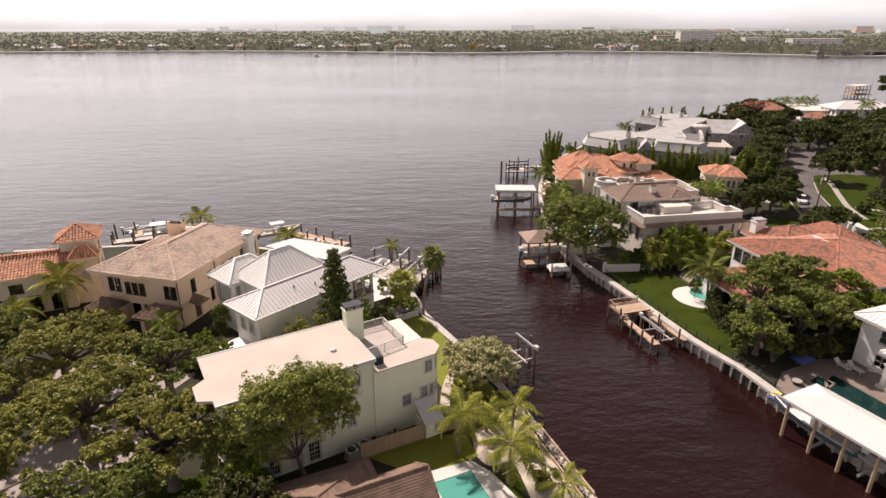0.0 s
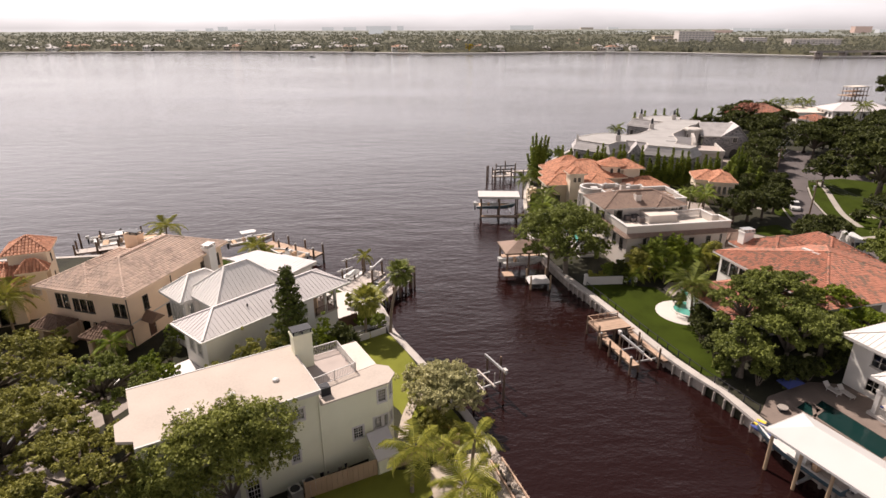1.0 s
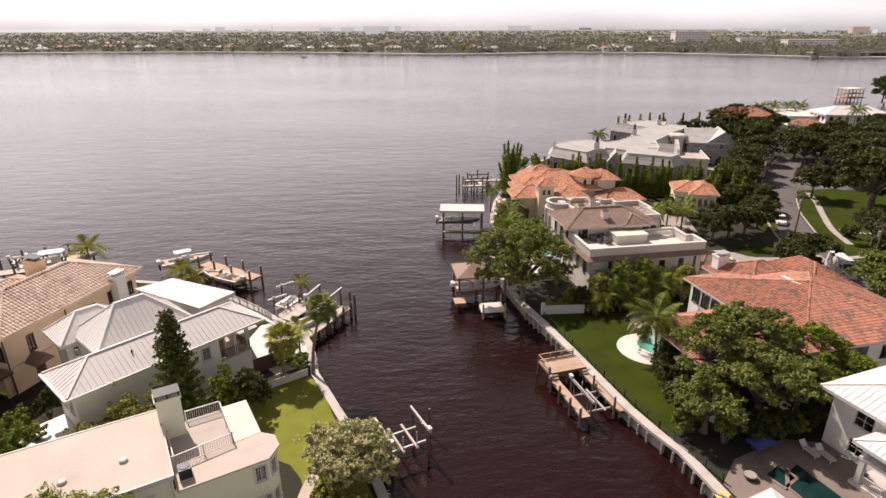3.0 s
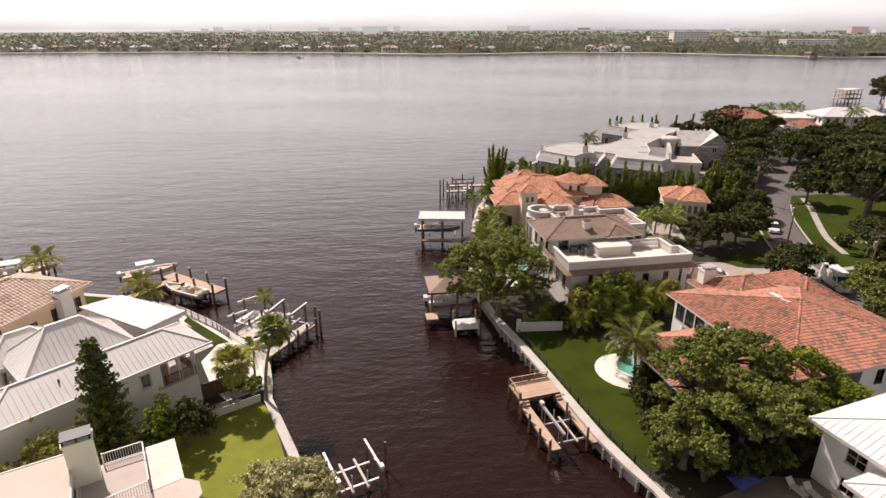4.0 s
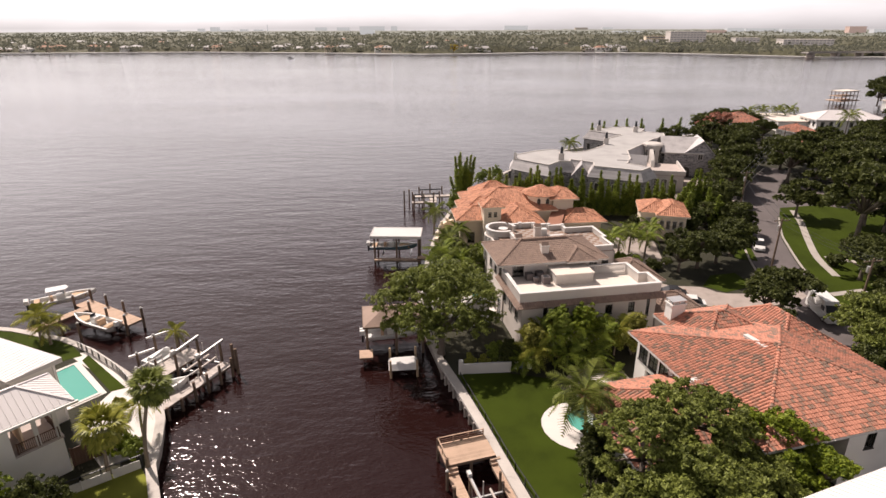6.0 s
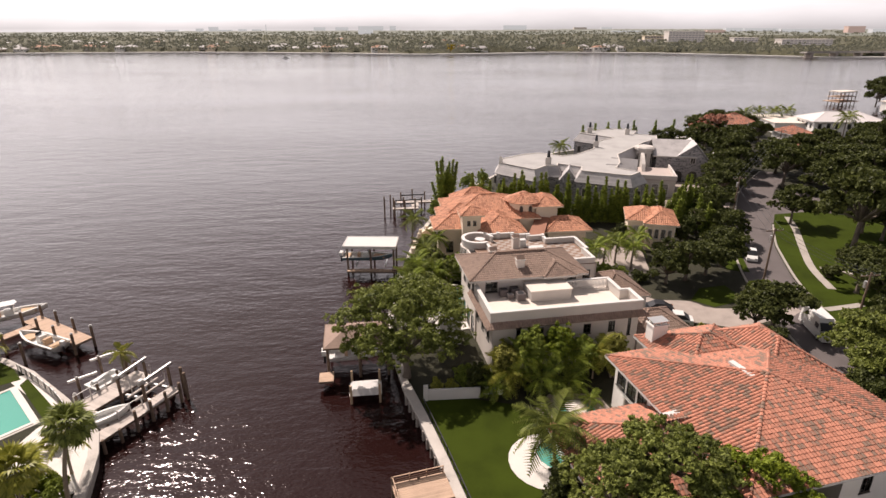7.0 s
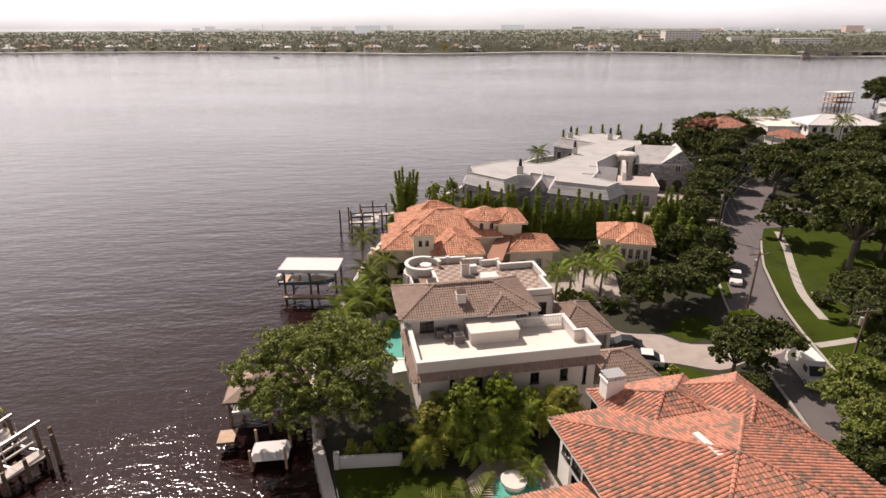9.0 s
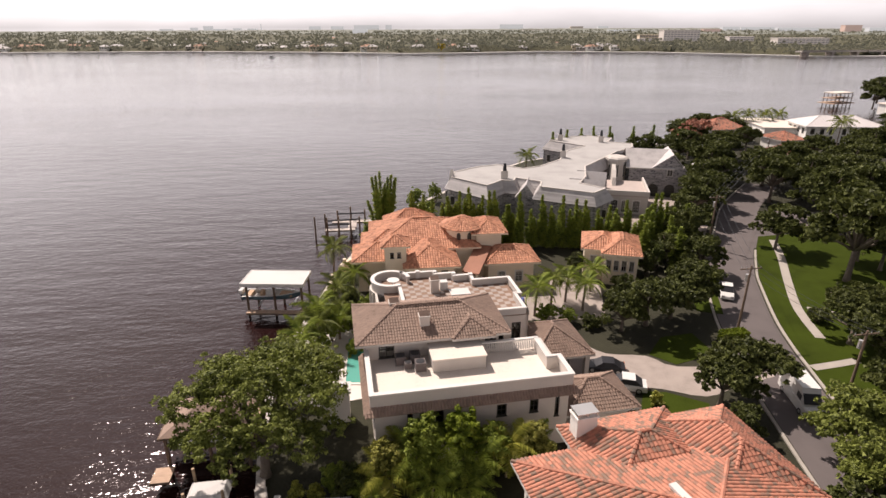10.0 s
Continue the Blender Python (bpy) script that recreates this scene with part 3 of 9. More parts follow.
def rail(parent, points, z, h, material, gap=1.5, slats=0.0, name="railing"):
    """A railing: posts, rails and slats along a line."""
    base = new(name)
    base.parent = parent
    for a, b in zip(points[:-1], points[1:]):
        a, b = Vector((*a, z)), Vector((*b, z))
        k = max(1, round((b - a).length / gap))
        for i in range(k + 1):
            p = a.lerp(b, i / k)
            part("post", Form().box(p.x - 0.05, p.y - 0.05, z, p.x + 0.05, p.y + 0.05, z + h + 0.06), material, base)
        top = Form().bar(a + Vector((0, 0, h)), b + Vector((0, 0, h)), 0.08, 0.06)
        top.bar(a + Vector((0, 0, 0.12)), b + Vector((0, 0, 0.12)), 0.05, 0.05)
        part("rail", top, material, base)
        if slats:
            s = Form()
            k = int((b - a).length / slats)
            for i in range(1, k):
                p = a.lerp(b, i / k)
                s.box(p.x - 0.018, p.y - 0.018, z + 0.12, p.x + 0.018, p.y + 0.018, z + h)
            part("slats", s, material, base, kind="stuff")
    return base


def quads(name, V, material, parent=None):
    """A mesh of loose leaves from an array (n, corners, 3)."""
    n, k = V.shape[:2]
    m = bpy.data.meshes.new(name)
    m.vertices.add(k * n)
    m.vertices.foreach_set("co", np.ascontiguousarray(V, dtype=np.float32).ravel())
    m.loops.add(k * n)
    m.loops.foreach_set("vertex_index", np.arange(k * n, dtype=np.int32))
    m.polygons.add(n)
    m.polygons.foreach_set("loop_start", np.arange(0, k * n, k, dtype=np.int32))
    m.update(calc_edges=True)
    m.validate()
    m.materials.append(material)
    return m


def foliage(blobs, count, size, seed, flat=0.5, spray=30):
    """Pointed leaves on the domes of many small clumps, set about the masses (x, y, z, rx, ry, rz) of a crown."""
    g = np.random.default_rng(seed)
    B = np.array(blobs, float)
    share = (B[:, 3] * B[:, 4]) ** 0.9
    share /= share.sum()
    n = max(6, int(count * 1.35) // spray)
    idx = g.choice(len(B), n, p=share)
    d = g.normal(size=(n, 3))
    d[:, 2] = np.where(d[:, 2] < -0.45, -d[:, 2], d[:, 2])
    d /= np.linalg.norm(d, axis=1)[:, None]
    r = 0.97 - np.abs(g.normal(0, 0.20, n)) + (g.random(n) < 0.25) * g.uniform(0.05, 0.36, n)
    lump = 1 + 0.16 * np.sin(d[:, 0] * 5 + idx) * np.sin(d[:, 1] * 6 + idx * 2) + 0.10 * np.sin(d[:, 2] * 9 + idx)
    C = B[idx, :3] + d * B[idx, 3:] * (r * lump)[:, None]
    wide = np.minimum(0.13 + 0.20 * np.sqrt(B[idx, 3] * B[idx, 4]), 0.85) * g.uniform(0.55, 1.35, n)
    wide = np.maximum(wide, np.sqrt(B[idx, 3] * B[idx, 4]) * 0.12)
    wide *= min(1.0, (spray / 54) ** 0.4)
    q = n * spray
    d = np.repeat(d, spray, 0)
    w = np.repeat(wide, spray)[:, None]
    # each clump is a rounded, slightly flattened dome turned outwards, with a ragged rim
    o = g.normal(size=(q, 3)) + d * 0.55 + np.array([0, 0, 0.45])
    o /= np.linalg.norm(o, axis=1)[:, None]
    rag = 1.0 - np.abs(g.normal(0, 0.30, (q, 1))) + (g.random((q, 1)) < 0.12) * g.uniform(0.1, 0.5, (q, 1))
    C = np.repeat(C, spray, 0) + o * np.array([1.0, 1.0, 0.55]) * w * rag
    nrm = o * (1.25 - flat) + g.normal(0, 0.46, o.shape) + np.array([0, 0, flat * 0.5])
    nrm /= np.linalg.norm(nrm, axis=1)[:, None]
    t = np.cross(nrm, g.normal(size=nrm.shape))
    t /= np.linalg.norm(t, axis=1)[:, None]
    b = np.cross(nrm, t)
    s = size * 0.80 * g.uniform(0.55, 1.25, (q, 1))
    t, b = t * s, b * s * 0.62
    return np.stack([C - t - b, C - t * 0.8 + b, C + t], 1)


def feathery(canes, count, length, seed, reach=0.9):
    """Narrow drooping leaves round upright canes (x0, y0, x1, y1, height): wide below, a thin plume at the tip."""
    g = np.random.default_rng(seed)
    K = np.array(canes, float)
    i = g.choice(len(K), count, p=K[:, 4] / K[:, 4].sum())
    s = g.uniform(0.06, 1.0, count) ** 0.85
    # leaves stand in tufts along the cane
    s = np.clip(np.round(s * 22) / 22 + g.normal(0, 0.014, count), 0.04, 1.02)
    a = g.uniform(0, 2 * np.pi, count)
    r = reach * (0.10 + 0.90 * (1 - s) ** 0.75) * np.sqrt(g.random(count)) * (0.75 + 0.35 * np.sin(s * 60 + i * 2.1))
    C = np.stack([K[i, 0] + (K[i, 2] - K[i, 0]) * s + np.cos(a) * r, K[i, 1] + (K[i, 3] - K[i, 1]) * s + np.sin(a) * r, K[i, 4] * s - r * 0.25], 1)
    t = np.stack([np.cos(a), np.sin(a), g.uniform(-0.5, 1.1, count)], 1) + g.normal(0, 0.35, (count, 3))
    t /= np.linalg.norm(t, axis=1)[:, None]
    b = np.cross(t, g.normal(size=(count, 3)))
    b /= np.linalg.norm(b, axis=1)[:, None]
    q = length * g.uniform(0.6, 1.3, (count, 1))
    return np.stack([C - t * q * 0.5 - b * q * 0.16, C - t * q * 0.4 + b * q * 0.16, C + t * q * 0.5], 1)


def tree(name, x, y, z, blobs, count, size, leaf, seed, label, trunk=0.35, bark=None, category="tree", group="", spray=30):
    """A tree: tapered trunk, limbs to the main masses of its crown, and leaves. blobs are relative to its foot."""
    ob = thing(name, x, y, z, 0, label, category, group)
    g = random.Random(seed)
    lowest = min(b[2] - b[5] for b in blobs)
    fork = max(1.2, lowest + 0.3)
    cx = sum(b[0] for b in blobs) / len(blobs) * 0.35
    cy = sum(b[1] for b in blobs) / len(blobs) * 0.35
    t = Form().tube([(0, 0, -0.1, trunk * 1.5), (0.02, 0, 0.5, trunk * 1.05), (cx * 0.6, cy * 0.6, fork * 0.6, trunk * 0.9), (cx, cy, fork, trunk * 0.8)], 9)
    part("trunk", t, bark or BARK, ob, smooth=True)
    l = Form()
    for b in blobs:
        for k in range(1):
            e = (b[0] + g.uniform(-0.5, 0.5) * b[3], b[1] + g.uniform(-0.5, 0.5) * b[4], b[2] + g.uniform(-0.1, 0.5) * b[5])
            m = ((cx + e[0]) / 2 + g.uniform(-0.3, 0.3), (cy + e[1]) / 2 + g.uniform(-0.3, 0.3), fork * 0.4 + e[2] * 0.6)
            l.tube([(cx, cy, fork - 0.2, trunk * 0.55), (*m, trunk * 0.33), (*e, 0.04)], 6)
    part("branchwork", l, bark or BARK, ob, smooth=True)
    part("crown", quads("crown", foliage(blobs, count, size, seed, spray=spray), leaf), leaf, ob)
    return ob


def spread(seed, n, rx, ry, z, rz, r0, r1):
    """A loose crown of many uneven masses over an ellipse, with gaps between them."""
    g = random.Random(seed)
    out = []
    n = int(n * 1.7)
    for i in range(n):
        a = 2.399 * i + g.uniform(-0.4, 0.4)
        q = math.sqrt((i + 0.4) / n) * g.uniform(0.88, 1.14)
        r = g.uniform(r0, r1) * g.uniform(0.5, 1.0)
        out.append((math.cos(a) * q * rx, math.sin(a) * q * ry, z + rz * (1 - q * q) + g.uniform(-0.38, 0.46) * r1 * 1.7, r, r * g.uniform(0.8, 1.25), r * g.uniform(0.42, 0.66)))
    return out


def frond_mesh(name, length, droop, leaf, pairs=16, width=0.9, seed=0):
    """A feather palm frond along +x from its foot, arching over."""
    g = random.Random(seed)
    f = Form()
    rib = []
    for i in range(9):
        s = i / 8
        rib.append((length * (s - 0.12 * s * s), 0, length * (0.42 * s - droop * s * s), 0.045 * (1 - 0.8 * s)))
    f.tube(rib, 5)
    for i in range(pairs):
        s = 0.14 + 0.86 * i / (pairs - 1)
        x, z = length * (s - 0.12 * s * s), length * (0.42 * s - droop * s * s)
        k = width * math.sin(math.pi * (0.12 + 0.82 * s)) * g.uniform(0.85, 1.1)
        for side in (-1, 1):
            tip = Vector((x + k * 0.55, side * k, z - k * g.uniform(0.25, 0.6)))
            a, b = Vector((x, 0, z)), Vector((x + length / pairs * 0.75, 0, z + 0.02))
            f.add([a, (a + tip) / 2 + Vector((0, 0, 0.06)), tip, (b + tip) / 2 + Vector((0.03, 0, 0.08)), b], [(0, 1, 2, 3, 4)])
    return f.mesh(name, leaf)


def fan_mesh(name, stalk, size, leaf, seed=0):
    """A fan palm leaf on its stalk, along +x."""
    g = random.Random(seed)
    f = Form()
    f.tube([(0, 0, 0, 0.03), (stalk * 0.6, 0, stalk * 0.12, 0.025), (stalk, 0, stalk * 0.1, 0.02)], 5)
    for i in range(15):
        a = radians(-125 + 250 * i / 14)
        k = size * g.uniform(0.85, 1.05) * (1 - 0.2 * abs(i - 7) / 7)
        o = Vector((stalk, 0, stalk * 0.1))
        d = Vector((math.cos(a), math.sin(a), 0))
        s = Vector((-d.y, d.x, 0)) * k * 0.11
        mid = o + d * k * 0.55 + Vector((0, 0, 0.05 * k))
        f.add([o, mid - s, o + d * k - Vector((0, 0, 0.28 * k)), mid + s], [(0, 1, 2, 3)])
    return f.mesh(name, leaf)


FRONDS = {}


def palm(x, y, z, height, lean, kind, label, seed, fronds=18, size=3.4, leaf=None, trunk=0.16, group="palms"):
    """A palm: ringed trunk and a crown of fronds, each a part. lean: the crown's shift in plan."""
    ob = thing("palm_tree", x, y, z, 0, label, "palm tree", group)
    g = random.Random(seed)
    leaf = leaf or PALM_LEAF
    rows = []
    for i in range(15):
        s = i / 14
        rows.append((lean[0] * s * s, lean[1] * s * s, height * s - 0.1, trunk * (1.45 - 0.6 * s if i == 0 else 1.1 - 0.3 * s) * (1.0 + 0.05 * (i % 2))))
    part("trunk", Form().tube(rows, 9), PALM_BARK, ob, smooth=True)
    key = (kind, round(size, 1), leaf.name)
    if key not in FRONDS:
        if kind == "fan":
            FRONDS[key] = [fan_mesh("frond", size * 0.55, size * 0.5, leaf, s) for s in range(3)]
        else:
            FRONDS[key] = [frond_mesh("frond", size, d, leaf, 18, size * 0.27, s) for s, d in enumerate((0.55, 0.75, 0.95))]
    for i in range(fronds):
        q = (i + 0.5) / fronds
        if kind == "fan":
            tilt = -75 + 145 * q
        else:
            tilt = -55 + 95 * q
        o = new("frond", FRONDS[key][i % 3])
        o.parent = ob
        k = g.uniform(0.85, 1.08)
        o.matrix_basis = pose(lean[0], lean[1], height - 0.05, 0, 0, i * 137.5 + g.uniform(-9, 9)) @ pose(0.08, 0, 0, g.uniform(-14, 14), tilt + g.uniform(-8, 8), 0) @ Matrix.Diagonal((k, k, k, 1))
    return ob


def shrub(x, y, z, rx, ry, h, count, leaf, seed, label, size=0.16, name="shrub"):
    ob = thing(name, x, y, z, 0, label, "shrub")
    blobs = spread(seed, 5, rx * 0.6, ry * 0.6, h * 0.45, h * 0.15, min(rx, ry) * 0.42, min(rx, ry) * 0.6)
    blobs = [(b[0], b[1], b[2], b[3], b[4], h * 0.42) for b in blobs]
    st = Form()
    for b in blobs:
        st.tube([(b[0] * 0.2, b[1] * 0.2, -0.05, 0.05), (b[0], b[1], b[2], 0.02)], 5)
    part("branchwork", st, BARK, ob)
    part("leaves", quads("leaves", foliage(blobs, count, size, seed), leaf), leaf, ob)
    return ob


def deck(parent, x0, y0, x1, y1, z, material, along="x", board=0.15, edge=True):
    """Deck boards on a low frame."""
    f = Form()
    if along == "x":
        n = max(1, round((y1 - y0) / board))
        s = (y1 - y0) / n
        for i in range(n):
            f.box(x0, y0 + i * s + 0.008, z - 0.04, x1, y0 + (i + 1) * s - 0.008, z + random.uniform(-0.004, 0.004))
    else:
        n = max(1, round((x1 - x0) / board))
        s = (x1 - x0) / n
        for i in range(n):
            f.box(x0 + i * s + 0.008, y0, z - 0.04, x0 + (i + 1) * s - 0.008, y1, z + random.uniform(-0.004, 0.004))
    part("decking", f, material, parent, kind="stuff")
    if edge:
        b = Form()
        for y in (y0, y1 - 0.08):
            b.box(x0, y, z - 0.28, x1, y + 0.08, z - 0.045)
        for x in (x0, x1 - 0.08):
            b.box(x, y0 + 0.08, z - 0.28, x + 0.08, y1 - 0.08, z - 0.045)
        part("deck_frame", b, PILE, parent)


def piling(parent, x, y, top, r=0.15, cap=None, low=-2.0, material=None):
    ob = part("piling", Form().tube([(x, y, low, r), (x + 0.02, y, top * 0.5, r * 0.98), (x, y, top, r * 0.93)], 9), material or PILE, parent)
    if cap:
        part("cap", Form().tube([(x, y, top - 0.02, r * 1.15), (x, y, top + 0.12, r * 0.5)], 9), cap, ob)
    return ob


def boat(x, y, z, turn, length, beam, hull, label, top=True, engines=2, console=True, seats=None):
    """An open boat: lofted hull, deck, console, hard top and outboard motors; bow to +x."""
    ob = thing("boat", x, y, z, turn, label, "boat")
    st = []
    n = 11
    for i in range(n):
        s = i / (n - 1)
        w = beam / 2 * (1 - max(0, (s - 0.45) / 0.55) ** 2.2) + 0.02
        sheer = 0.95 + 0.35 * s * s
        keel = 0.0 + 0.75 * max(0, (s - 0.7) / 0.3) ** 2
        st.append([(s * length, -w, sheer), (s * length, -w * 0.82, sheer * 0.42 + keel * 0.3), (s * length, 0, keel), (s * length, w * 0.82, sheer * 0.42 + keel * 0.3), (s * length, w, sheer)])
    f = Form()
    f.add([p for r in st for p in r], [(i * 5 + j, i * 5 + j + 1, (i + 1) * 5 + j + 1, (i + 1) * 5 + j) for i in range(n - 1) for j in range(4)] + [(4, 3, 2, 1, 0)])
    part("hull", f, hull, ob, smooth=True)
    d = Form()
    rim = []
    for r in st:
        x0, w, zz = r[0][0], -r[0][1], r[0][2]
        k = max(0.02, w - 0.22)
        rim.append([(x0, -w - 0.03, zz + 0.04), (x0, -k, zz + 0.05), (x0, -k, zz - 0.45), (x0, k, zz - 0.45), (x0, k, zz + 0.05), (x0, w + 0.03, zz + 0.04)])
    d.add([p for r in rim for p in r], [(i * 6 + j, (i + 1) * 6 + j, (i + 1) * 6 + j + 1, i * 6 + j + 1) for i in range(n - 1) for j in range(5)])
    part("deck", d, HULL_WHITE, ob)
    if seats:
        part("seat", Form().box(length * 0.62, -beam * 0.28, 0.75, length * 0.84, beam * 0.28, 0.98), seats, ob)
        part("seat", Form().box(length * 0.06, -beam * 0.36, 0.6, length * 0.14, beam * 0.36, 1.0), seats, ob)
    if console:
        c = Form().prism([(length * 0.40, -0.45), (length * 0.52, -0.4), (length * 0.52, 0.4), (length * 0.40, 0.45)], 0.55, 1.55)
        part("console", c, HULL_WHITE, ob)
        part("windscreen", Form().add([(length * 0.52, -0.38, 1.55), (length * 0.52, 0.38, 1.55), (length * 0.49, 0.36, 1.95), (length * 0.49, -0.36, 1.95), (length * 0.525, -0.38, 1.55), (length * 0.525, 0.38, 1.55), (length * 0.495, 0.36, 1.95), (length * 0.495, -0.36, 1.95)], [(0, 1, 2, 3), (7, 6, 5, 4), (0, 4, 5, 1), (2, 6, 7, 3)]), DARK, ob)
        part("helm_seat", Form().box(length * 0.29, -0.5, 0.55, length * 0.34, 0.5, 1.35), seats or CUSHION, ob)
    if top:
        t = part("hard_top", Form().prism([(length * 0.26, -beam * 0.34), (length * 0.56, -beam * 0.32), (length * 0.60, 0), (length * 0.56, beam * 0.32), (length * 0.26, beam * 0.34)], 2.35, 2.45), HULL_WHITE, ob)
        for px, py in ((0.30, -0.55), (0.30, 0.55), (0.53, -0.55), (0.53, 0.55)):
            part("strut", Form().tube([(length * px, py * 1.1, 0.9, 0.035), (length * px, py, 2.36, 0.035)], 6), STEEL, t)
    for i in range(engines):
        yy = (i - (engines - 1) / 2) * 0.6
        e = part("outboard_motor", Form().prism([(-0.65, yy - 0.2), (-0.1, yy - 0.22), (-0.05, yy), (-0.1, yy + 0.22), (-0.65, yy + 0.2)], 0.95, 1.55), HULL_WHITE, ob)
        part("motor_leg", Form().box(-0.45, yy - 0.07, -0.1, -0.2, yy + 0.07, 0.95), DARK, e)
    return ob


def chimney(parent, x, y, w, d, z0, z1, material, crown):
    ob = part("chimney", Form().box(x, y, z0, x + w, y + d, z1), material, parent)
    part("chimney_crown", Form().box(x - 0.1, y - 0.1, z1, x + w + 0.1, y + d + 0.1, z1 + 0.18), material, ob)
    g = Form()
    for px, py in ((x, y), (x + w - 0.12, y), (x, y + d - 0.12), (x + w - 0.12, y + d - 0.12), (x + w / 2 - 0.06, y), (x + w / 2 - 0.06, y + d - 0.12)):
        g.box(px, py, z1 + 0.18, px + 0.12, py + 0.12, z1 + 0.5)
    g.box(x - 0.06, y - 0.06, z1 + 0.5, x + w + 0.06, y + d + 0.06, z1 + 0.58)
    part("chimney_cap", g, crown, ob)
    return ob


def ac_unit(x, y, z, turn, label, s=0.9, case=None):
    ob = thing("air_conditioner", x, y, z, turn, label, "air conditioner", "air conditioners")
    part("casing", Form().box(-s / 2, -s / 2, 0.08, s / 2, s / 2, s), case or STEEL, ob)
    part("base", Form().box(-s / 2 - 0.06, -s / 2 - 0.06, 0, s / 2 + 0.06, s / 2 + 0.06, 0.078), CONCRETE, ob)
    part("fan_grille", Form().tube([(0, 0, s, s * 0.42), (0, 0, s + 0.04, s * 0.4)], 14), DARK, ob)
    return ob

# ---- ground, water, roads ----
GZ = 1.5


def strip(form, pts, half, z0, z1):
    """A band of constant width along a line in plan."""
    n = len(pts)
    left, right = [], []
    for i in range(n):
        a, b = Vector(pts[max(i - 1, 0)]), Vector(pts[min(i + 1, n - 1)])
        d = (b - a).normalized()
        k = Vector((-d.y, d.x)) * half
        left.append(tuple(Vector(pts[i]) + k))
        right.append(tuple(Vector(pts[i]) - k))
    for i in range(n - 1):
        form.prism([right[i], right[i + 1], left[i + 1], left[i]], z0, z1)
    return form.welded()


def curve(pts, n=6):
    """A smooth line through points in plan."""
    out = []
    P = [pts[0], *pts, pts[-1]]
    for i in range(1, len(P) - 2):
        for k in range(n):
            t = k / n
            out.append(tuple(0.5 * (2 * P[i][j] + (P[i + 1][j] - P[i - 1][j]) * t + (2 * P[i - 1][j] - 5 * P[i][j] + 4 * P[i + 1][j] - P[i + 2][j]) * t * t + (3 * P[i][j] - P[i - 1][j] - 3 * P[i + 1][j] + P[i + 2][j]) * t ** 3) for j in (0, 1)))
    return out + [tuple(pts[-1])]


w = Form().add([(-5500, -600, 0), (5500, -600, 0), (5500, 4950, 0), (-5500, 4950, 0)], [(0, 1, 2, 3)])
solid("water", w, WATER, "dark brown tidal canal opening into a wide rippled bay", "water", "structure")
bed = Form().add([(-5500, -600, -4), (5500, -600, -4), (5500, 4990, -4), (-5500, 4990, -4)], [(0, 1, 2, 3)])
solid("ground", bed, SAND, "sandy bed below the bay", "ground", "structure")

LEFT_EDGE = [(26, -60), (16, 25), (12.3, 37), (8.5, 47.2), (6.2, 52.7), (2.0, 61.3), (-2.6, 69.6), (-3.4, 72.6), (-4.6, 76.0), (-6.2, 79.0), (-12.2, 84.2), (-19.2, 89.4), (-24, 92.0), (-32, 94.5), (-48, 97), (-75, 93), (-120, 84), (-200, 70)]
RIGHT_EDGE = [(60, -60), (42.5, 28), (38.4, 42), (35.7, 51.3), (33.3, 58.0), (29.7, 68.2), (27.4, 75.6), (23.6, 86.8), (22.0, 93), (20.8, 100), (20.5, 108), (21.5, 118), (22.5, 128), (24.0, 138), (27.0, 150), (31, 160), (36, 172), (48, 192), (64, 212), (90, 228), (125, 243), (146, 254), (160, 270), (172, 262), (186, 262), (200, 272), (222, 286), (244, 312), (262, 334), (300, 360), (400, 390)]
land = Form().prism(LEFT_EDGE + [(-200, -60)], -3, GZ)
solid("ground", land, UNDER, "planted ground of the near peninsula behind its sea wall", "ground", "structure")
land = Form().prism(RIGHT_EDGE + [(520, 390), (520, -60)], -3, GZ)
solid("ground", land, UNDER, "planted ground of the far peninsula behind its sea wall", "ground", "structure")


def patch(name, poly, material, label, z=0.02, category="ground"):
    return solid(name, Form().prism(poly, GZ - 0.3, GZ + z), material, label, category, "structure")


# lawns
patch("driveway", [(76.5, 160.0), (82.0, 171.0), (95.5, 168.5), (93.5, 158.0), (88.6, 149.0), (84.2, 150.5)], PAVER, "pale paved court before the mansion garages", 0.035, "driveway")
for q in ([(-44, 56), (-36, 58.5), (-28, 55), (-30, 50), (-42, 48)], [(-27, 52), (-20, 54), (-17, 50), (-24, 46)], [(-38, 47), (-30, 47), (-26, 40), (-33, 35), (-40, 38)], [(-22, 44.5), (-17, 46), (-16.5, 42), (-20, 40)]):
    patch("driveway", q, PAVER, "pale paved drive glimpsed below the oaks", 0.03, "driveway")
patch("ground", [(-26, 38), (-18, 40.5), (-14, 36), (-17, 30), (-28, 31)], LAWN, "patch of grass below the oaks", 0.02)
patch("ground", curve([(7.6, 47.9), (5.4, 52.6), (1.3, 61.0), (-3.2, 69.2), (-8.6, 65.8), (-12, 63.0), (-8.5, 57.5), (-1.8, 55.0), (1.3, 49.5), (3.2, 46.8), (7.6, 47.9)], 3)[:-1], LAWN_OLIVE, "mown lawn beside the canal wall", 0.02)
patch("ground", [(-7.2, 41.9), (-0.8, 44.8), (2.2, 44.9), (3.2, 42.0), (2.4, 41.2), (-2.3, 39.5)], LAWN_OLIVE, "small lawn beside the pool", 0.02)
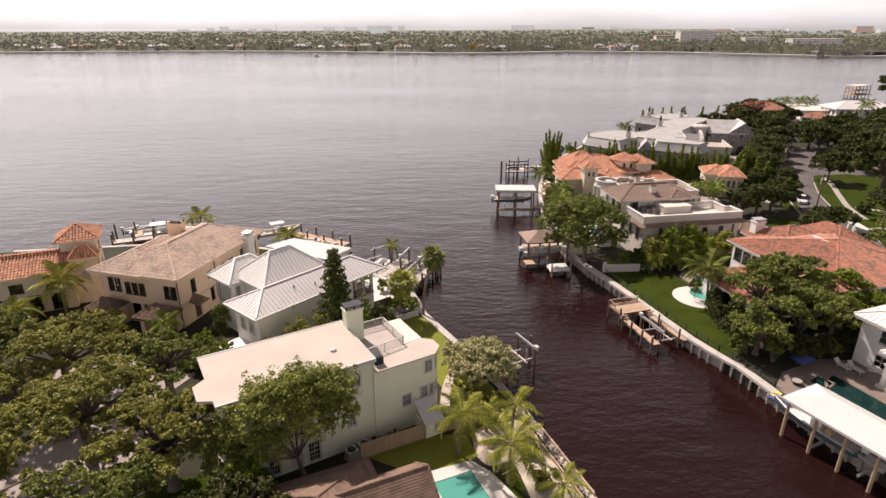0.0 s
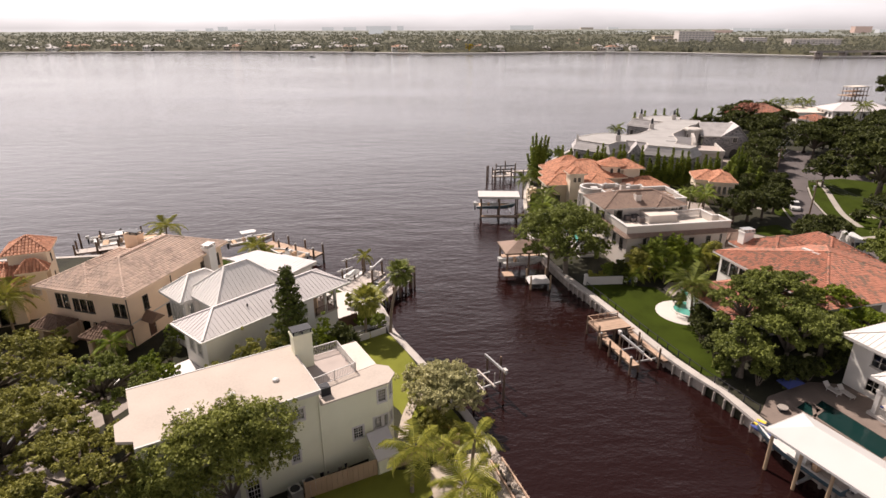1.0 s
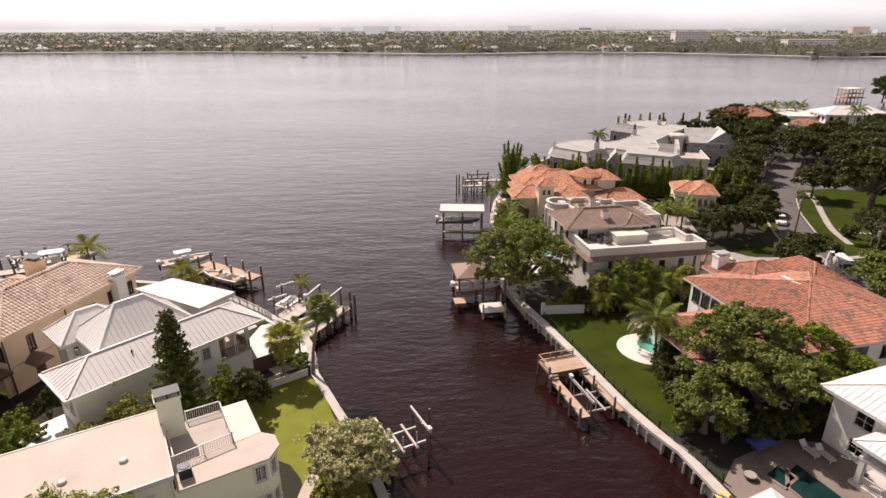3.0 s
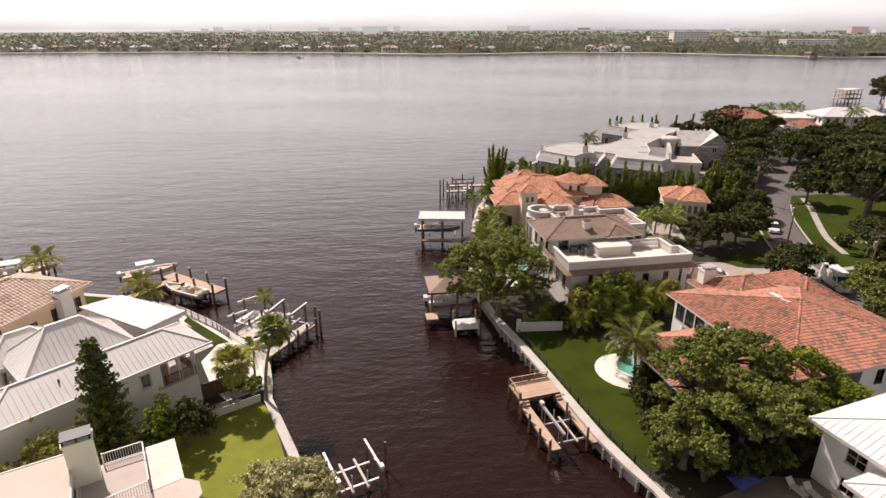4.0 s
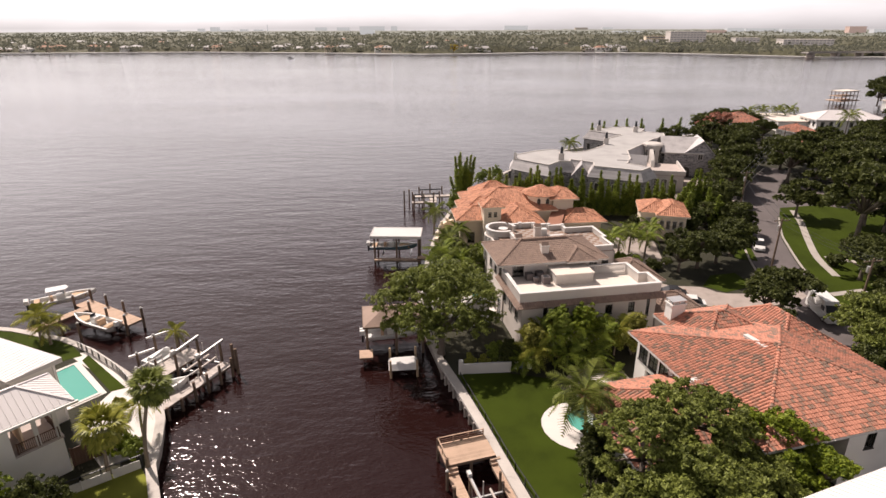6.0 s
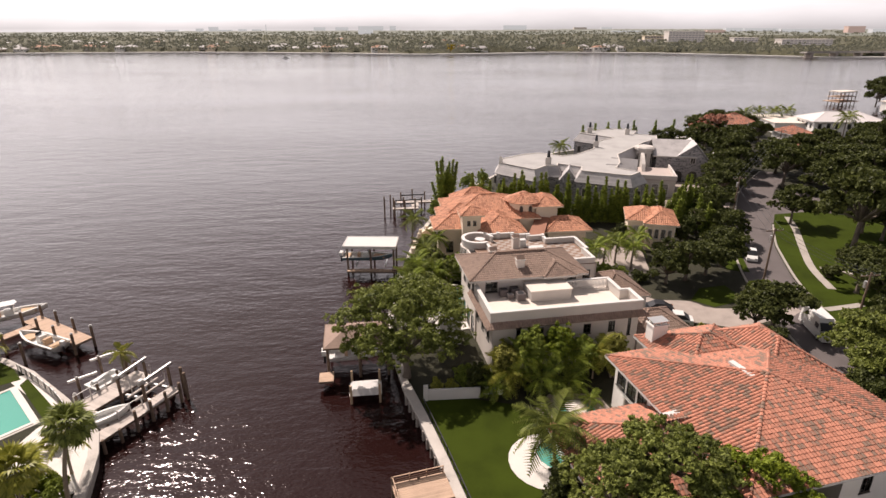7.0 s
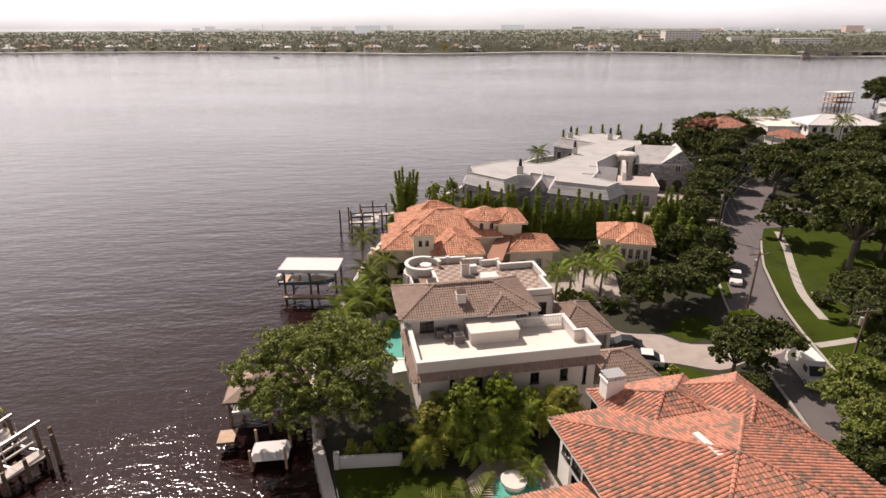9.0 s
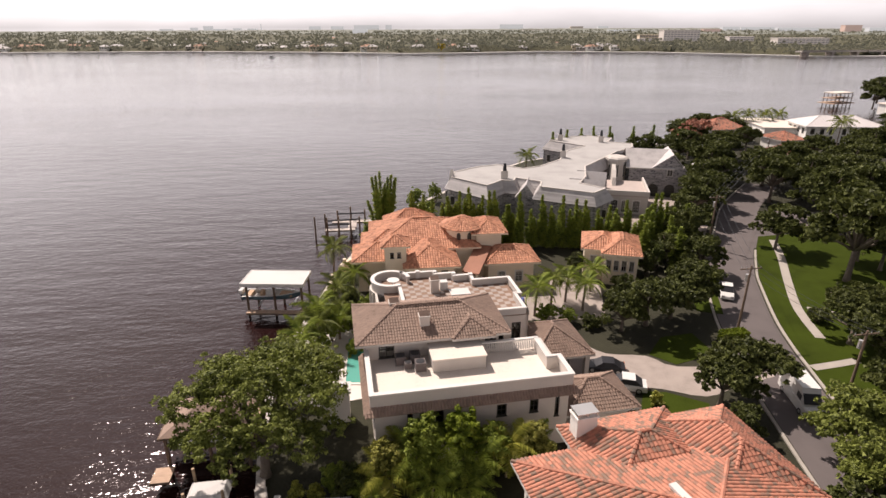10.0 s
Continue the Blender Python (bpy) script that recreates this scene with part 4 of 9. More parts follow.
patch("ground", [(25.4, 84.0), (26.2, 81.3), (28.1, 75.6), (30.2, 68.5), (31.8, 63.4), (33.4, 59.6), (36.5, 59), (37, 72), (38.5, 76), (36, 83.0), (31, 84.2)], LAWN, "mown back lawn beside the white sea wall", 0.02)
patch("ground", [(4.7, 39.0), (6.1, 40.6), (7.0, 38.5), (6.4, 35), (5.8, 37)], LAWN, "strip of lawn by the pool deck", 0.02)
patch("ground", [(-46, 96.5), (-30, 94), (-22.5, 91), (-19.5, 88.2), (-22, 86.5), (-32, 91), (-47, 93)], LAWN, "narrow lawn along the bay wall", 0.02)
patch("ground", [(-18.9, 88.4), (-10.9, 81.6), (-12.2, 80.9), (-18.9, 87.1)], LAWN, "narrow green lawn strip by the patio", 0.03)
RIGHT_KERB = curve([(122, 184), (108, 166), (99, 150), (93.8, 141.0), (88.8, 131.0), (86.9, 126.2), (83.4, 116.0), (81.7, 109.4), (80.8, 104.6), (79.9, 99.6), (78.8, 92), (77.5, 80), (77, 60)], 5)
patch("ground", [(93.9, 141.0), (89.0, 131.0), (87.1, 126.2), (83.4, 114.8), (81.9, 109.4), (81.0, 104.6), (80.1, 99.6), (79.2, 94), (84, 94), (97, 104), (116, 119), (122, 140), (108, 150), (98, 148)], LAWN, "broad lawn across the street", 0.02)
patch("ground", [(60.5, 100.2), (62.8, 100.0), (66.5, 98), (66, 95), (59, 93.5), (58.6, 96)], LAWN, "round front lawn inside the driveway", 0.03)
patch("ground", [(66.5, 111.5), (70.8, 112.5), (71.5, 107.5), (66, 105.3), (63.6, 107.5)], LAWN, "lawn island beside the driveway", 0.03)
patch("ground", [(76.5, 128.5), (80.3, 127.2), (77.2, 117.5), (74, 118.5)], LAWN, "strip of grass beside the street", 0.03)
# street, kerbs, walks and drives
mid = [(x - 3.7, y + 0.9) for x, y in RIGHT_KERB]
solid("road", strip(Form(), mid, 3.45, GZ - 0.3, GZ + 0.012), ASPHALT, "grey residential street curving between trees", "road", "structure")
solid("road", Form().prism([(92, 144), (99, 153.5), (106, 162), (113, 166), (122, 160), (122, 144), (108, 142), (97.4, 139.6)], GZ - 0.3, GZ + 0.008), ASPHALT, "grey side street at the bend", "road", "structure")
solid("pavement", strip(Form(), [(81.2, 104.4), (84.4, 105.1), (87.2, 105.8)], 0.55, GZ - 0.3, GZ + 0.05), WALKWAY, "pale concrete walk crossing the verge", "path", "structure")
solid("kerb", strip(Form(), [(x + 0.02, y) for x, y in RIGHT_KERB if y < 141.5], 0.16, GZ - 0.3, GZ + 0.14), WALKWAY, "pale concrete kerb along the street", "kerb", "structure")
solid("kerb", strip(Form(), [(x - 7.4, y + 1.8) for x, y in RIGHT_KERB], 0.16, GZ - 0.3, GZ + 0.14), WALKWAY, "pale concrete kerb along the street", "kerb", "structure")
solid("pavement", strip(Form(), curve([(86.3, 111), (88.2, 119), (92.0, 128), (96.6, 138.0), (99.6, 146.0)], 5), 0.6, GZ - 0.3, GZ + 0.05), WALKWAY, "narrow concrete footpath across the lawn", "path", "structure")
solid("pavement", strip(Form(), curve([(72.5, 123), (75.3, 127), (77.6, 133.5), (84, 142)], 5), 0.7, GZ - 0.3, GZ + 0.05), WALKWAY, "concrete footpath curving to a gate", "path", "structure")
for i in range(6):
    solid("stepping_stone", Form().prism([(89.3 + i * 0.85, 118.3 - i * 0.45), (89.8 + i * 0.85, 118.1 - i * 0.45), (90.2 + i * 0.85, 119.3 - i * 0.45), (89.7 + i * 0.85, 119.5 - i * 0.45)], GZ, GZ + 0.08), WALKWAY, "pale square stepping stone set in the lawn", "stepping stone", group="stepping stones")
patch("pavement", curve([(56.4, 110.2), (58.6, 107.8), (63.2, 107.2), (66.0, 104.9), (74.6, 105.8), (75.6, 110), (77.5, 104), (71, 101), (66.8, 99.2), (62.6, 100.6), (60.2, 100.6), (58.2, 98.2), (54, 97.6), (54, 108), (56.4, 110.2)], 3)[:-1], PAVER, "curved paved driveway and forecourt", 0.015, "driveway")
patch("pavement", [(47, 116), (61, 116.5), (63, 127), (58.5, 130), (50, 127), (46, 121)], PAVER, "paved courtyard before the orange-roofed house", 0.015, "driveway")
patch("pavement", [(74, 150), (87, 152), (96, 172), (82, 178), (77, 165)], PAVER, "pale paved motor court of the stone mansion", 0.015, "driveway")
patch("pavement", [(-9.3, 71.6), (-6.9, 69.4), (-3.3, 71.6), (-4.8, 76), (-6.3, 78.8), (-12.3, 84.0), (-19.3, 89.2), (-21.3, 88.4), (-12.0, 81.8), (-12.6, 77)], POOL_DECK, "pale stone patio along the water", 0.012, "patio")
patch("pavement", curve([(3.0, 42.0), (3.0, 45.3), (5.6, 46.6), (7.9, 46.8), (9.0, 44.0), (10.9, 38.5), (12, 35), (8.3, 34), (7.0, 38.4), (6.2, 41.2), (4.2, 40.6), (3.0, 42.0)], 3)[:-1], SAND, "sandy planting bed along the sea wall", 0.016, "path")
solid("pavement", strip(Form(), curve([(0.2, 49.0), (0.4, 52.5), (1.4, 55.6), (3.6, 56.6)], 5), 0.5, GZ - 0.3, GZ + 0.05), SAND, "pale garden path between house and lawn", "path", "structure")


def basin(outline, deck_outline, water, deck_mat, label, deck_label):
    """A swimming pool: deck with a raised coping and water just below it."""
    d = thing("pool_deck", 0, 0, 0, 0, deck_label, "pool deck", kind="structure")
    part("deck_slab", Form().prism(deck_outline, GZ - 0.3, GZ + 0.05), deck_mat, d)
    p = thing("swimming_pool", 0, 0, 0, 0, label, "swimming pool")
    part("water_surface", Form().prism(outline, GZ - 0.2, GZ + 0.075), water, p)
    c = Form()
    n = len(outline)
    cx, cy = sum(q[0] for q in outline) / n, sum(q[1] for q in outline) / n

    def grow(q, k):
        v = Vector((q[0] - cx, q[1] - cy))
        return (q[0] + v.x / v.length * k, q[1] + v.y / v.length * k)

    for i in range(n):
        a, b = outline[i], outline[(i + 1) % n]
        c.prism([grow(a, -0.05), grow(b, -0.05), grow(b, 0.32), grow(a, 0.32)], GZ + 0.04, GZ + 0.13)
    part("coping", c.welded(), deck_mat, p)


basin([(-0.9, 38.5), (2.5, 40.0), (4.6, 35.4), (1.3, 33.8)], [(-2.4, 39.5), (2.5, 41.3), (4.3, 39.8), (6.2, 36.9), (6.6, 33.5), (-0.5, 31.8), (-2.0, 36)], POOL, POOL_DECK, "rectangular turquoise swimming pool with white coping", "white stone deck round the pool")
ring = [(38.4 + math.cos(a) * 1.9 * (1 + 0.2 * math.cos(2 * a)), 75.7 + math.sin(a) * 2.5) for a in (2 * math.pi * i / 18 for i in range(18))]
rim = [(37.2 + math.cos(a) * 3.7, 74.9 + math.sin(a) * 3.7) for a in (2 * math.pi * i / 22 for i in range(22))]
basin(ring, rim, POOL, POOL_DECK, "kidney-shaped turquoise pool on the back lawn", "rounded white pool deck on the lawn")
basin([(-21.2, 83.4), (-15.0, 78.5), (-13.3, 80.6), (-19.3, 86.2)], [(-22.0, 83.4), (-15.0, 77.6), (-12.5, 80.7), (-19.2, 87.0)], POOL, POOL_DECK, "narrow blue lap pool behind the white house", "white stone edge of the lap pool")
basin([(43.9, 54.9), (46.6, 47.6), (43.9, 46.0), (41.6, 52.0), (42.6, 54.0)], [(36.2, 52.6), (38.6, 55.6), (44.5, 58.3), (48.2, 57.8), (54, 44), (46, 36), (41.2, 34), (38.6, 43.5)], POOL_DARK, BROWN_STONE, "long dark-green swimming pool in a stone terrace", "brownish stone pool terrace above the sea wall")
basin([(40.4, 53.6), (42.0, 54.7), (42.8, 53.2), (41.2, 52.1)], [(40.1, 53.7), (42.0, 55.1), (43.1, 53.2), (41.2, 51.7)], POOL_DARK, BROWN_STONE, "small square dark spa at the pool's end", "stone surround of the spa")
basin([(27.5, 111.5), (31.0, 111.5), (31.5, 102), (28.5, 102)], [(21.8, 113.6), (27, 114), (32, 112.5), (33, 100), (25, 97.5), (22.2, 100)], POOL, POOL_DECK, "long turquoise pool beside the grey villa", "pale stone pool terrace by the water")
basin([(39.6, 82.6), (43.0, 83.2), (44.0, 80.2), (41.5, 78.6), (39.2, 80.0)], [(37.2, 82.6), (39, 85.0), (44.2, 85), (45.8, 79), (42, 77.0), (38, 78.5)], POOL, PAVER, "small turquoise pool behind the red-roofed house", "grey stone surround of the small pool")

# sea walls
def seawall(pts, label, cap, face, piles=None, w=0.55, cap_z=0.12):
    s = thing("sea_wall", 0, 0, 0, 0, label, "sea wall", kind="structure")
    part("wall_face", strip(Form(), pts, w * 0.4, -2.5, GZ - 0.004), face, s)
    c = Form()
    part("wall_cap", strip(c, pts, w, GZ - 0.2, GZ + cap_z), cap, s)
    if piles:
        m = Form().tube([(0, 0, -2, 0.16), (0, 0, GZ - 0.35, 0.15)], 8).mesh("pile", piles)
        for a, b in zip(pts[:-1], pts[1:]):
            a, b = Vector(a), Vector(b)
            d = (b - a).normalized()
            k = int((b - a).length / 1.3)
            for i in range(k):
                p = a + d * (i + 0.5) * 1.3 + Vector((-d.y, d.x)) * (w * 0.85)
                o = new("pile", m)
                o.parent = s
                o.location = (p.x, p.y, 0)
    return s


seawall([(16.2, 24), (12.4, 37), (8.6, 47.2)], "rough timber-edged sea wall with a pale top", SAND, PILE, PILE, 0.35)
edge_ = thing("timber_edging", 0, 0, 0, 0, "weathered timber edging boards and stakes along the sandy bed", "edging", kind="structure")
re_ = random.Random(21)
EDGE = [Vector(q) for q in ((16.2, 24.0), (12.4, 37.0), (8.75, 47.0))]
for off, hb in ((0.22, 0.34), (-0.85, 0.26)):
    for a, b in zip(EDGE[:-1], EDGE[1:]):
        d = (b - a).normalized()
        sd = Vector((d.y, -d.x)) * off
        k = int((b - a).length / 2.4)
        for i in range(k):
            p, q = a + d * 2.4 * i + sd, a + d * (2.4 * i + 2.36) + sd
            part("board", Form().bar((p.x, p.y, GZ + hb - re_.uniform(0.0, 0.05)), (q.x, q.y, GZ + hb - re_.uniform(0.0, 0.05)), 0.14, 0.2), DECK, edge_)
            for f in (0.1, 0.5, 0.9):
                c = p.lerp(q, f) + Vector((d.y, -d.x)) * 0.13
                part("stake", Form().tube([(c.x, c.y, GZ - 0.4, 0.06), (c.x + re_.uniform(-0.04, 0.04), c.y + re_.uniform(-0.04, 0.04), GZ + hb + re_.uniform(0.02, 0.22), 0.05)], 6), PILE, edge_)
bed = Form()
for i in range(260):
    f = re_.random()
    c = EDGE[1].lerp(EDGE[2], f) if i % 3 else EDGE[0].lerp(EDGE[1], f)
    d = (EDGE[2] - EDGE[1]).normalized()
    c = c + Vector((d.y, -d.x)) * re_.uniform(-0.62, 0.2)
    r = re_.uniform(0.06, 0.17)
    bed.tube([(c.x, c.y, GZ + 0.10, r), (c.x + r * 0.2, c.y, GZ + 0.13 + r * 0.5, r * 0.85), (c.x, c.y + r * 0.2, GZ + 0.14 + r, r * 0.35)], 6)
tagged(part("rubble", bed, STAIN), "loose grey-brown stones between the timber boards", "stones", kind="stuff")
seawall([(8.6, 47.2), (6.3, 52.7), (2.0, 61.3), (-2.6, 69.6), (-3.4, 72.6), (-4.6, 76.0), (-6.2, 79.0)], "pale concrete sea wall of the near peninsula", CONCRETE, STAIN, None, 0.45)
seawall([(-6.2, 79.0), (-12.2, 84.2), (-19.2, 89.4), (-24, 92.0), (-32, 94.5), (-48, 97), (-75, 93)], "pale concrete sea wall facing the bay", CONCRETE, STAIN, None, 0.4)
seawall([(39.2, 40), (35.7, 51.3), (34.3, 56.6), (32.8, 59.4), (31.2, 63.2), (29.6, 68.4), (27.5, 75.4), (25.6, 81.2), (23.6, 86.8)], "white concrete sea wall with round piles and stained face", CONCRETE, STAIN, STAIN, 0.5)
seawall([(23.6, 86.8), (22.0, 93), (20.8, 100), (20.5, 108), (21.5, 118), (22.5, 128), (24.0, 138), (27.0, 150), (31, 160), (36, 172), (48, 192), (64, 212), (90, 228), (125, 243)], "pale sea wall round the point", CONCRETE, STAIN, None, 0.4)

# ---- houses ----
def win_row(xs, z, w, h, kind="window"):
    return [(x, z, w, h, kind) for x in xs]


def tiled_hip(house, box, ze, zr, material, pitch=0.36, course=0.45, single=None, budget=300, fascia=0.22, edge=None, ends=True, clear=None, label=""):
    faces, _ = hip(*box, ze, zr, ends=ends)
    r = shell(faces, None, ze, fascia, material, edge or WHITE, house, label=label)
    tiles(faces, material, r, pitch, course, single, budget, clear)
    caps(hips_of(faces), material, r)
    return r


def metal_hip(house, box, ze, zr, material, width=0.5, ends=True, fascia=0.3):
    faces, _ = hip(*box, ze, zr, ends=ends)
    r = shell(faces, None, ze, fascia, material, WHITE, house)
    for f in faces:
        panels(f, material, r, width)
    caps_f = Form()
    for a, b in hips_of(faces):
        caps_f.bar(Vector(a) + Vector((0, 0, 0.07)), Vector(b) + Vector((0, 0, 0.07)), 0.22, 0.06)
    part("ridge_flashing", caps_f, material, r)
    return r


def box_walls(house, x0, y0, x1, y1, z0, z1, material, near=(), right=(), far=(), left=(), frame=None):
    t = 0.25
    wall(house, (x0, y0), (x1, y0), z0, z1, material, near, frame=frame)
    wall(house, (x1, y0 + t), (x1, y1 - t), z0, z1, material, [(s - t, *o) for s, *o in right], frame=frame)
    wall(house, (x1, y1), (x0, y1), z0, z1, material, far, frame=frame)
    wall(house, (x0, y1 - t), (x0, y0 + t), z0, z1, material, [(s - t, *o) for s, *o in left], frame=frame)


# pale green house with a flat roof and a roof terrace
gh = thing("house", -6.3, 44.2, GZ, 31, "pale green three-storey stucco house with cream flat roofs and terrace", "house")
T = 10.5 - GZ
L = 8.9 - GZ
box_walls(gh, -13.2, 0.0, 0.0, 7.6, 0, T - 0.25, GREEN_WALL,
          near=[(1.6, 0.2, 1.0, 2.1, "window"), (3.6, 0.2, 1.0, 2.1, "window"), (5.6, 0.2, 1.1, 2.1, "door"), (7.2, 0.2, 1.1, 2.1, "window"), (3.0, 3.3, 1.0, 1.4, "window"), (6.0, 3.3, 1.0, 1.4, "window"), (10.9, 2.5, 0.75, 1.4, "window"), (3.0, 6.4, 1.0, 1.2, "window"), (6.4, 6.4, 1.0, 1.2, "window"), (11.4, 6.5, 1.1, 1.2, "window")],
          far=win_row([2, 5, 8, 11], 3.2, 1.0, 1.4) + win_row([2, 5, 8, 11], 6.2, 1.0, 1.2), left=win_row([1.6, 4, 6.2], 3.2, 1.0, 1.5) + win_row([1.6, 4, 6.2], 0.5, 1.0, 1.8))
wall(gh, (0.004, -0.02), (6.3, -0.02), 0, L, GREEN_WALL, [(3.3, 2.6, 1.0, 1.3, "window"), (5.7, 5.6, 0.85, 1.35, "window"), (5.2, 2.9, 0.8, 1.3, "window"), (6.0, 2.9, 0.5, 1.3, "window")])
wall(gh, (6.3, -0.02), (7.2, 0.9), 0, L, GREEN_WALL, [(0.65, 5.6, 0.7, 1.3, "window"), (0.65, 2.8, 0.7, 1.3, "window")])
wall(gh, (7.2, 0.9), (7.2, 2.1), 0, L, GREEN_WALL, [(0.6, 2.8, 0.8, 1.4, "window"), (0.6, 5.6, 0.8, 1.3, "window")])
wall(gh, (7.2, 2.1), (6.4, 2.9), 0, L, GREEN_WALL)
wall(gh, (6.4, 2.9), (6.4, 7.55), 0, L, GREEN_WALL, [(1.2, 2.8, 1.6, 2.0, "window"), (3.4, 2.8, 1.6, 2.0, "window"), (1.2, 0.2, 1.6, 2.1, "window"), (3.4, 0.2, 1.6, 2.1, "window")])
wall(gh, (6.4, 7.6), (0.004, 7.6), 0, L, GREEN_WALL, win_row([1.6, 4.6], 2.8, 1.0, 1.4))
top = part("roof", Form().prism([(-13.5, -0.3), (0.12, -0.3), (0.12, 7.9), (-13.5, 7.9), (-13.5, 4.2), (-14.6, 3.4), (-14.6, 1.2), (-13.5, 0.6)], T - 0.24, T), FLAT_ROOF, gh, "cream flat roof with a thin metal edge")
part("roof_edge", strip(Form(), [(-13.5, -0.33), (0.15, -0.33), (0.15, 7.93), (-13.5, 7.93)], 0.06, T - 0.32, T + 0.05), WHITE, top)
for i, (x, y) in enumerate([(-2.6, 2.9), (-6.2, 2.7), (-9.6, 2.2)]):
    v = thing("roof_vent", 0, 0, 0, 0, "round white roof vent on the cream flat roof", "roof vent", "roof vents")
    v.matrix_basis = gh.matrix_basis @ pose(x, y, T, 0, 0, 0)
    part("base", Form().tube([(0, 0, 0, 0.22), (0, 0, 0.12, 0.2)], 14), WHITE, v)
    part("dome", Form().tube([(0, 0, 0.12, 0.30), (0, 0, 0.17, 0.28), (0, 0, 0.22, 0.16), (0, 0, 0.24, 0.03)], 14), WHITE, v, smooth=True)
part("roof", Form().prism([(0.16, -0.25), (6.35, -0.25), (7.45, 0.85), (7.45, 2.15), (6.6, 3.0), (0.16, 2.2)], L, L + 0.14), FLAT_ROOF, gh, "tan flat lower roof")
part("terrace_floor", Form().prism([(0.16, 2.22), (4.6, 2.75), (4.6, 7.55), (0.16, 7.55)], L, L + 0.05), TERRACE, gh)
part("roof", Form().prism([(4.62, 2.8), (6.62, 3.02), (6.62, 7.8), (4.62, 7.8)], L, L + 0.16), WHITE_ROOF, gh, "pale flat roof strip with weather stains")
rail(gh, [(0.3, 2.35), (4.5, 2.85), (4.5, 7.4), (1.9, 7.4)], L + 0.05, 1.0, WHITE, 2.1, 0.16)
rail(gh, [(0.4, 2.5), (0.4, 5.6)], L + 0.05, 1.0, WHITE, 3.0, 0.0)
chimney(gh, 0.0, 5.9, 1.7, 1.1, 0, 12.3 - GZ, GREEN_WALL, DARK)
part("downpipe", Form().tube([(-0.02, -0.1, 0, 0.06), (-0.02, -0.1, T - 0.3, 0.06)], 7), GREEN_WALL, gh)
lean = part("side_porch", Form().add([(3.9, -2.6, 1.6), (6.0, -2.6, 1.6), (6.0, -0.3, 2.9), (3.9, -0.3, 2.9), (3.9, -2.6, 1.75), (6.0, -2.6, 1.75), (6.0, -0.3, 3.05), (3.9, -0.3, 3.05)], [(0, 3, 2, 1), (4, 5, 6, 7), (0, 1, 5, 4), (1, 2, 6, 5), (2, 3, 7, 6), (3, 0, 4, 7)]), METAL_GREY, gh, "grey sloping porch roof")
wall(gh, (4.0, -2.4), (5.9, -2.4), 0, 1.62, GREEN_WALL, [(1.3, 0.6, 0.7, 0.85, "window")], 0.15)
wall(gh, (4.0, -0.3), (4.0, -2.4), 0, 1.6, GREEN_WALL, (), 0.15)
for i, (x, y) in enumerate([(-3.0, -1.2), (-1.7, -1.0)]):
    u = ac_unit(0, 0, 0, 0, "grey air-conditioning unit beside the green wall", 1.0)
    u.matrix_basis = gh.matrix_basis @ pose(x, y, 0, 0, 0, 6)
u = ac_unit(0, 0, 0, 0, "dark air-conditioning unit on the lower flat roof", 0.85, DARK)
u.matrix_basis = gh.matrix_basis @ pose(0.9, 1.0, L + 0.14, 0, 0, 0)

# white house with grey standing-seam roofs
wh = thing("house", -20.3, 55.0, GZ, 49.6, "white stucco waterfront house with pale grey standing-seam metal roofs", "house")
E1 = 8.6 - GZ
box_walls(wh, 0.7, 0.75, 14.4, 5.5, 0, E1 - 0.3, WHITE_WALL, near=[(8.6, 4.2, 0.9, 1.5, "window"), (12.2, 4.5, 0.9, 1.5, "window"), (5.0, 1.2, 0.9, 1.2, "window")], left=win_row([1.5, 3.2], 4.2, 1.0, 1.5), far=win_row([3, 6], 4.0, 1.2, 1.6))
wall(wh, (14.4, 0.75), (17.9, 0.75), 0, 3.6, WHITE_WALL, [])
wall(wh, (17.9, 1.0), (17.9, 5.4), 0, 3.6, WHITE_WALL, [(1.4, 0.1, 1.8, 2.3, "window"), (3.4, 0.1, 1.6, 2.3, "window")])
part("balcony_floor", Form().box(14.4, 0.7, 3.6, 18.0, 5.5, 3.8), TERRACE, wh)
for x, y in ((17.7, 0.8), (17.7, 5.2), (16.2, 0.8)):
    part("column", Form().box(x - 0.16, y - 0.06, 3.8, x + 0.16, y + 0.26, E1 - 0.3), WHITE, wh)
part("inner_wall", Form().box(15.2, 1.2, 3.8, 15.35, 5.4, E1 - 0.3), BEIGE_WALL, wh)
rail(wh, [(14.7, 0.78), (17.7, 0.78), (17.7, 5.3)], 3.8, 1.0, BROWN_WOOD, 1.4, 0.14)
metal_hip(wh, (0, 0, 19.2, 6.2), E1, 10.2 - GZ, METAL_GREY)
gut = Form().box(-0.25, -0.28, E1 - 0.24, 19.45, -0.07, E1 - 0.02).box(-0.28, -0.06, E1 - 0.24, -0.07, 6.3, E1 - 0.02)
part("gutter", gut, WHITE, wh)
for x, y, z in ((6.4, 1.8, 9.55 - GZ), (9.0, 1.2, 9.25 - GZ)):
    part("vent_pipe", Form().tube([(x, y, z - 0.15, 0.09), (x, y, z + 0.3, 0.08)], 8), DARK, wh)
box_walls(wh, 5.2, 6.0, 13.4, 11.4, 0, E1, WHITE_WALL, far=win_row([2, 5], 4.2, 1.2, 1.8))
metal_hip(wh, (4.4, 5.2, 14.4, 12.2), E1 + 0.25, 11.9 - GZ, METAL_WHITE)
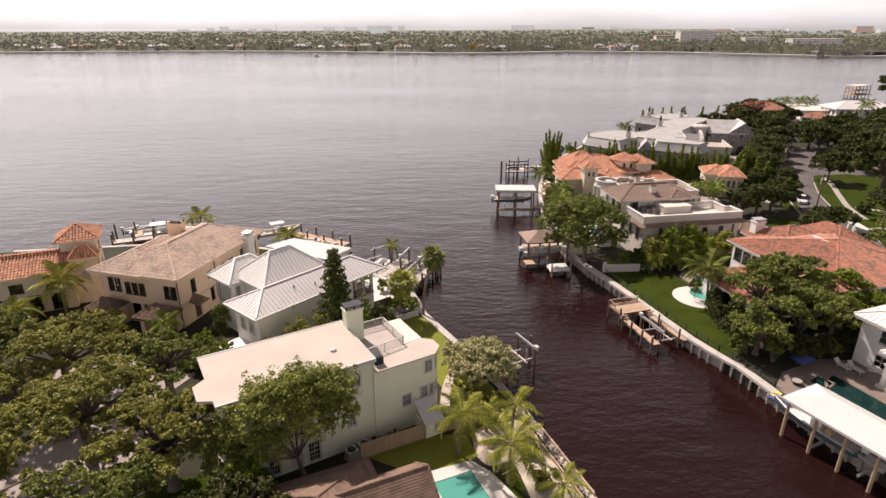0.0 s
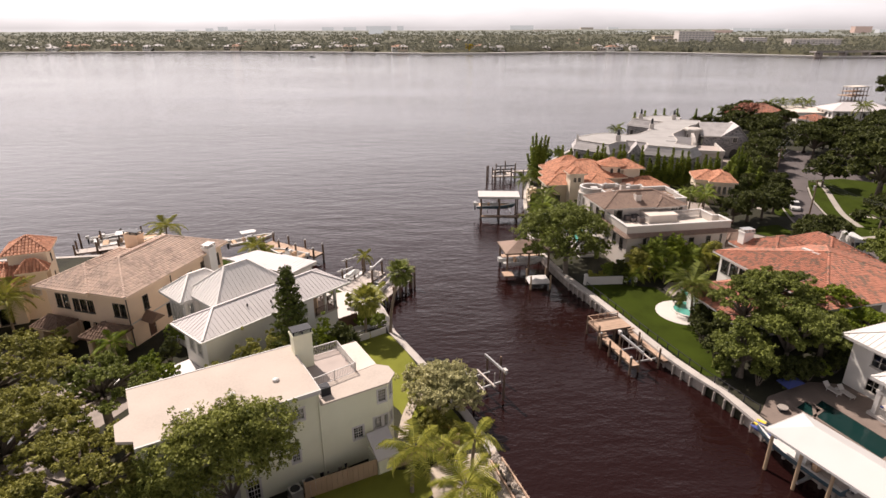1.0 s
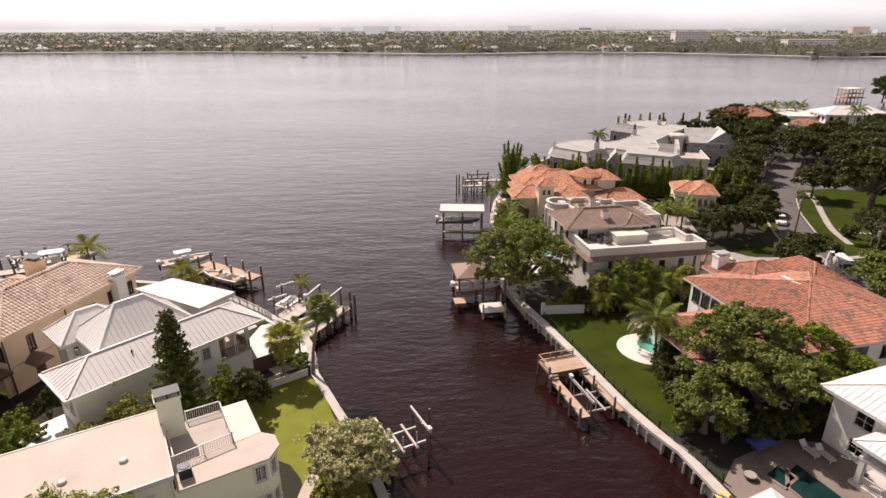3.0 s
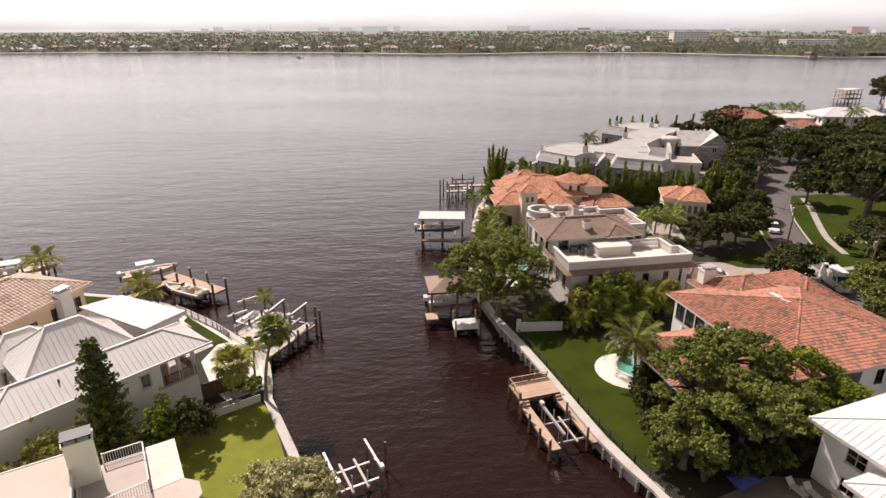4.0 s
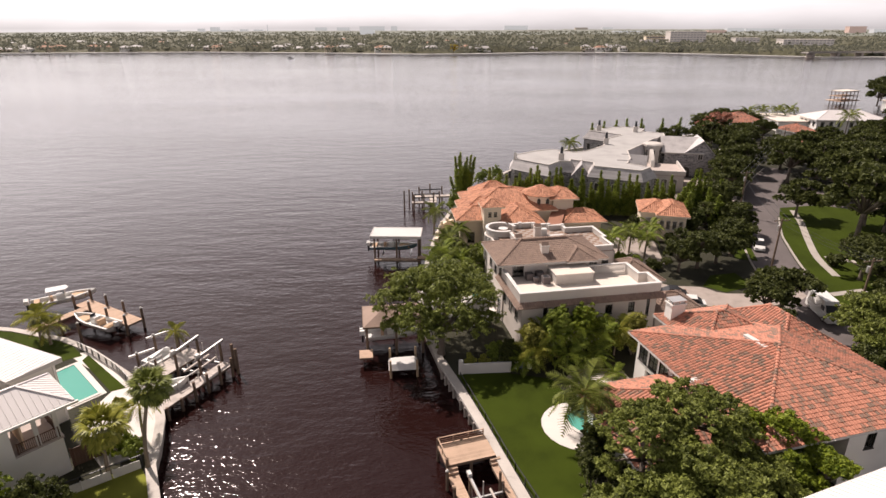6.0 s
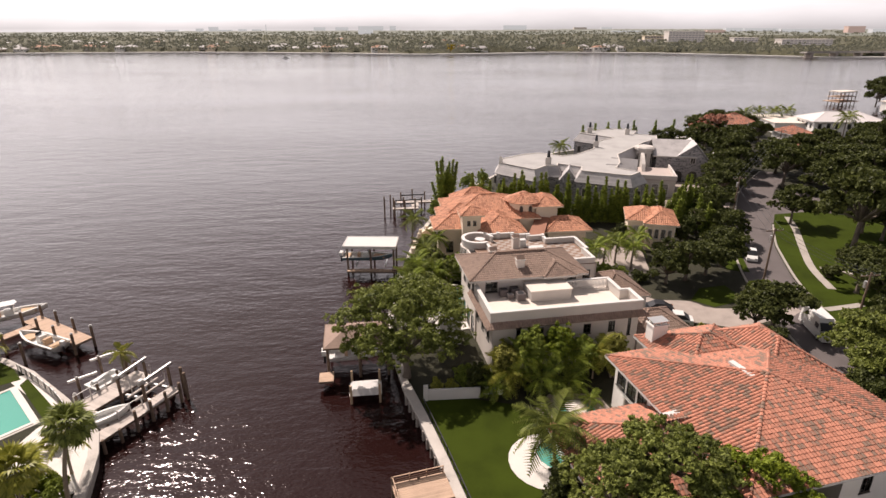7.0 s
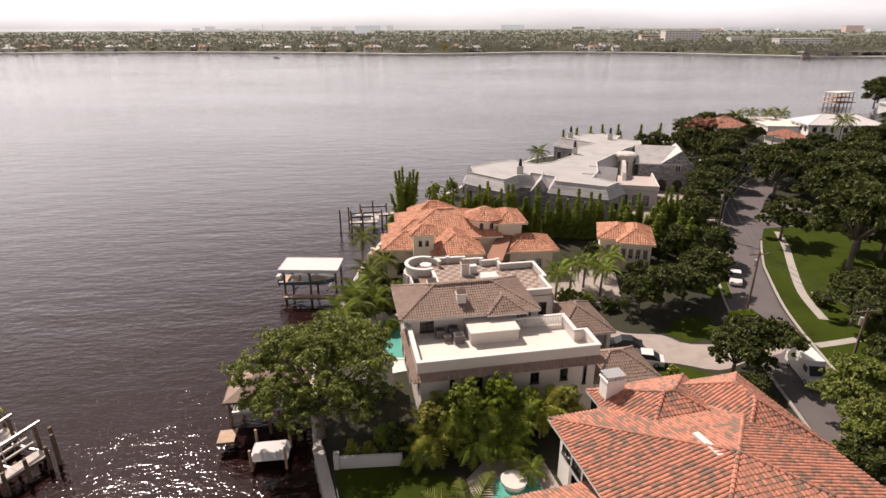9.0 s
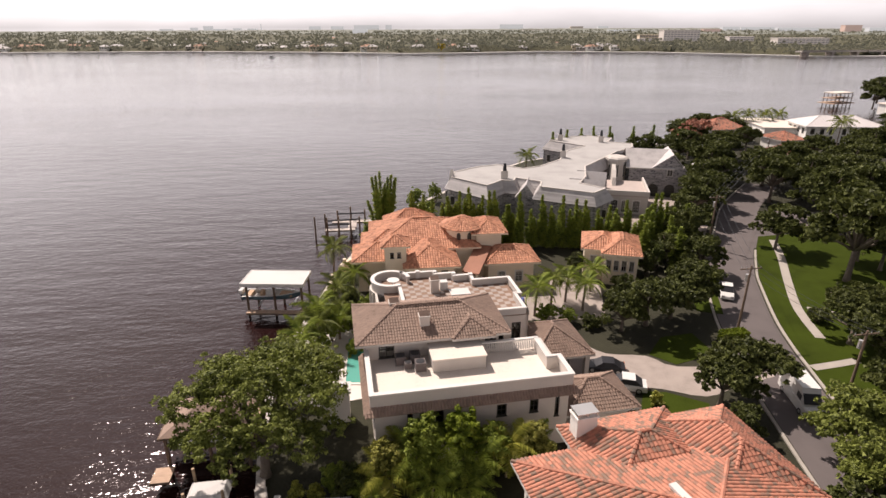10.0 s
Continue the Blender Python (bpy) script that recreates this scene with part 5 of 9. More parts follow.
box_walls(wh, 3.5, 10.9, 9.4, 14.7, 0, E1 - 0.3, WHITE_WALL, left=win_row([0.6, 1.4, 2.2, 3.0], 3.4, 0.7, 2.9), near=win_row([0.8], 3.4, 0.7, 2.9), far=win_row([2, 4], 3, 1.2, 1.8))
metal_hip(wh, (2.8, 10.2, 10.2, 15.4), E1 - 0.05, 10.6 - GZ, METAL_WHITE)
BW = 8.3 - GZ
back = [(16.3, 8.1), (21.0, 8.4), (18.1, 18.2), (13.8, 19.2)]
inner = [(16.6, 8.6), (20.4, 8.9), (17.7, 17.7), (14.4, 18.5)]
wall(wh, inner[1], inner[2], 0, BW - 0.2, WHITE_WALL, win_row([2.2, 5.0, 7.4], 2.2, 1.8, 2.4))
wall(wh, inner[2], inner[3], 0, BW - 0.2, WHITE_WALL, win_row([1.8], 2.2, 1.6, 2.2))
wall(wh, inner[3], inner[0], 0, BW - 0.2, WHITE_WALL, win_row([4.0], 3.6, 1.2, 1.4))
wall(wh, inner[0], inner[1], 0, BW - 0.2, WHITE_WALL, [])
back_roof = part("roof", Form().prism(back, BW - 0.22, BW), WHITE, wh, "low grey metal roof with white edges")
panels([(*back[3], BW), (*back[0], BW), (*back[1], BW + 0.25), (*back[2], BW + 0.25)], METAL_GREY, back_roof, 0.5)
part("roof_wedge", Form().add([(*back[3], BW), (*back[0], BW), (*back[1], BW), (*back[2], BW), (*back[1], BW + 0.25), (*back[2], BW + 0.25)], [(2, 3, 5, 4), (0, 3, 2, 1), (1, 2, 4), (3, 0, 5), (0, 1, 4, 5)]), WHITE, back_roof)
part("garage_wing", Form().box(-3.2, 2.2, 0, 0.69, 5.2, 2.4), WHITE_WALL, wh)
part("garage_roof", Form().box(-3.4, 2.0, 2.4, 0.66, 5.4, 2.58), METAL_GREY, wh)

# beige house with a brown tile roof
br = thing("house", -33.2, 64.9, GZ, -15.5, "beige stucco house with arched windows and a brown tile hip roof", "house")
E2 = 8.6 - GZ
box_walls(br, -12.7, 0.7, -0.7, 19.0, 0, E2 - 0.2, BEIGE_WALL,
          near=[(10.3, 4.0, 0.9, 1.8, "arch window"), (11.3, 4.0, 0.9, 1.8, "arch window"), (4.3, 4.0, 0.95, 1.7, "arch window"), (5.4, 4.0, 0.95, 1.7, "arch window"), (6.5, 4.0, 0.95, 1.7, "arch window"), (1.7, 4.2, 0.9, 1.9, "arch window"), (2.8, 4.2, 0.9, 1.9, "arch window"), (5.0, 0.1, 1.5, 2.6, "arch open"), (7.0, 0.1, 1.5, 2.6, "arch open")],
          right=[(2.9, 3.9, 0.9, 1.9, "window"), (6.3, 4.6, 0.8, 0.9, "window"), (9.3, 4.7, 0.8, 0.8, "window"), (11.2, 4.7, 0.9, 0.8, "window"), (14.0, 4.1, 0.9, 1.8, "arch window"), (17.2, 4.1, 0.9, 1.8, "arch window"), (3.2, 0.1, 1.2, 2.6, "dark door"), (6.4, 1.2, 0.8, 2.0, "arch window"), (7.7, 1.2, 0.8, 2.0, "arch window"), (9.0, 1.2, 0.8, 2.0, "arch window")],
          left=win_row([4, 8, 12, 16], 3.6, 1.0, 1.8, "arch window"), far=win_row([2, 4.5, 7], 3.6, 1.2, 1.8, "arch window"), frame=FRAME)
tiled_hip(br, (-11.4, 0, 0, 19.8), E2, 11.0 - GZ, BROWN_TILE, 0.4, 0.5, edge=BEIGE_WALL)
tiled_hip(br, (-13.4, -0.3, -5.2, 13.4), E2 + 0.02, 10.4 - GZ, BROWN_TILE, 0.4, 0.5, edge=BEIGE_WALL)
part("string_course", Form().box(-0.69, 0.72, 3.05, -0.62, 18.9, 3.2), TRIM, br)
box_walls(br, -12.4, -1.9, -9.0, 0.65, 0, 2.7, BEIGE_WALL, near=[(1.7, 0, 1.8, 2.3, "arch open")])
tiled_hip(br, (-12.8, -2.4, -8.6, 0.62), 2.7, 3.8, SHINGLE, 0.4, 0.5, edge=BEIGE_WALL, label="small brown-tiled porch roof")
part("downpipe", Form().tube([(-0.62, 0.62, 0, 0.07), (-0.62, 0.62, E2 - 0.2, 0.07)], 7), FRAME, br)
part("downpipe", Form().tube([(-0.62, 8.2, 0, 0.07), (-0.62, 8.2, E2 - 0.2, 0.07)], 7), FRAME, br)
chimney(br, -0.62, 14.9, 1.1, 1.5, 0, 9.2 - GZ, WHITE_WALL, STEEL)
chimney(br, -12.4, 13.6, 2.3, 1.2, 0, 10.6 - GZ, BEIGE_WALL, DARK)
box_walls(br, -4.2, -2.6, -0.9, 0.65, 0, 2.9, BEIGE_WALL, near=[(1.6, 0, 2.0, 2.4, "arch open")], right=[(1.6, 0, 1.8, 2.4, "arch open")])
tiled_hip(br, (-4.7, -3.1, -0.4, 0.62), 2.9, 4.1, SHINGLE, 0.4, 0.5, edge=BROWN_WOOD, label="dark porch roof")
pr = part("door_hood", Form().add([(-0.68, 2.2, 3.0), (-0.68, 4.6, 3.0), (0.9, 4.6, 2.7), (0.9, 2.2, 2.7), (-0.68, 3.4, 3.9), (0.9, 3.4, 3.5)], [(0, 1, 2, 3), (0, 3, 5, 4), (1, 4, 5, 2), (0, 4, 1), (3, 2, 5)]), SHINGLE, br)

# orange-roofed house with a small tower at the bay
orh = thing("house", -57.4, 68.6, GZ, 24, "cream stucco house with orange clay tile roof and a small tower", "house")
E3 = 7.0 - GZ
box_walls(orh, -14, 0.6, 7.2, 7.6, 0, E3 - 0.2, CREAM_WALL, near=[(14.6, 3.2, 1.6, 1.3, "window"), (18.6, 3.2, 1.3, 1.1, "window"), (12.2, 0.3, 1.8, 2.2, "arch window"), (16.4, 0.3, 1.4, 2.3, "arch window"), (19, 0.2, 1.6, 2.3, "arch window"), (8, 3.2, 1.5, 1.3, "window")], right=[(2.4, 3.6, 0.9, 1.0, "window")], frame=FRAME)
tiled_hip(orh, (-14.4, 0, 7.8, 8.2), E3, 8.9 - GZ, CLAY_ORANGE, 0.4, 0.5, edge=CREAM_WALL, ends=False)
box_walls(orh, 6.0, 3.6, 10.4, 8.0, 0, 10.3 - GZ, CREAM_WALL, right=[(2.2, 6.6, 0.7, 1.2, "arch window"), (2.2, 4.0, 0.6, 1.0, "arch window")], near=[(2.2, 6.8, 0.7, 1.1, "arch window")], frame=FRAME)
tiled_hip(orh, (5.4, 3.0, 11.0, 8.6), 10.3 - GZ, 12.0 - GZ, CLAY_ORANGE, 0.4, 0.5, edge=CREAM_WALL)
tiled_hip(orh, (7.0, 1.2, 10.6, 3.5), 8.3 - GZ, 9.6 - GZ, CLAY_ORANGE, 0.4, 0.5, edge=CREAM_WALL)
wall(orh, (7.22, 1.5), (10.3, 1.5), 0, 8.2 - GZ, CREAM_WALL, [(1.5, 3.4, 1.0, 1.4, "window")])

# brown shingle house by the near pool
sh = thing("house", -7.0, 36.4, GZ, 25, "low house with brown asphalt shingle hip roofs beside the pool", "house")
box_walls(sh, -8.4, -8.4, 0.9, 1.0, 0, 2.6, CREAM_WALL, near=win_row([2, 5], 0.8, 1.2, 1.2), right=win_row([6], 0.3, 1.8, 2.0))


def shingled(house, box, ze, zr, ends=True):
    faces, _ = hip(*box, ze, zr, ends=ends)
    r = shell(faces, None, ze, 0.2, SHINGLE, BROWN_WOOD, house)
    f = Form()
    for face in faces:
        o, u, w, n, poly = plane_of(face)
        top = max(p[1] for p in poly)
        flip = [(y, x) for x, y in poly][::-1]
        k = int(top / 0.22)
        for i in range(k):
            band = cut(flip, i * 0.22, min(top - 0.01, (i + 1) * 0.22))
            if len(band) < 3:
                continue
            lo, hi = min(p[1] for p in band), max(p[1] for p in band)
            x = lo - random.uniform(0, 0.9)
            while x < hi:
                q = cut([(b, a) for a, b in band][::-1], x, x + 0.9)
                x += 0.9
                if len(q) < 3:
                    continue
                v = [o + u * a + w * b + n * (0.03 - 0.02 * (b - i * 0.22) / 0.22) for a, b in q]
                f.add(v, [tuple(range(len(v)))])
    part("shingles", f, SHINGLE, r, kind="stuff")
    caps(hips_of(faces), SHINGLE, r, 0.1)


shingled(sh, (-9.2, -9.2, 1.6, 1.8), 2.7, 5.4)
shingled(sh, (-2.5, -6.0, 4.9, -0.6), 2.75, 4.7, ends=False)
box_walls(sh, -2.3, -5.5, 4.5, -1.1, 0, 2.6, CREAM_WALL, right=win_row([2.2], 0.2, 2.0, 2.1))

# white villa by the boat canopy
r1 = thing("house", 48.2, 58.2, GZ, 20.5, "white two-storey villa with white standing-seam roof and columned porch", "house")
E4 = 7.4 - GZ
box_walls(r1, 0, -15.5, 12, 0, 0, E4 - 0.2, WHITE_WALL, left=[(3.0, 3.5, 1.7, 1.6, "window"), (3.0, 0.6, 1.5, 1.5, "window"), (7.5, 3.4, 1.4, 1.8, "window"), (10.5, 3.4, 1.4, 1.8, "window"), (8, 0.1, 2.4, 2.3, "window"), (12, 0.1, 2.4, 2.3, "window")], far=win_row([3, 6, 9], 3.5, 1.3, 1.5), near=win_row([3, 6, 9], 3.5, 1.3, 1.5), frame=TRIM)
metal_hip(r1, (-0.9, -16.4, 12.9, 0.9), E4, 10.2 - GZ, METAL_WHITE, 0.55)
metal_hip(r1, (-3.4, -14.2, 3.2, -4.4), 5.9 - GZ, 7.3 - GZ, METAL_WHITE, 0.55)
part("balcony_floor", Form().box(-2.9, -13.6, 2.75, -0.02, -4.9, 3.05), WHITE, r1)
part("porch_floor", Form().box(-3.0, -13.8, 0.06, -0.02, -4.7, 0.4), TRIM, r1)
for y in (-13.2, -10.6, -7.9, -5.2):
    part("column", Form().box(-2.85, y - 0.22, 0.4, -2.4, y + 0.22, 2.75), WHITE, r1)
    part("column", Form().box(-2.8, y - 0.17, 3.05, -2.45, y + 0.17, 4.15), WHITE, r1)
rail(r1, [(-2.75, -13.3), (-2.75, -5.0), (-0.1, -5.0)], 3.05, 1.0, WHITE, 2.7, 0.15)
rail(r1, [(-2.75, -13.0), (-2.75, -5.2)], 0.4, 0.9, WHITE, 2.7, 0.15)

# large house with red clay tile roofs
r2 = thing("house", 44.2, 84.6, GZ, 14, "large white villa with weathered red clay tile roofs and chimney", "house")
E5 = 7.3 - GZ
box_walls(r2, 0.5, -8.0, 12.0, -1.8, 0, E5 - 0.2, WHITE_WALL, left=[(1.2, 3.0, 1.5, 1.9, "window"), (3.0, 3.0, 1.5, 1.9, "window"), (4.8, 3.0, 1.5, 1.9, "window"), (3.0, 0.1, 2.2, 2.3, "arch open")], far=win_row([3, 6, 9], 3.2, 1.1, 1.5), frame=FRAME)
tiled_hip(r2, (-0.5, -21.0, 19.2, -1.3), E5 + 0.1, 10.0 - GZ, CLAY, 0.34, 0.42, (4.0, -6.0, 8.0), 300)
box_walls(r2, 8.6, -20.4, 18.4, -0.8, 0, E5 - 0.2, WHITE_WALL, near=[(2.4, 3.4, 1.0, 1.6, "window"), (6.5, 3.4, 1.0, 1.6, "window")], right=win_row([3, 7, 11, 15], 3.2, 1.2, 1.6), far=win_row([3, 6], 3.2, 1.1, 1.5), left=win_row([2], 3.2, 1.1, 1.5), frame=FRAME)
tiled_hip(r2, (11.2, -10.2, 19.6, 0.6), E5 - 0.04, 9.7 - GZ, CLAY, 0.34, 0.42)
tiled_hip(r2, (4.6, -7.4, 14.6, 1.7), E5 - 0.06, 9.35 - GZ, CLAY, 0.34, 0.42)
box_walls(r2, 8.3, -5.0, 12.8, 1.2, 0, E5 - 0.3, WHITE_WALL)
E5L = 5.0 - GZ
box_walls(r2, -8.0, -16.0, 8.5, -6.6, 0, E5L - 0.2, WHITE_WALL, left=[(2.5, 0.2, 1.6, 2.2, "window"), (5.2, 0.2, 1.6, 2.2, "window")], near=win_row([3, 6, 10, 13], 0.5, 1.4, 1.8), frame=FRAME)
tiled_hip(r2, (-9.4, -17.8, 9.0, -6.4), E5L, 7.7 - GZ, CLAY, 0.34, 0.42)
part("skylight", Form().bar((8.0, -8.3, 9.62 - GZ), (8.2, -10.9, 9.66 - GZ), 0.55, 0.22), WHITE, r2)
part("skylight", Form().bar((-0.9, -11.5, 7.62 - GZ), (1.6, -11.3, 7.62 - GZ), 0.55, 0.22), WHITE, r2)
chimney(r2, 5.2, -0.5, 1.7, 1.2, 3, 9.3 - GZ, WHITE_WALL, STEEL)

# grey villa with a flat roof terrace, a tiled upper roof and a round belvedere
r3 = thing("house", 32.9, 88.9, GZ, 10, "greyish stucco villa with white flat roof terrace and round tower", "house")
E6 = 7.4 - GZ
P6 = 9.2 - GZ
wins = [(3.0, 3.4, 0.5, 2.2, "window"), (5.6, 4.0, 0.7, 1.2, "window"), (11.2, 3.9, 0.9, 1.2, "window"), (14.2, 3.9, 0.8, 1.3, "window"), (16.4, 3.2, 0.4, 2.2, "window"), (2.2, 0.6, 1.2, 1.7, "window"), (8.0, 0.6, 1.2, 1.7, "window"), (13.0, 0.6, 1.2, 1.7, "window")]
box_walls(r3, 0.35, 0.35, 17.8, 9.2, 0, E6, GREY_WALL, near=wins, right=win_row([3, 6], 3.2, 1.0, 1.6), left=win_row([2, 4.5, 7], 3.2, 1.1, 1.9, "arch window"), frame=FRAME)
cor = Form()
for a, b, c, d in ((-0.1, -0.1, 18.2, 0.3), (-0.1, 0.3, 0.3, 9.3), (17.85, 0.3, 18.25, 9.3)):
    cor.box(a, b, E6 - 0.12, c, d, E6 + 0.16)
part("cornice", cor, TRIM, r3)
sk = [[(-0.5, -0.5, E6 + 0.05), (18.7, -0.5, E6 + 0.05), (18.2, 0.1, E6 + 0.5), (0, 0.1, E6 + 0.5)]]
sk.append([(-0.5, 9.2, E6 + 0.05), (-0.5, -0.5, E6 + 0.05), (0, 0.1, E6 + 0.5), (0, 9.2, E6 + 0.5)])
f = Form()
for s in sk:
    f.add(s, [(0, 1, 2, 3)])
    f.add([(p[0], p[1], p[2] - 0.1) for p in s], [(3, 2, 1, 0)])
skirt = part("eave_skirt", f, GREY_TILE, r3, "narrow skirt of taupe roof tiles")
tiles(sk, GREY_TILE, skirt, 0.27, 0.34)
part("roof_terrace", Form().prism([(0.3, 0.3), (17.8, 0.3), (17.8, 9.0), (0.3, 9.0)], E6 + 0.2, E6 + 0.5), WHITE_ROOF, r3, "white flat terrace roof")
for a, b, c, d in ((0, 0.12, 18.0, 0.42), (0, 0.42, 0.3, 7.5), (17.7, 0.42, 18.0, 3.1), (16.6, 3.1, 18.0, 3.4), (16.6, 3.4, 16.9, 6.6)):
    pa = part("parapet", Form().box(a, b, E6 + 0.5, c, d, P6 - 0.13), TRIM, r3)
    part("parapet_cap", Form().box(a - 0.08, b - 0.08 if b < 0.2 else b + 0.08, P6 - 0.13, c + 0.08, d + 0.08 if d < 7 else d, P6), WHITE, pa)
bal = part("balustrade", Form().box(10.4, 6.6, P6 - 0.13, 16.98, 6.95, P6), WHITE, r3)
bl = Form()
for i in range(34):
    x = 10.6 + i * 0.185
    bl.tube([(x, 6.77, E6 + 0.5, 0.04), (x, 6.77, E6 + 0.85, 0.075), (x, 6.77, P6 - 0.12, 0.045)], 6)
part("balustrade_infill", bl, WHITE, bal, kind="stuff")
part("roof_box", Form().box(6.1, 4.4, E6 + 0.5, 11.1, 7.55, E6 + 1.75), TRIM, r3, "raised skylight box on the terrace roof")
part("roof_box_cap", Form().box(6.0, 4.3, E6 + 1.75, 11.2, 7.55, E6 + 1.88), WHITE_ROOF, r3)
for i, (x, y, s) in enumerate(((3.3, 6.5, 1.25), (4.7, 6.6, 1.3), (5.0, 5.1, 1.3), (3.9, 5.6, 0.9))):
    u = ac_unit(0, 0, 0, 0, "grey rooftop air-conditioning unit on the white terrace", s * 0.75, ASPHALT)
    u.matrix_basis = r3.matrix_basis @ pose(x, y, E6 + 0.5, 0, 0, 0)
U6 = 9.95 - GZ
BF = 8.6 - GZ                                    # floor of the chequered roof terrace
wall(r3, (0.2, 7.6), (13.2, 7.6), E6 + 0.3, U6 - 0.1, GREY_WALL, [(1.9, 0.35, 1.5, 1.75, "arch window"), (12.2, 0.25, 1.1, 1.7, "window")], frame=FRAME)
wall(r3, (13.2, 7.85), (13.2, 12.5), 3, U6 - 0.1, GREY_WALL, [(1.4, 3.1, 1.2, 1.9, "window")], frame=FRAME)
wall(r3, (0.2, 16.0), (0.2, 7.85), 0, U6 - 0.1, GREY_WALL, win_row([2, 4.5, 6.8], 5.6, 1.1, 1.9, "arch window") + win_row([2, 4.5, 6.8], 0.4, 1.5, 2.3, "arch window"), frame=FRAME)
wall(r3, (13.45, 12.5), (18.0, 12.5), 0, BF, GREY_WALL, [(1.2, 4.4, 1.2, 1.9, "window"), (3.2, 4.4, 1.0, 1.9, "window")], frame=FRAME)
wall(r3, (18.0, 12.5), (18.0, 20.6), 0, BF, GREY_WALL, win_row([2, 4.5, 7], 4.4, 1.0, 1.7) + win_row([2, 4.5, 7], 0.6, 1.1, 1.9), frame=FRAME)
wall(r3, (18.0, 20.85), (13.6, 20.85), 0, BF, GREY_WALL, win_row([2], 3.2, 1.1, 1.9), frame=FRAME)
wall(r3, (13.6, 24.2), (5.0, 24.2), 0, BF - 0.02, GREY_WALL, win_row([2, 5, 7], 3.2, 1.1, 1.9), frame=FRAME)
wall(r3, (13.6, 21.1), (13.6, 23.95), 0, BF - 0.02, GREY_WALL)
wall(r3, (2.0, 22.0), (2.0, 16.0), 0, BF - 0.02, GREY_WALL, win_row([2, 4.5], 0.4, 1.5, 2.3, "arch window"), frame=FRAME)
tiled_hip(r3, (-0.8, 6.9, 14.2, 15.6), U6, 11.7 - GZ, GREY_TILE, 0.27, 0.36, edge=TRIM)
tiled_hip(r3, (8.4, 6.6, 12.6, 11.6), U6 - 0.03, 11.0 - GZ, GREY_TILE, 0.27, 0.36, edge=TRIM)
part("belvedere_floor", Form().prism([(3.0, 14.0), (13.5, 14.0), (13.5, 12.6), (17.9, 12.6), (17.9, 20.7), (13.55, 20.7), (13.55, 24.0), (3.0, 24.0)], BF, BF + 0.15), SHINGLE, r3, "chequered taupe roof floor")
ch = Form()
for i in range(19):
    for j in range(14):
        x, y = 4.6 + i * 0.68, 14.4 + j * 0.68
        if (i + j) % 2 == 0 and x < 17.0 and y < (20.0 if x > 12.8 else 23.2):
            ch.box(x, y, BF + 0.15, x + 0.67, y + 0.67, BF + 0.162)
part("floor_tiles", ch, PAVER, r3, kind="stuff")
for a, b, c, d in ((5.4, 24.0, 9.4, 24.3), (9.4, 23.1, 9.7, 24.3), (9.7, 23.1, 11.6, 23.4), (11.6, 22.2, 11.9, 23.4), (11.9, 22.2, 13.6, 22.5), (13.6, 20.6, 13.9, 22.5), (13.9, 20.6, 18.3, 20.9), (18.0, 16.4, 18.3, 20.6), (17.4, 16.1, 18.3, 16.4), (17.4, 12.8, 17.7, 16.1), (14.2, 12.5, 17.7, 12.8), (4.7, 16.5, 5.0, 20.4)):
    pb = part("parapet", Form().box(a, b, BF + 0.15, c, d, BF + 0.82), TRIM, r3)
    part("parapet_cap", Form().box(a - 0.05, b - 0.05, BF + 0.82, c + 0.05, d + 0.05, BF + 0.93 + 0.004 * (a % 1)), WHITE, pb)
for x, y in ((5.5, 24.15), (7.5, 24.15), (9.55, 23.7), (11.75, 22.8), (13.75, 22.2)):
    part("parapet_pier", Form().box(x - 0.25, y - 0.25, BF + 0.15, x + 0.25, y + 0.25, BF + 1.08), WHITE, r3)
TX, TY = 4.0, 22.6
tw = part("round_tower", Form().tube([(TX, TY, 0, 2.3), (TX, TY, BF + 0.12, 2.3)], 28), GREY_WALL, r3)
n = 28
rg, rc = Form(), Form()
for i in range(n):
    a0, a1 = 2 * math.pi * i / n, 2 * math.pi * (i + 1) / n
    if 5.1 < a0 < 6.2:
        continue
    for form, r0, r1_, z0, z1 in ((rg, 2.0, 2.3, BF + 0.12, BF + 0.95), (rc, 1.92, 2.4, BF + 0.95, BF + 1.08)):
        form.prism([(TX + math.cos(a) * r, TY + math.sin(a) * r) for r, a in ((r0, a0), (r1_, a0), (r1_, a1), (r0, a1))], z0, z1)
part("tower_parapet", rg.welded(), TRIM, tw)
part("tower_cap", rc.welded(), WHITE, tw)
part("tower_cornice", Form().tube([(TX, TY, BF - 0.3, 2.48), (TX, TY, BF - 0.05, 2.53)], 28), TRIM, tw)
for k in range(5):
    a = radians(150 + k * 28)
    part("tower_column", Form().tube([(TX + math.cos(a) * 2.45, TY + math.sin(a) * 2.45, 3.0, 0.16), (TX + math.cos(a) * 2.45, TY + math.sin(a) * 2.45, BF - 0.3, 0.14)], 9), TRIM, tw)
rt = thing("round_table", 0, 0, 0, 0, "round white table on the tower terrace", "table")
rt.matrix_basis = r3.matrix_basis @ pose(TX + 0.3, TY - 0.2, BF + 0.12, 0, 0, 0)
part("tabletop", Form().tube([(0, 0, 0.7, 0.75), (0, 0, 0.78, 0.75)], 20), WHITE, rt)
part("pedestal", Form().tube([(0, 0, 0, 0.3), (0, 0, 0.06, 0.1), (0, 0, 0.7, 0.09)], 10), WHITE, rt)
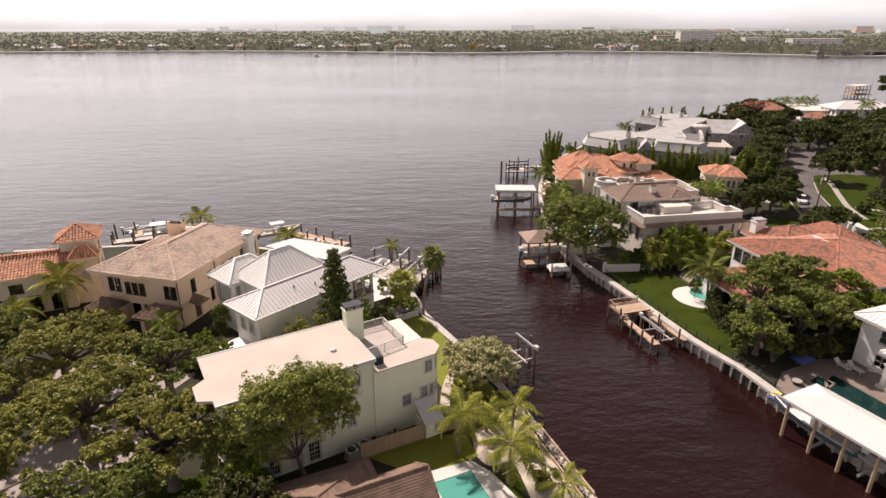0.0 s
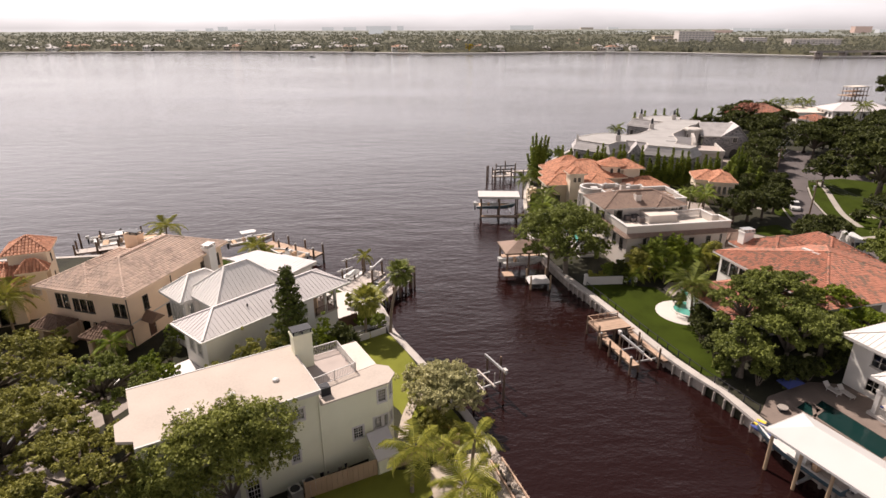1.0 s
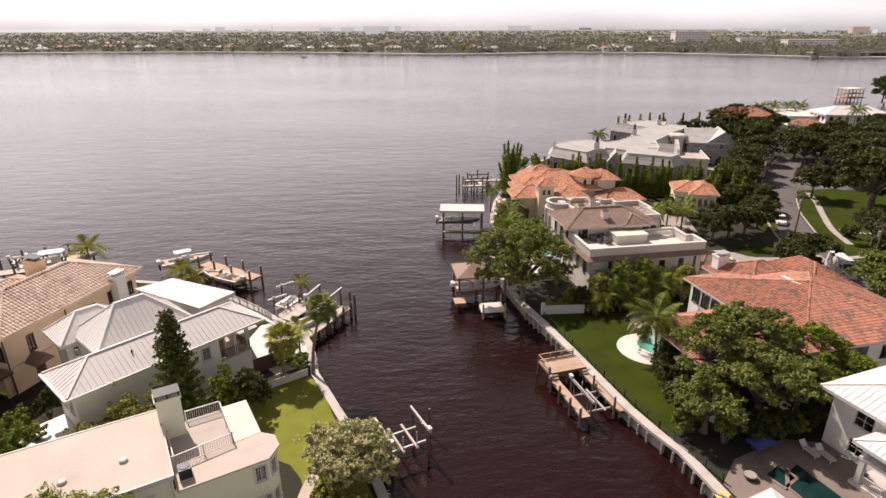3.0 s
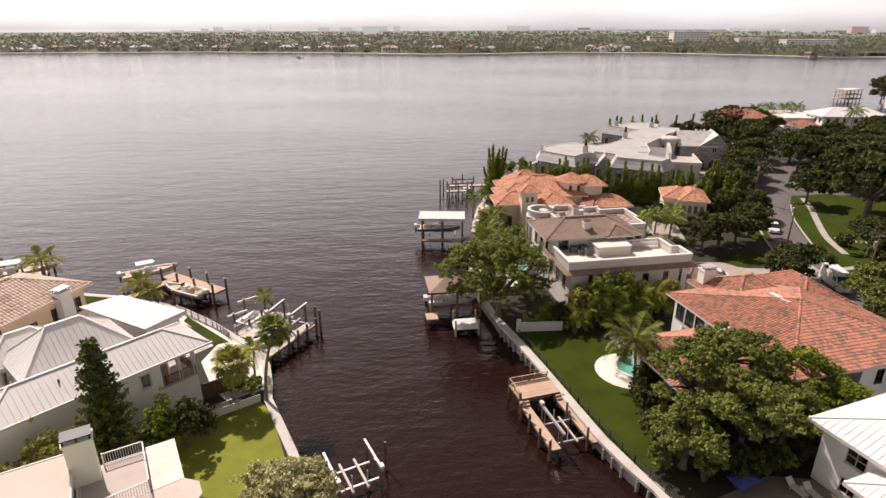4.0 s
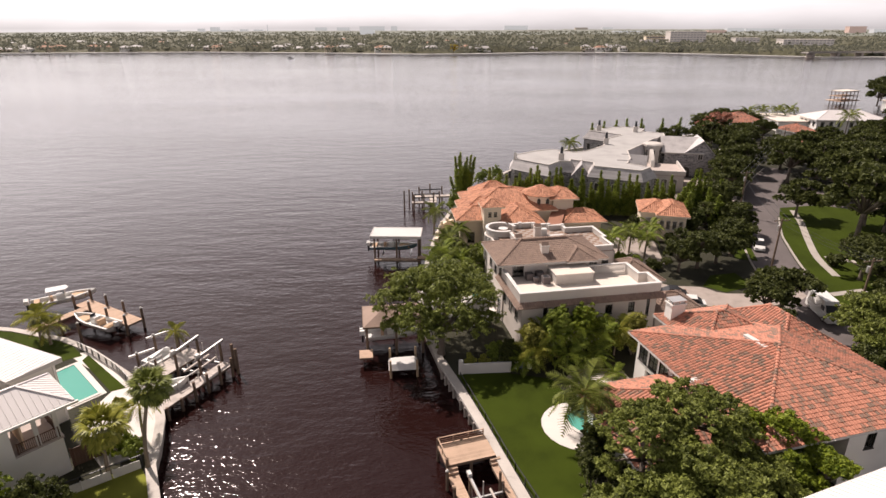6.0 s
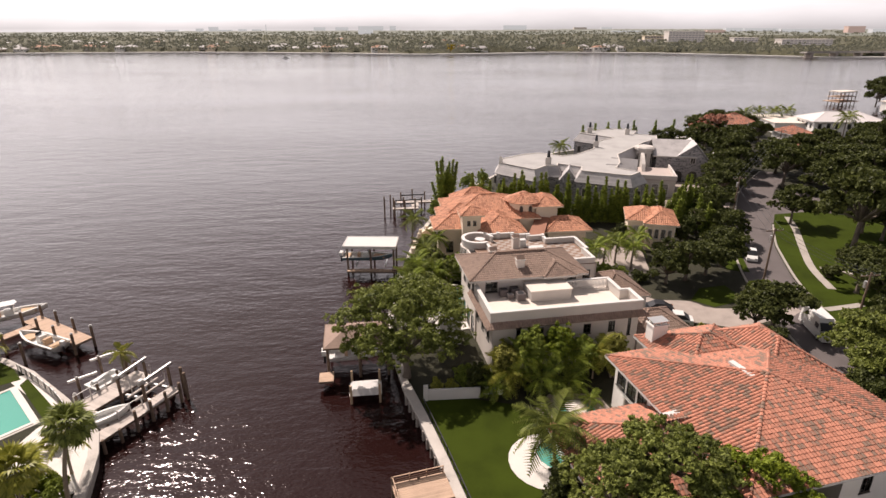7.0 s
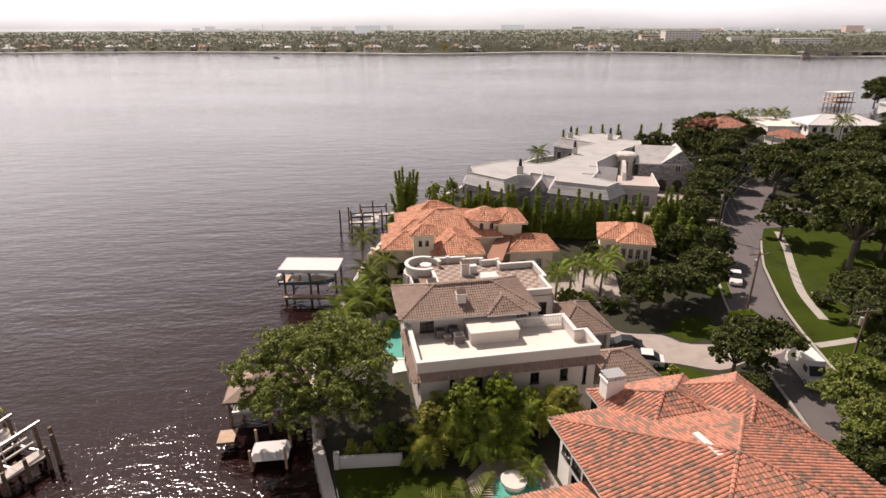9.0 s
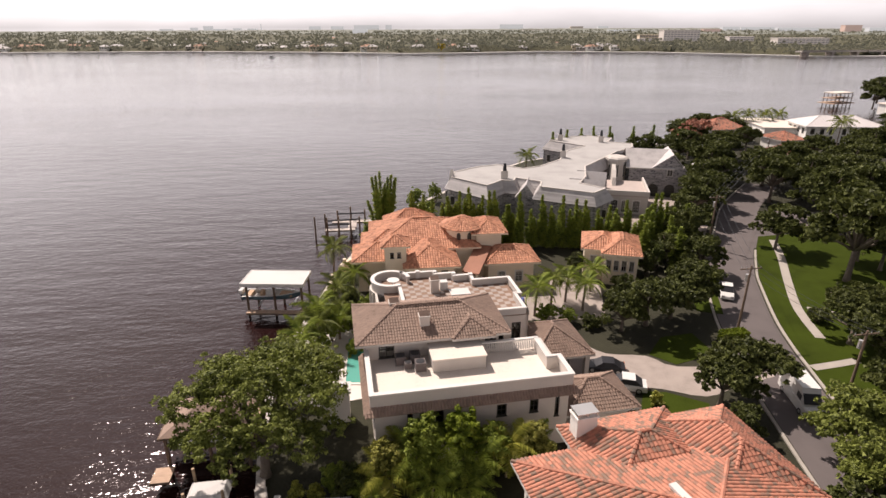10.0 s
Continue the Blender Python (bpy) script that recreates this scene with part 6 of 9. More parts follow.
for x, y, z0, z1 in ((5.5, 8.4, U6, 11.9), (2.9, 11.6, U6, 12.0), (8.4, 19.4, BF, 10.6)):
    c = part("chimney", Form().box(x, y, z0 - 0.2, x + 0.95, y + 0.85, z1 - GZ - 0.35), GREY_WALL, r3)
    part("chimney_pot", Form().prism([(x - 0.08, y - 0.08), (x + 1.03, y - 0.08), (x + 1.03, y + 0.93), (x - 0.08, y + 0.93)], z1 - GZ - 0.35, z1 - GZ - 0.2), TRIM, c)
    part("chimney_hood", Form().add([(x, y, z1 - GZ - 0.2), (x + 0.95, y, z1 - GZ - 0.2), (x + 0.95, y + 0.85, z1 - GZ - 0.2), (x, y + 0.85, z1 - GZ - 0.2), (x, y + 0.42, z1 - GZ + 0.25), (x + 0.95, y + 0.42, z1 - GZ + 0.25)], [(3, 2, 1, 0), (0, 1, 5, 4), (2, 3, 4, 5), (1, 2, 5), (3, 0, 4)]), GREY_TILE, c)
part("white_hatch", Form().box(10.6, 18.2, BF + 0.17, 12.9, 19.9, BF + 0.3), WHITE, r3)
part("roof_cabinet", Form().box(9.6, 19.9, BF + 0.15, 10.5, 20.7, BF + 1.2), WHITE, r3)
# carport and low garage roof
for x, y in ((18.2, 10.0), (24.0, 9.9), (24.0, 16.4), (18.2, 16.4)):
    part("carport_post", Form().box(x - 0.25, y - 0.25, 0, x + 0.25, y + 0.25, 3.2), TRIM, r3)
tiled_hip(r3, (17.5, 9.3, 24.6, 17.2), 3.3, 5.3, GREY_TILE, 0.27, 0.36, edge=TRIM)
box_walls(r3, 18.6, 1.2, 24.4, 5.6, 0, 2.8, GREY_WALL, right=[(2.2, 0.0, 3.0, 2.3, "garage")], far=[(2.8, 0.6, 1.2, 1.4, "window")])
tiled_hip(r3, (17.9, 0.4, 25.2, 6.4), 2.9, 4.6, GREY_TILE, 0.27, 0.36, edge=TRIM)

# orange tile villa with a round stair tower and a small square tower
r4 = thing("house", 27.0, 122.6, GZ, 6, "cream villa with orange clay tile roofs and two small towers", "house")
E7 = 7.2 - GZ
box_walls(r4, 2.8, 4.8, 17.8, 16.8, 0, E7 - 0.2, CREAM_WALL, left=win_row([3, 6, 9], 3, 1.3, 2.0, "arch window"), right=win_row([3, 6, 9], 3, 1.1, 1.7), frame=FRAME)
tiled_hip(r4, (2.0, 4.0, 18.6, 17.6), E7, 9.9 - GZ, CLAY_ORANGE, edge=CREAM_WALL)
box_walls(r4, 5.2, 13.4, 12.4, 19.2, 0, E7 - 0.1, CREAM_WALL, left=win_row([2, 4.5], 3, 1.1, 1.8, "arch window"), frame=FRAME)
tiled_hip(r4, (4.4, 12.6, 13.2, 20.0), E7 + 0.1, 9.7 - GZ, CLAY_ORANGE, edge=CREAM_WALL)
box_walls(r4, 1.6, 5.6, 8.0, 12.2, 0, E7 - 0.55, CREAM_WALL, left=win_row([1.6, 3.4, 5.2], 2.8, 1.0, 1.9, "arch window"), frame=FRAME)
tiled_hip(r4, (0.8, 4.9, 9.4, 13.0), E7 - 0.35, 8.8 - GZ, CLAY_ORANGE, edge=CREAM_WALL)
box_walls(r4, 0.4, 2.6, 8.0, 8.0, 0, E7 - 0.95, CREAM_WALL, near=[(2.0, 0.6, 1.2, 1.9, "window")], left=win_row([1.6, 3.6], 0.6, 1.2, 2.2, "arch window"), frame=FRAME)
tiled_hip(r4, (-0.4, 1.8, 8.8, 8.8), E7 - 0.75, 8.1 - GZ, CLAY_ORANGE, edge=CREAM_WALL)
box_walls(r4, 7.4, -0.8, 14.0, 5.0, 0, E7 - 0.85, CREAM_WALL, near=[(1.6, 3.0, 0.9, 1.3, "window"), (3.6, 3.0, 0.9, 1.3, "window"), (5.2, 3.0, 0.9, 1.3, "window")], frame=FRAME)
tiled_hip(r4, (6.8, -1.5, 14.8, 9.4), E7 - 0.65, 8.4 - GZ, CLAY_ORANGE, edge=CREAM_WALL)
box_walls(r4, 4.3, 0.4, 7.3, 3.2, 0, 9.3 - GZ, CREAM_WALL, near=[(1.0, 6.0, 0.5, 0.8, "arch window"), (2.0, 6.0, 0.5, 0.8, "arch window")], right=[(1.4, 6.0, 0.5, 0.8, "arch window")], frame=FRAME)
tiled_hip(r4, (3.8, -0.1, 7.8, 3.7), 9.3 - GZ, 10.4 - GZ, CLAY_ORANGE, edge=CREAM_WALL)
CX4, CY4 = 16.4, 8.3
tw4 = part("round_tower", Form().tube([(CX4, CY4, 0, 2.7), (CX4, CY4, 9.4 - GZ, 2.7)], 28), CREAM_WALL, r4, smooth=False)
cone = []
for i in range(16):
    a0, a1 = 2 * math.pi * i / 16, 2 * math.pi * (i + 1) / 16
    cone.append([(CX4 + math.cos(a0) * 3.4, CY4 + math.sin(a0) * 3.4, 9.4 - GZ), (CX4 + math.cos(a1) * 3.4, CY4 + math.sin(a1) * 3.4, 9.4 - GZ), (CX4, CY4, 10.9 - GZ)])
cf = Form()
for c in cone:
    cf.add(c, [(0, 1, 2)])
cf.add([(CX4 + math.cos(2 * math.pi * i / 16) * 3.4, CY4 + math.sin(2 * math.pi * i / 16) * 3.4, 9.4 - GZ) for i in range(16)], [tuple(range(15, -1, -1))])
cr = part("tower_roof", cf, CLAY_ORANGE, tw4)
tiles(cone, CLAY_ORANGE, cr)
caps([(c[0], c[2]) for c in cone], CLAY_ORANGE, cr, 0.12)
for a in (-110, -75, -40):
    x, y = CX4 + math.cos(radians(a)) * 2.64, CY4 + math.sin(radians(a)) * 2.64
    part("tower_window", Form().tube([(x, y, 7.3 - GZ, 0.32), (x, y, 8.6 - GZ, 0.32), (x, y, 8.9 - GZ, 0.16)], 10), FRAME, tw4)
box_walls(r4, 18.2, 5.6, 22.0, 11.4, 0, 8.8 - GZ, CREAM_WALL)
tiled_hip(r4, (17.4, 4.9, 22.8, 12.2), 8.9 - GZ, 10.1 - GZ, CLAY_ORANGE, edge=CREAM_WALL)
box_walls(r4, 19.4, 1.8, 26.2, 7.2, 0, 5.5 - GZ, CREAM_WALL, near=win_row([2, 4.6], 0.8, 1.1, 1.8, "arch window"), right=win_row([2, 4], 0.8, 1.1, 1.8))
tiled_hip(r4, (18.6, 1.0, 27.0, 8.0), 5.6 - GZ, 7.2 - GZ, CLAY_ORANGE, edge=CREAM_WALL)
porch = [(15.0, -1.0, 5.6 - GZ), (17.2, -2.3, 5.6 - GZ), (20.4, 5.0, 6.9 - GZ), (18.2, 5.9, 6.9 - GZ)]
part("porch_roof", Form().add([*porch, *[(x, y, z - 0.18) for x, y, z in porch]], [(0, 1, 2, 3), (7, 6, 5, 4), (0, 4, 5, 1), (1, 5, 6, 2), (2, 6, 7, 3), (3, 7, 4, 0)]), TERRACOTTA, r4, "smooth terracotta-brown sloping porch roof")
for x, y in ((15.4, -0.9), (17.0, -1.9)):
    part("porch_post", Form().box(x - 0.18, y - 0.18, 0, x + 0.18, y + 0.18, 5.4 - GZ), CREAM_WALL, r4)

# small orange-roofed pavilion
r5 = thing("pavilion", 62.8, 127.2, GZ, -14, "small cream guest pavilion with arched openings and orange tile roof", "pavilion")
box_walls(r5, 0.5, 0.5, 5.3, 8.4, 0, 4.8, CREAM_WALL, near=win_row([0.7, 1.8, 2.9, 4.0], 2.3, 0.75, 1.7, "arch window"), right=[(1.8, 1.9, 1.3, 2.6, "arch open"), (4.6, 1.9, 1.3, 2.6, "arch open")], left=win_row([6], 2.2, 1.0, 1.6, "arch window"), frame=TRIM)
tiled_hip(r5, (0, 0, 5.8, 9.0), 5.0, 6.5, CLAY_ORANGE, edge=CREAM_WALL)
tiled_hip(r5, (-2.9, 1.6, 3.4, 9.2), 4.98, 6.4, CLAY_ORANGE, edge=CREAM_WALL)
box_walls(r5, -2.4, 2.1, 0.45, 8.7, 0, 4.8, CREAM_WALL, near=[(1.4, 2.3, 0.9, 1.6, "arch window")])

# ---- grey stone mansion ----
r6 = thing("mansion", 40.0, 158.5, GZ, -13, "sprawling grey stone mansion with pale flat-topped slate roofs and chimneys", "mansion")


ME, MT = 5.4, 7.6


def outset(poly, k):
    """An outline in plan moved outwards by k, with blunt corners."""
    out = []
    n = len(poly)
    for i in range(n):
        p, a, b = Vector(poly[i]), Vector(poly[i - 1]), Vector(poly[(i + 1) % n])
        u, v = (p - a).normalized(), (b - p).normalized()
        m = Vector((u.y + v.y, -u.x - v.x))
        m = m.normalized() if m.length > 0.05 else Vector((u.y, -u.x))
        c = max(0.55, m.dot(Vector((u.y, -u.x))))
        out.append(tuple(p + m * (k / c)))
    return out


# one long rambling plan: bay wing, court front, spine and far wing
DECK_PLAN = [(0.5, 5.0), (8.5, 0.0), (10.8, 4.6), (13.2, 4.6), (13.2, 7.2), (18.6, 5.0), (18.6, 1.2), (28.5, -1.2), (30.8, 2.5), (26.0, 5.5), (27.2, 11.3), (27.2, 20.5), (32.2, 31.9), (35.0, 38.5), (39.2, 45.0),
             (39.6, 50.0), (33.4, 51.5), (34.8, 57.0), (28.5, 60.0), (22.3, 56.0), (18.2, 50.0), (27.5, 44.3), (23.2, 37.4), (21.6, 26.4), (17.5, 18.5), (14.1, 15.6), (8.2, 18.2), (4.6, 15.5), (0.2, 9.5)]
eave = outset(DECK_PLAN, 1.35)
base = outset(DECK_PLAN, 0.95)
part("wall", Form().prism(base, 0, ME - 0.1), STONE_WALL, r6)
roof6 = Form()
slating = Form()
curb = Form()
for i in range(len(DECK_PLAN)):
    j = (i + 1) % len(DECK_PLAN)
    A, B = Vector((*eave[i], ME)), Vector((*eave[j], ME))
    C, D = Vector((*DECK_PLAN[j], MT)), Vector((*DECK_PLAN[i], MT))
    roof6.add([A, B, C, D], [(0, 1, 2, 3)])
    up = (B - A).cross(D - A).normalized()
    for k in range(5):
        s0, s1 = k / 5, (k + 1) / 5
        slating.add([A.lerp(D, s0) + up * 0.07, B.lerp(C, s0) + up * 0.07, B.lerp(C, s1) + up * 0.02, A.lerp(D, s1) + up * 0.02], [(0, 1, 2, 3)])
    curb.bar(D + Vector((0, 0, 0.08)), C + Vector((0, 0, 0.08)), 0.28, 0.2)
    edge = B - A
    L_ = edge.length
    wn = edge.normalized()
    on = Vector((wn.y, -wn.x, 0))
    W0 = Vector((*base[i], 0))
    WL = (Vector((*base[j], 0)) - W0).length
    for q in range(int(WL / 3.4)):
        c = W0 + wn * (WL * (q + 0.5) / int(WL / 3.4)) + on * 0.05
        w_ = part("window", Form().bar(c + Vector((0, 0, 2.2)), c + Vector((0, 0, 4.2)), 1.3, 0.16), TRIM, r6)
        part("pane", Form().bar(c + on * 0.07 + Vector((0, 0, 2.35)), c + on * 0.07 + Vector((0, 0, 4.05)), 0.95, 0.16), FRAME, w_)
roof6.add([(*e, ME - 0.02) for e in eave[::-1]], [tuple(range(len(eave)))])
main_roof = part("roof", roof6, SLATE, r6, "pale grey slate mansard roof")
part("slating", slating, SLATE, main_roof, kind="stuff")
part("flat_top", Form().prism(DECK_PLAN, MT - 0.3, MT + 0.06), MEMBRANE, main_roof, "whitish flat roof membrane")
part("roof_curb", curb, TRIM, main_roof, kind="stuff")
# cross gables that break the court side of the long roof
for x0, y0, x1, y1, w_ in ((24.0, 8.5, 30.4, 8.0, 2.4), (25.5, 16.0, 31.6, 15.0, 2.2), (15.9, 8.4, 15.9, 1.6, 2.1)):
    a, b = Vector((x0, y0, 0)), Vector((x1, y1, 0))
    dd = (b - a).normalized()
    sd = Vector((-dd.y, dd.x, 0)) * w_
    hi, lo = Vector((0, 0, MT + 0.25)), Vector((0, 0, ME - 0.3))
    part("cross_gable", Form().add([a - sd + lo, a + sd + lo, a + hi, b - sd + lo, b + sd + lo, b + hi], [(0, 1, 2), (5, 4, 3), (1, 4, 5, 2), (0, 2, 5, 3), (0, 3, 4, 1)]), SLATE, r6, "steep slate cross gable")
    g0 = b + dd * 0.02
    part("gable_face", Form().add([g0 - sd * 0.95, g0 + sd * 0.95, g0 + sd * 0.95 + lo, g0 + Vector((0, 0, MT + 0.12)), g0 - sd * 0.95 + lo, g0 - sd * 0.95 - dd, g0 + sd * 0.95 - dd, g0 + sd * 0.95 + lo - dd, g0 + Vector((0, 0, MT + 0.12)) - dd, g0 - sd * 0.95 + lo - dd],
                                  [(0, 1, 2, 3, 4), (9, 8, 7, 6, 5), (0, 5, 6, 1), (1, 6, 7, 2), (2, 7, 8, 3), (3, 8, 9, 4), (4, 9, 5, 0)]), STONE_WALL, r6)
for x, y in ((10.5, 5.6), (21.6, 28.5), (20.4, 50.5), (31.0, 50.2)):
    c = part("chimney", Form().box(x, y, 5, x + 1.3, y + 1.0, 9.3), TRIM, r6)
    part("chimney_pot", Form().tube([(x + 0.65, y + 0.5, 9.3, 0.42), (x + 0.65, y + 0.5, 10.8, 0.26)], 10), DARK, c)
for x, y in ((0.3, 6.0), (19.0, 54)):
    part("shaped_gable", Form().add([(x - 0.3, y - 2.6, 4.6), (x - 0.3, y + 2.6, 4.6), (x - 0.3, y + 0.7, 8.0), (x - 0.3, y, 9.0), (x - 0.3, y - 0.7, 8.0), (x + 0.3, y - 2.6, 4.6), (x + 0.3, y + 2.6, 4.6), (x + 0.3, y + 0.7, 8.0), (x + 0.3, y, 9.0), (x + 0.3, y - 0.7, 8.0)], [(4, 3, 2, 1, 0), (5, 6, 7, 8, 9), (0, 1, 6, 5), (1, 2, 7, 6), (2, 3, 8, 7), (3, 4, 9, 8), (4, 0, 5, 9)]), TRIM, r6)
# bay turret, terrace block and garage wing
tt = part("bay_turret", Form().tube([(34.6, 30.6, 0, 2.2), (34.6, 30.6, 7.4, 2.2)], 8), TRIM, r6)
part("turret_cap", Form().tube([(34.6, 30.6, 7.4, 2.6), (34.6, 30.6, 7.9, 2.6), (34.6, 30.6, 8.2, 2.1)], 8), TRIM, tt)
for a in (-135, -90, -45, 0):
    part("turret_window", Form().bar((34.6 + 2.02 * math.cos(radians(a)), 30.6 + 2.02 * math.sin(radians(a)), 3.8), (34.6 + 2.02 * math.cos(radians(a)), 30.6 + 2.02 * math.sin(radians(a)), 6.5), 0.7, 0.3), FRAME, tt)
box_walls(r6, 31.2, 11.8, 40.0, 24.0, 0, 3.8, TRIM, near=win_row([2.2, 4.4, 6.6], 0.4, 1.5, 2.6, "arch window"), right=win_row([2.5, 5, 7.5], 0.4, 1.6, 2.6, "arch window"))
part("terrace_floor", Form().box(31.1, 11.6, 3.8, 40.2, 24.2, 4.05), TERRACE, r6)
tp = Form()
for a, b, c, d in ((31.1, 11.6, 40.2, 11.95), (39.85, 11.95, 40.2, 24.2), (31.1, 11.95, 31.4, 24.2)):
    tp.box(a, b, 4.05, c, d, 5.0)
part("parapet", tp.welded(), TRIM, r6)
part("stone_arch", Form().add([(33.2, 19.0, 4.0), (33.2, 25.5, 4.0), (33.2, 25.5, 7.4), (33.2, 22.5, 6.8), (33.2, 20.2, 5.6), (34.0, 19.0, 4.0), (34.0, 25.5, 4.0), (34.0, 25.5, 7.4), (34.0, 22.5, 6.8), (34.0, 20.2, 5.6)], [(4, 3, 2, 1, 0), (5, 6, 7, 8, 9), (0, 1, 6, 5), (1, 2, 7, 6), (2, 3, 8, 7), (3, 4, 9, 8), (4, 0, 5, 9)]), TRIM, r6)
wall(r6, (37.4, 28.3), (51.6, 28.3), 0, 4.2, STONE_WALL, [(2.0, 0, 2.3, 2.6, "arch garage"), (5.6, 0, 2.3, 2.6, "arch garage"), (9.2, 0, 2.3, 2.6, "arch garage")], frame=TRIM)
wall(r6, (37.4, 28.3), (45.2, 28.3), 4.2, 6.4, STONE_WALL, [(6.6, 0.2, 1.2, 1.5, "window")], frame=TRIM)
wall(r6, (51.6, 28.55), (51.6, 42), 0, 4.2, STONE_WALL, win_row([4, 8], 1.6, 1.2, 1.6), frame=TRIM)
part("gable_wall", Form().add([(42.6, 28.26, 4.2), (51.7, 28.26, 3.4), (46.6, 28.26, 9.1), (42.6, 28.6, 4.2), (51.7, 28.6, 3.4), (46.6, 28.6, 9.1), (42.6, 28.26, 6.6), (42.6, 28.6, 6.6)], [(0, 1, 2, 6), (7, 5, 4, 3), (0, 3, 4, 1), (1, 4, 5, 2), (2, 5, 7, 6), (6, 7, 3, 0)]), STONE_WALL, r6)
gw_ = part("gable_window", Form().box(45.6, 28.16, 4.5, 46.9, 28.25, 6.1), TRIM, r6)
part("pane", Form().box(45.75, 28.13, 4.65, 46.2, 28.155, 5.95), FRAME, gw_)
part("pane", Form().box(46.3, 28.13, 4.65, 46.75, 28.155, 5.95), FRAME, gw_)
shell([[(36.6, 27.9, 6.3), (47.0, 27.9, 6.3), (47.0, 34.6, 9.5), (36.6, 34.6, 9.5)], [(47.0, 41.5, 6.3), (36.6, 41.5, 6.3), (36.6, 34.6, 9.5), (47.0, 34.6, 9.5)]], None, 6.3, 0.25, SLATE, TRIM, r6)
part("gable_roof", Form().add([(42.3, 27.95, 6.4), (46.6, 27.95, 9.6), (52.2, 27.95, 3.2), (42.3, 38, 6.4), (46.6, 38, 9.6), (52.2, 38, 3.2), (42.3, 27.95, 6.2), (46.6, 27.95, 9.35), (52.2, 27.95, 3.0), (42.3, 38, 6.2), (46.6, 38, 9.35), (52.2, 38, 3.0)], [(0, 1, 4, 3), (1, 2, 5, 4), (6, 9, 10, 7), (7, 10, 11, 8), (0, 6, 7, 1), (1, 7, 8, 2)]), SLATE, r6)
part("gable_end", Form().box(55.0, 32.4, 0, 55.9, 36.6, 7.0), TRIM, r6)
box_walls(r6, 51.65, 31.4, 54.95, 39, 0, 3.6, STONE_WALL)
shell(hip(50.6, 30.8, 55.0, 39.6, 3.7, 6.0)[0], None, 3.7, 0.25, SLATE, TRIM, r6)

# ---- houses beyond the mansion ----
fw = thing("house", 161.0, 239.0, GZ, -6, "large white two-storey house with a pale grey metal hip roof", "house")
box_walls(fw, 0.8, 0.8, 25, 14, 0, 5.2, WHITE_WALL, near=win_row([2, 5, 8, 12, 15, 18], 2.9, 1.3, 1.6) + win_row([2, 5, 8, 12, 15, 18], 0.4, 1.3, 1.8), left=win_row([2, 5, 8, 11], 2.9, 1.3, 1.6), frame=FRAME)
metal_hip(fw, (0, 0, 25.8, 14.8), 5.4, 8.2, METAL_GREY, 1.2)
fl = thing("house", 152.0, 247.0, GZ, -6, "low white flat-roofed house between trees", "house")
box_walls(fl, 0, 0, 15, 22, 0, 3.6, WHITE_WALL, near=win_row([4, 8, 12], 0.8, 1.4, 1.4))
part("roof", Form().box(-0.4, -0.4, 3.6, 15.4, 22.4, 3.9), WHITE_ROOF, fl)
for x, y, a, w_, d_, e, r_, lab in ((124.5, 229, 8, 13, 11, 6.0, 8.8, "house with a red clay tile roof half hidden by trees"), (143.5, 222.0, 10, 9, 10, 3.8, 5.8, "low house with a red clay tile roof beside white walls"), (132.5, 203.0, 8, 8, 8, 3.6, 5.6, "small outbuilding with a red clay tile roof")):
    h = thing("house", x, y, GZ, a, lab, "house")
    box_walls(h, 0.6, 0.6, w_ - 0.6, d_ - 0.6, 0, e - 0.1, WHITE_WALL, near=win_row([2.5, w_ - 3.5], e - 2.4, 1.1, 1.3))
    tiled_hip(h, (0, 0, w_, d_), e, r_, CLAY, 0.5, 0.6)
wb = thing("house", 236.0, 296.0, GZ, 10, "long white flat-roofed waterfront house", "house")
box_walls(wb, 0, 0, 30, 10, 0, 4.5, WHITE_WALL, near=win_row([4, 9, 14, 19, 24], 0.8, 2.0, 2.2))
part("roof", Form().box(-0.5, -0.5, 4.5, 30.5, 10.5, 4.9), WHITE_ROOF, wb)
bh = thing("boathouse", 238.0, 340.0, 0, 20, "white boathouse roof on dark pilings at the far point", "boathouse")
part("roof", Form().box(0, 0, 6.4, 12, 7, 6.9), WHITE_ROOF, bh)
part("deck", Form().box(-2, -1, 1.6, 13, 8, 1.9), DECK, bh)
part("upper_deck", Form().box(-1, 0, 4.0, 12.5, 7.4, 4.2), DECK, bh)
for i in range(5):
    for y in (0.3, 6.7):
        piling(bh, 0.3 + i * 2.85, y, 6.4, 0.2)

# ---- the far shore ----
SHORE = [(-4200, 1300), (-1500, 1010), (-717, 985), (-376, 1035), (-172, 1000), (0, 945), (106, 975), (207, 1020), (372, 985), (480, 900), (545, 850), (640, 850), (800, 930), (1400, 1100), (4200, 1700)]


def shore_y(x):
    for (a, b), (c, d) in zip(SHORE[:-1], SHORE[1:]):
        if a <= x <= c:
            return b + (d - b) * (x - a) / (c - a)
    return 1500.0


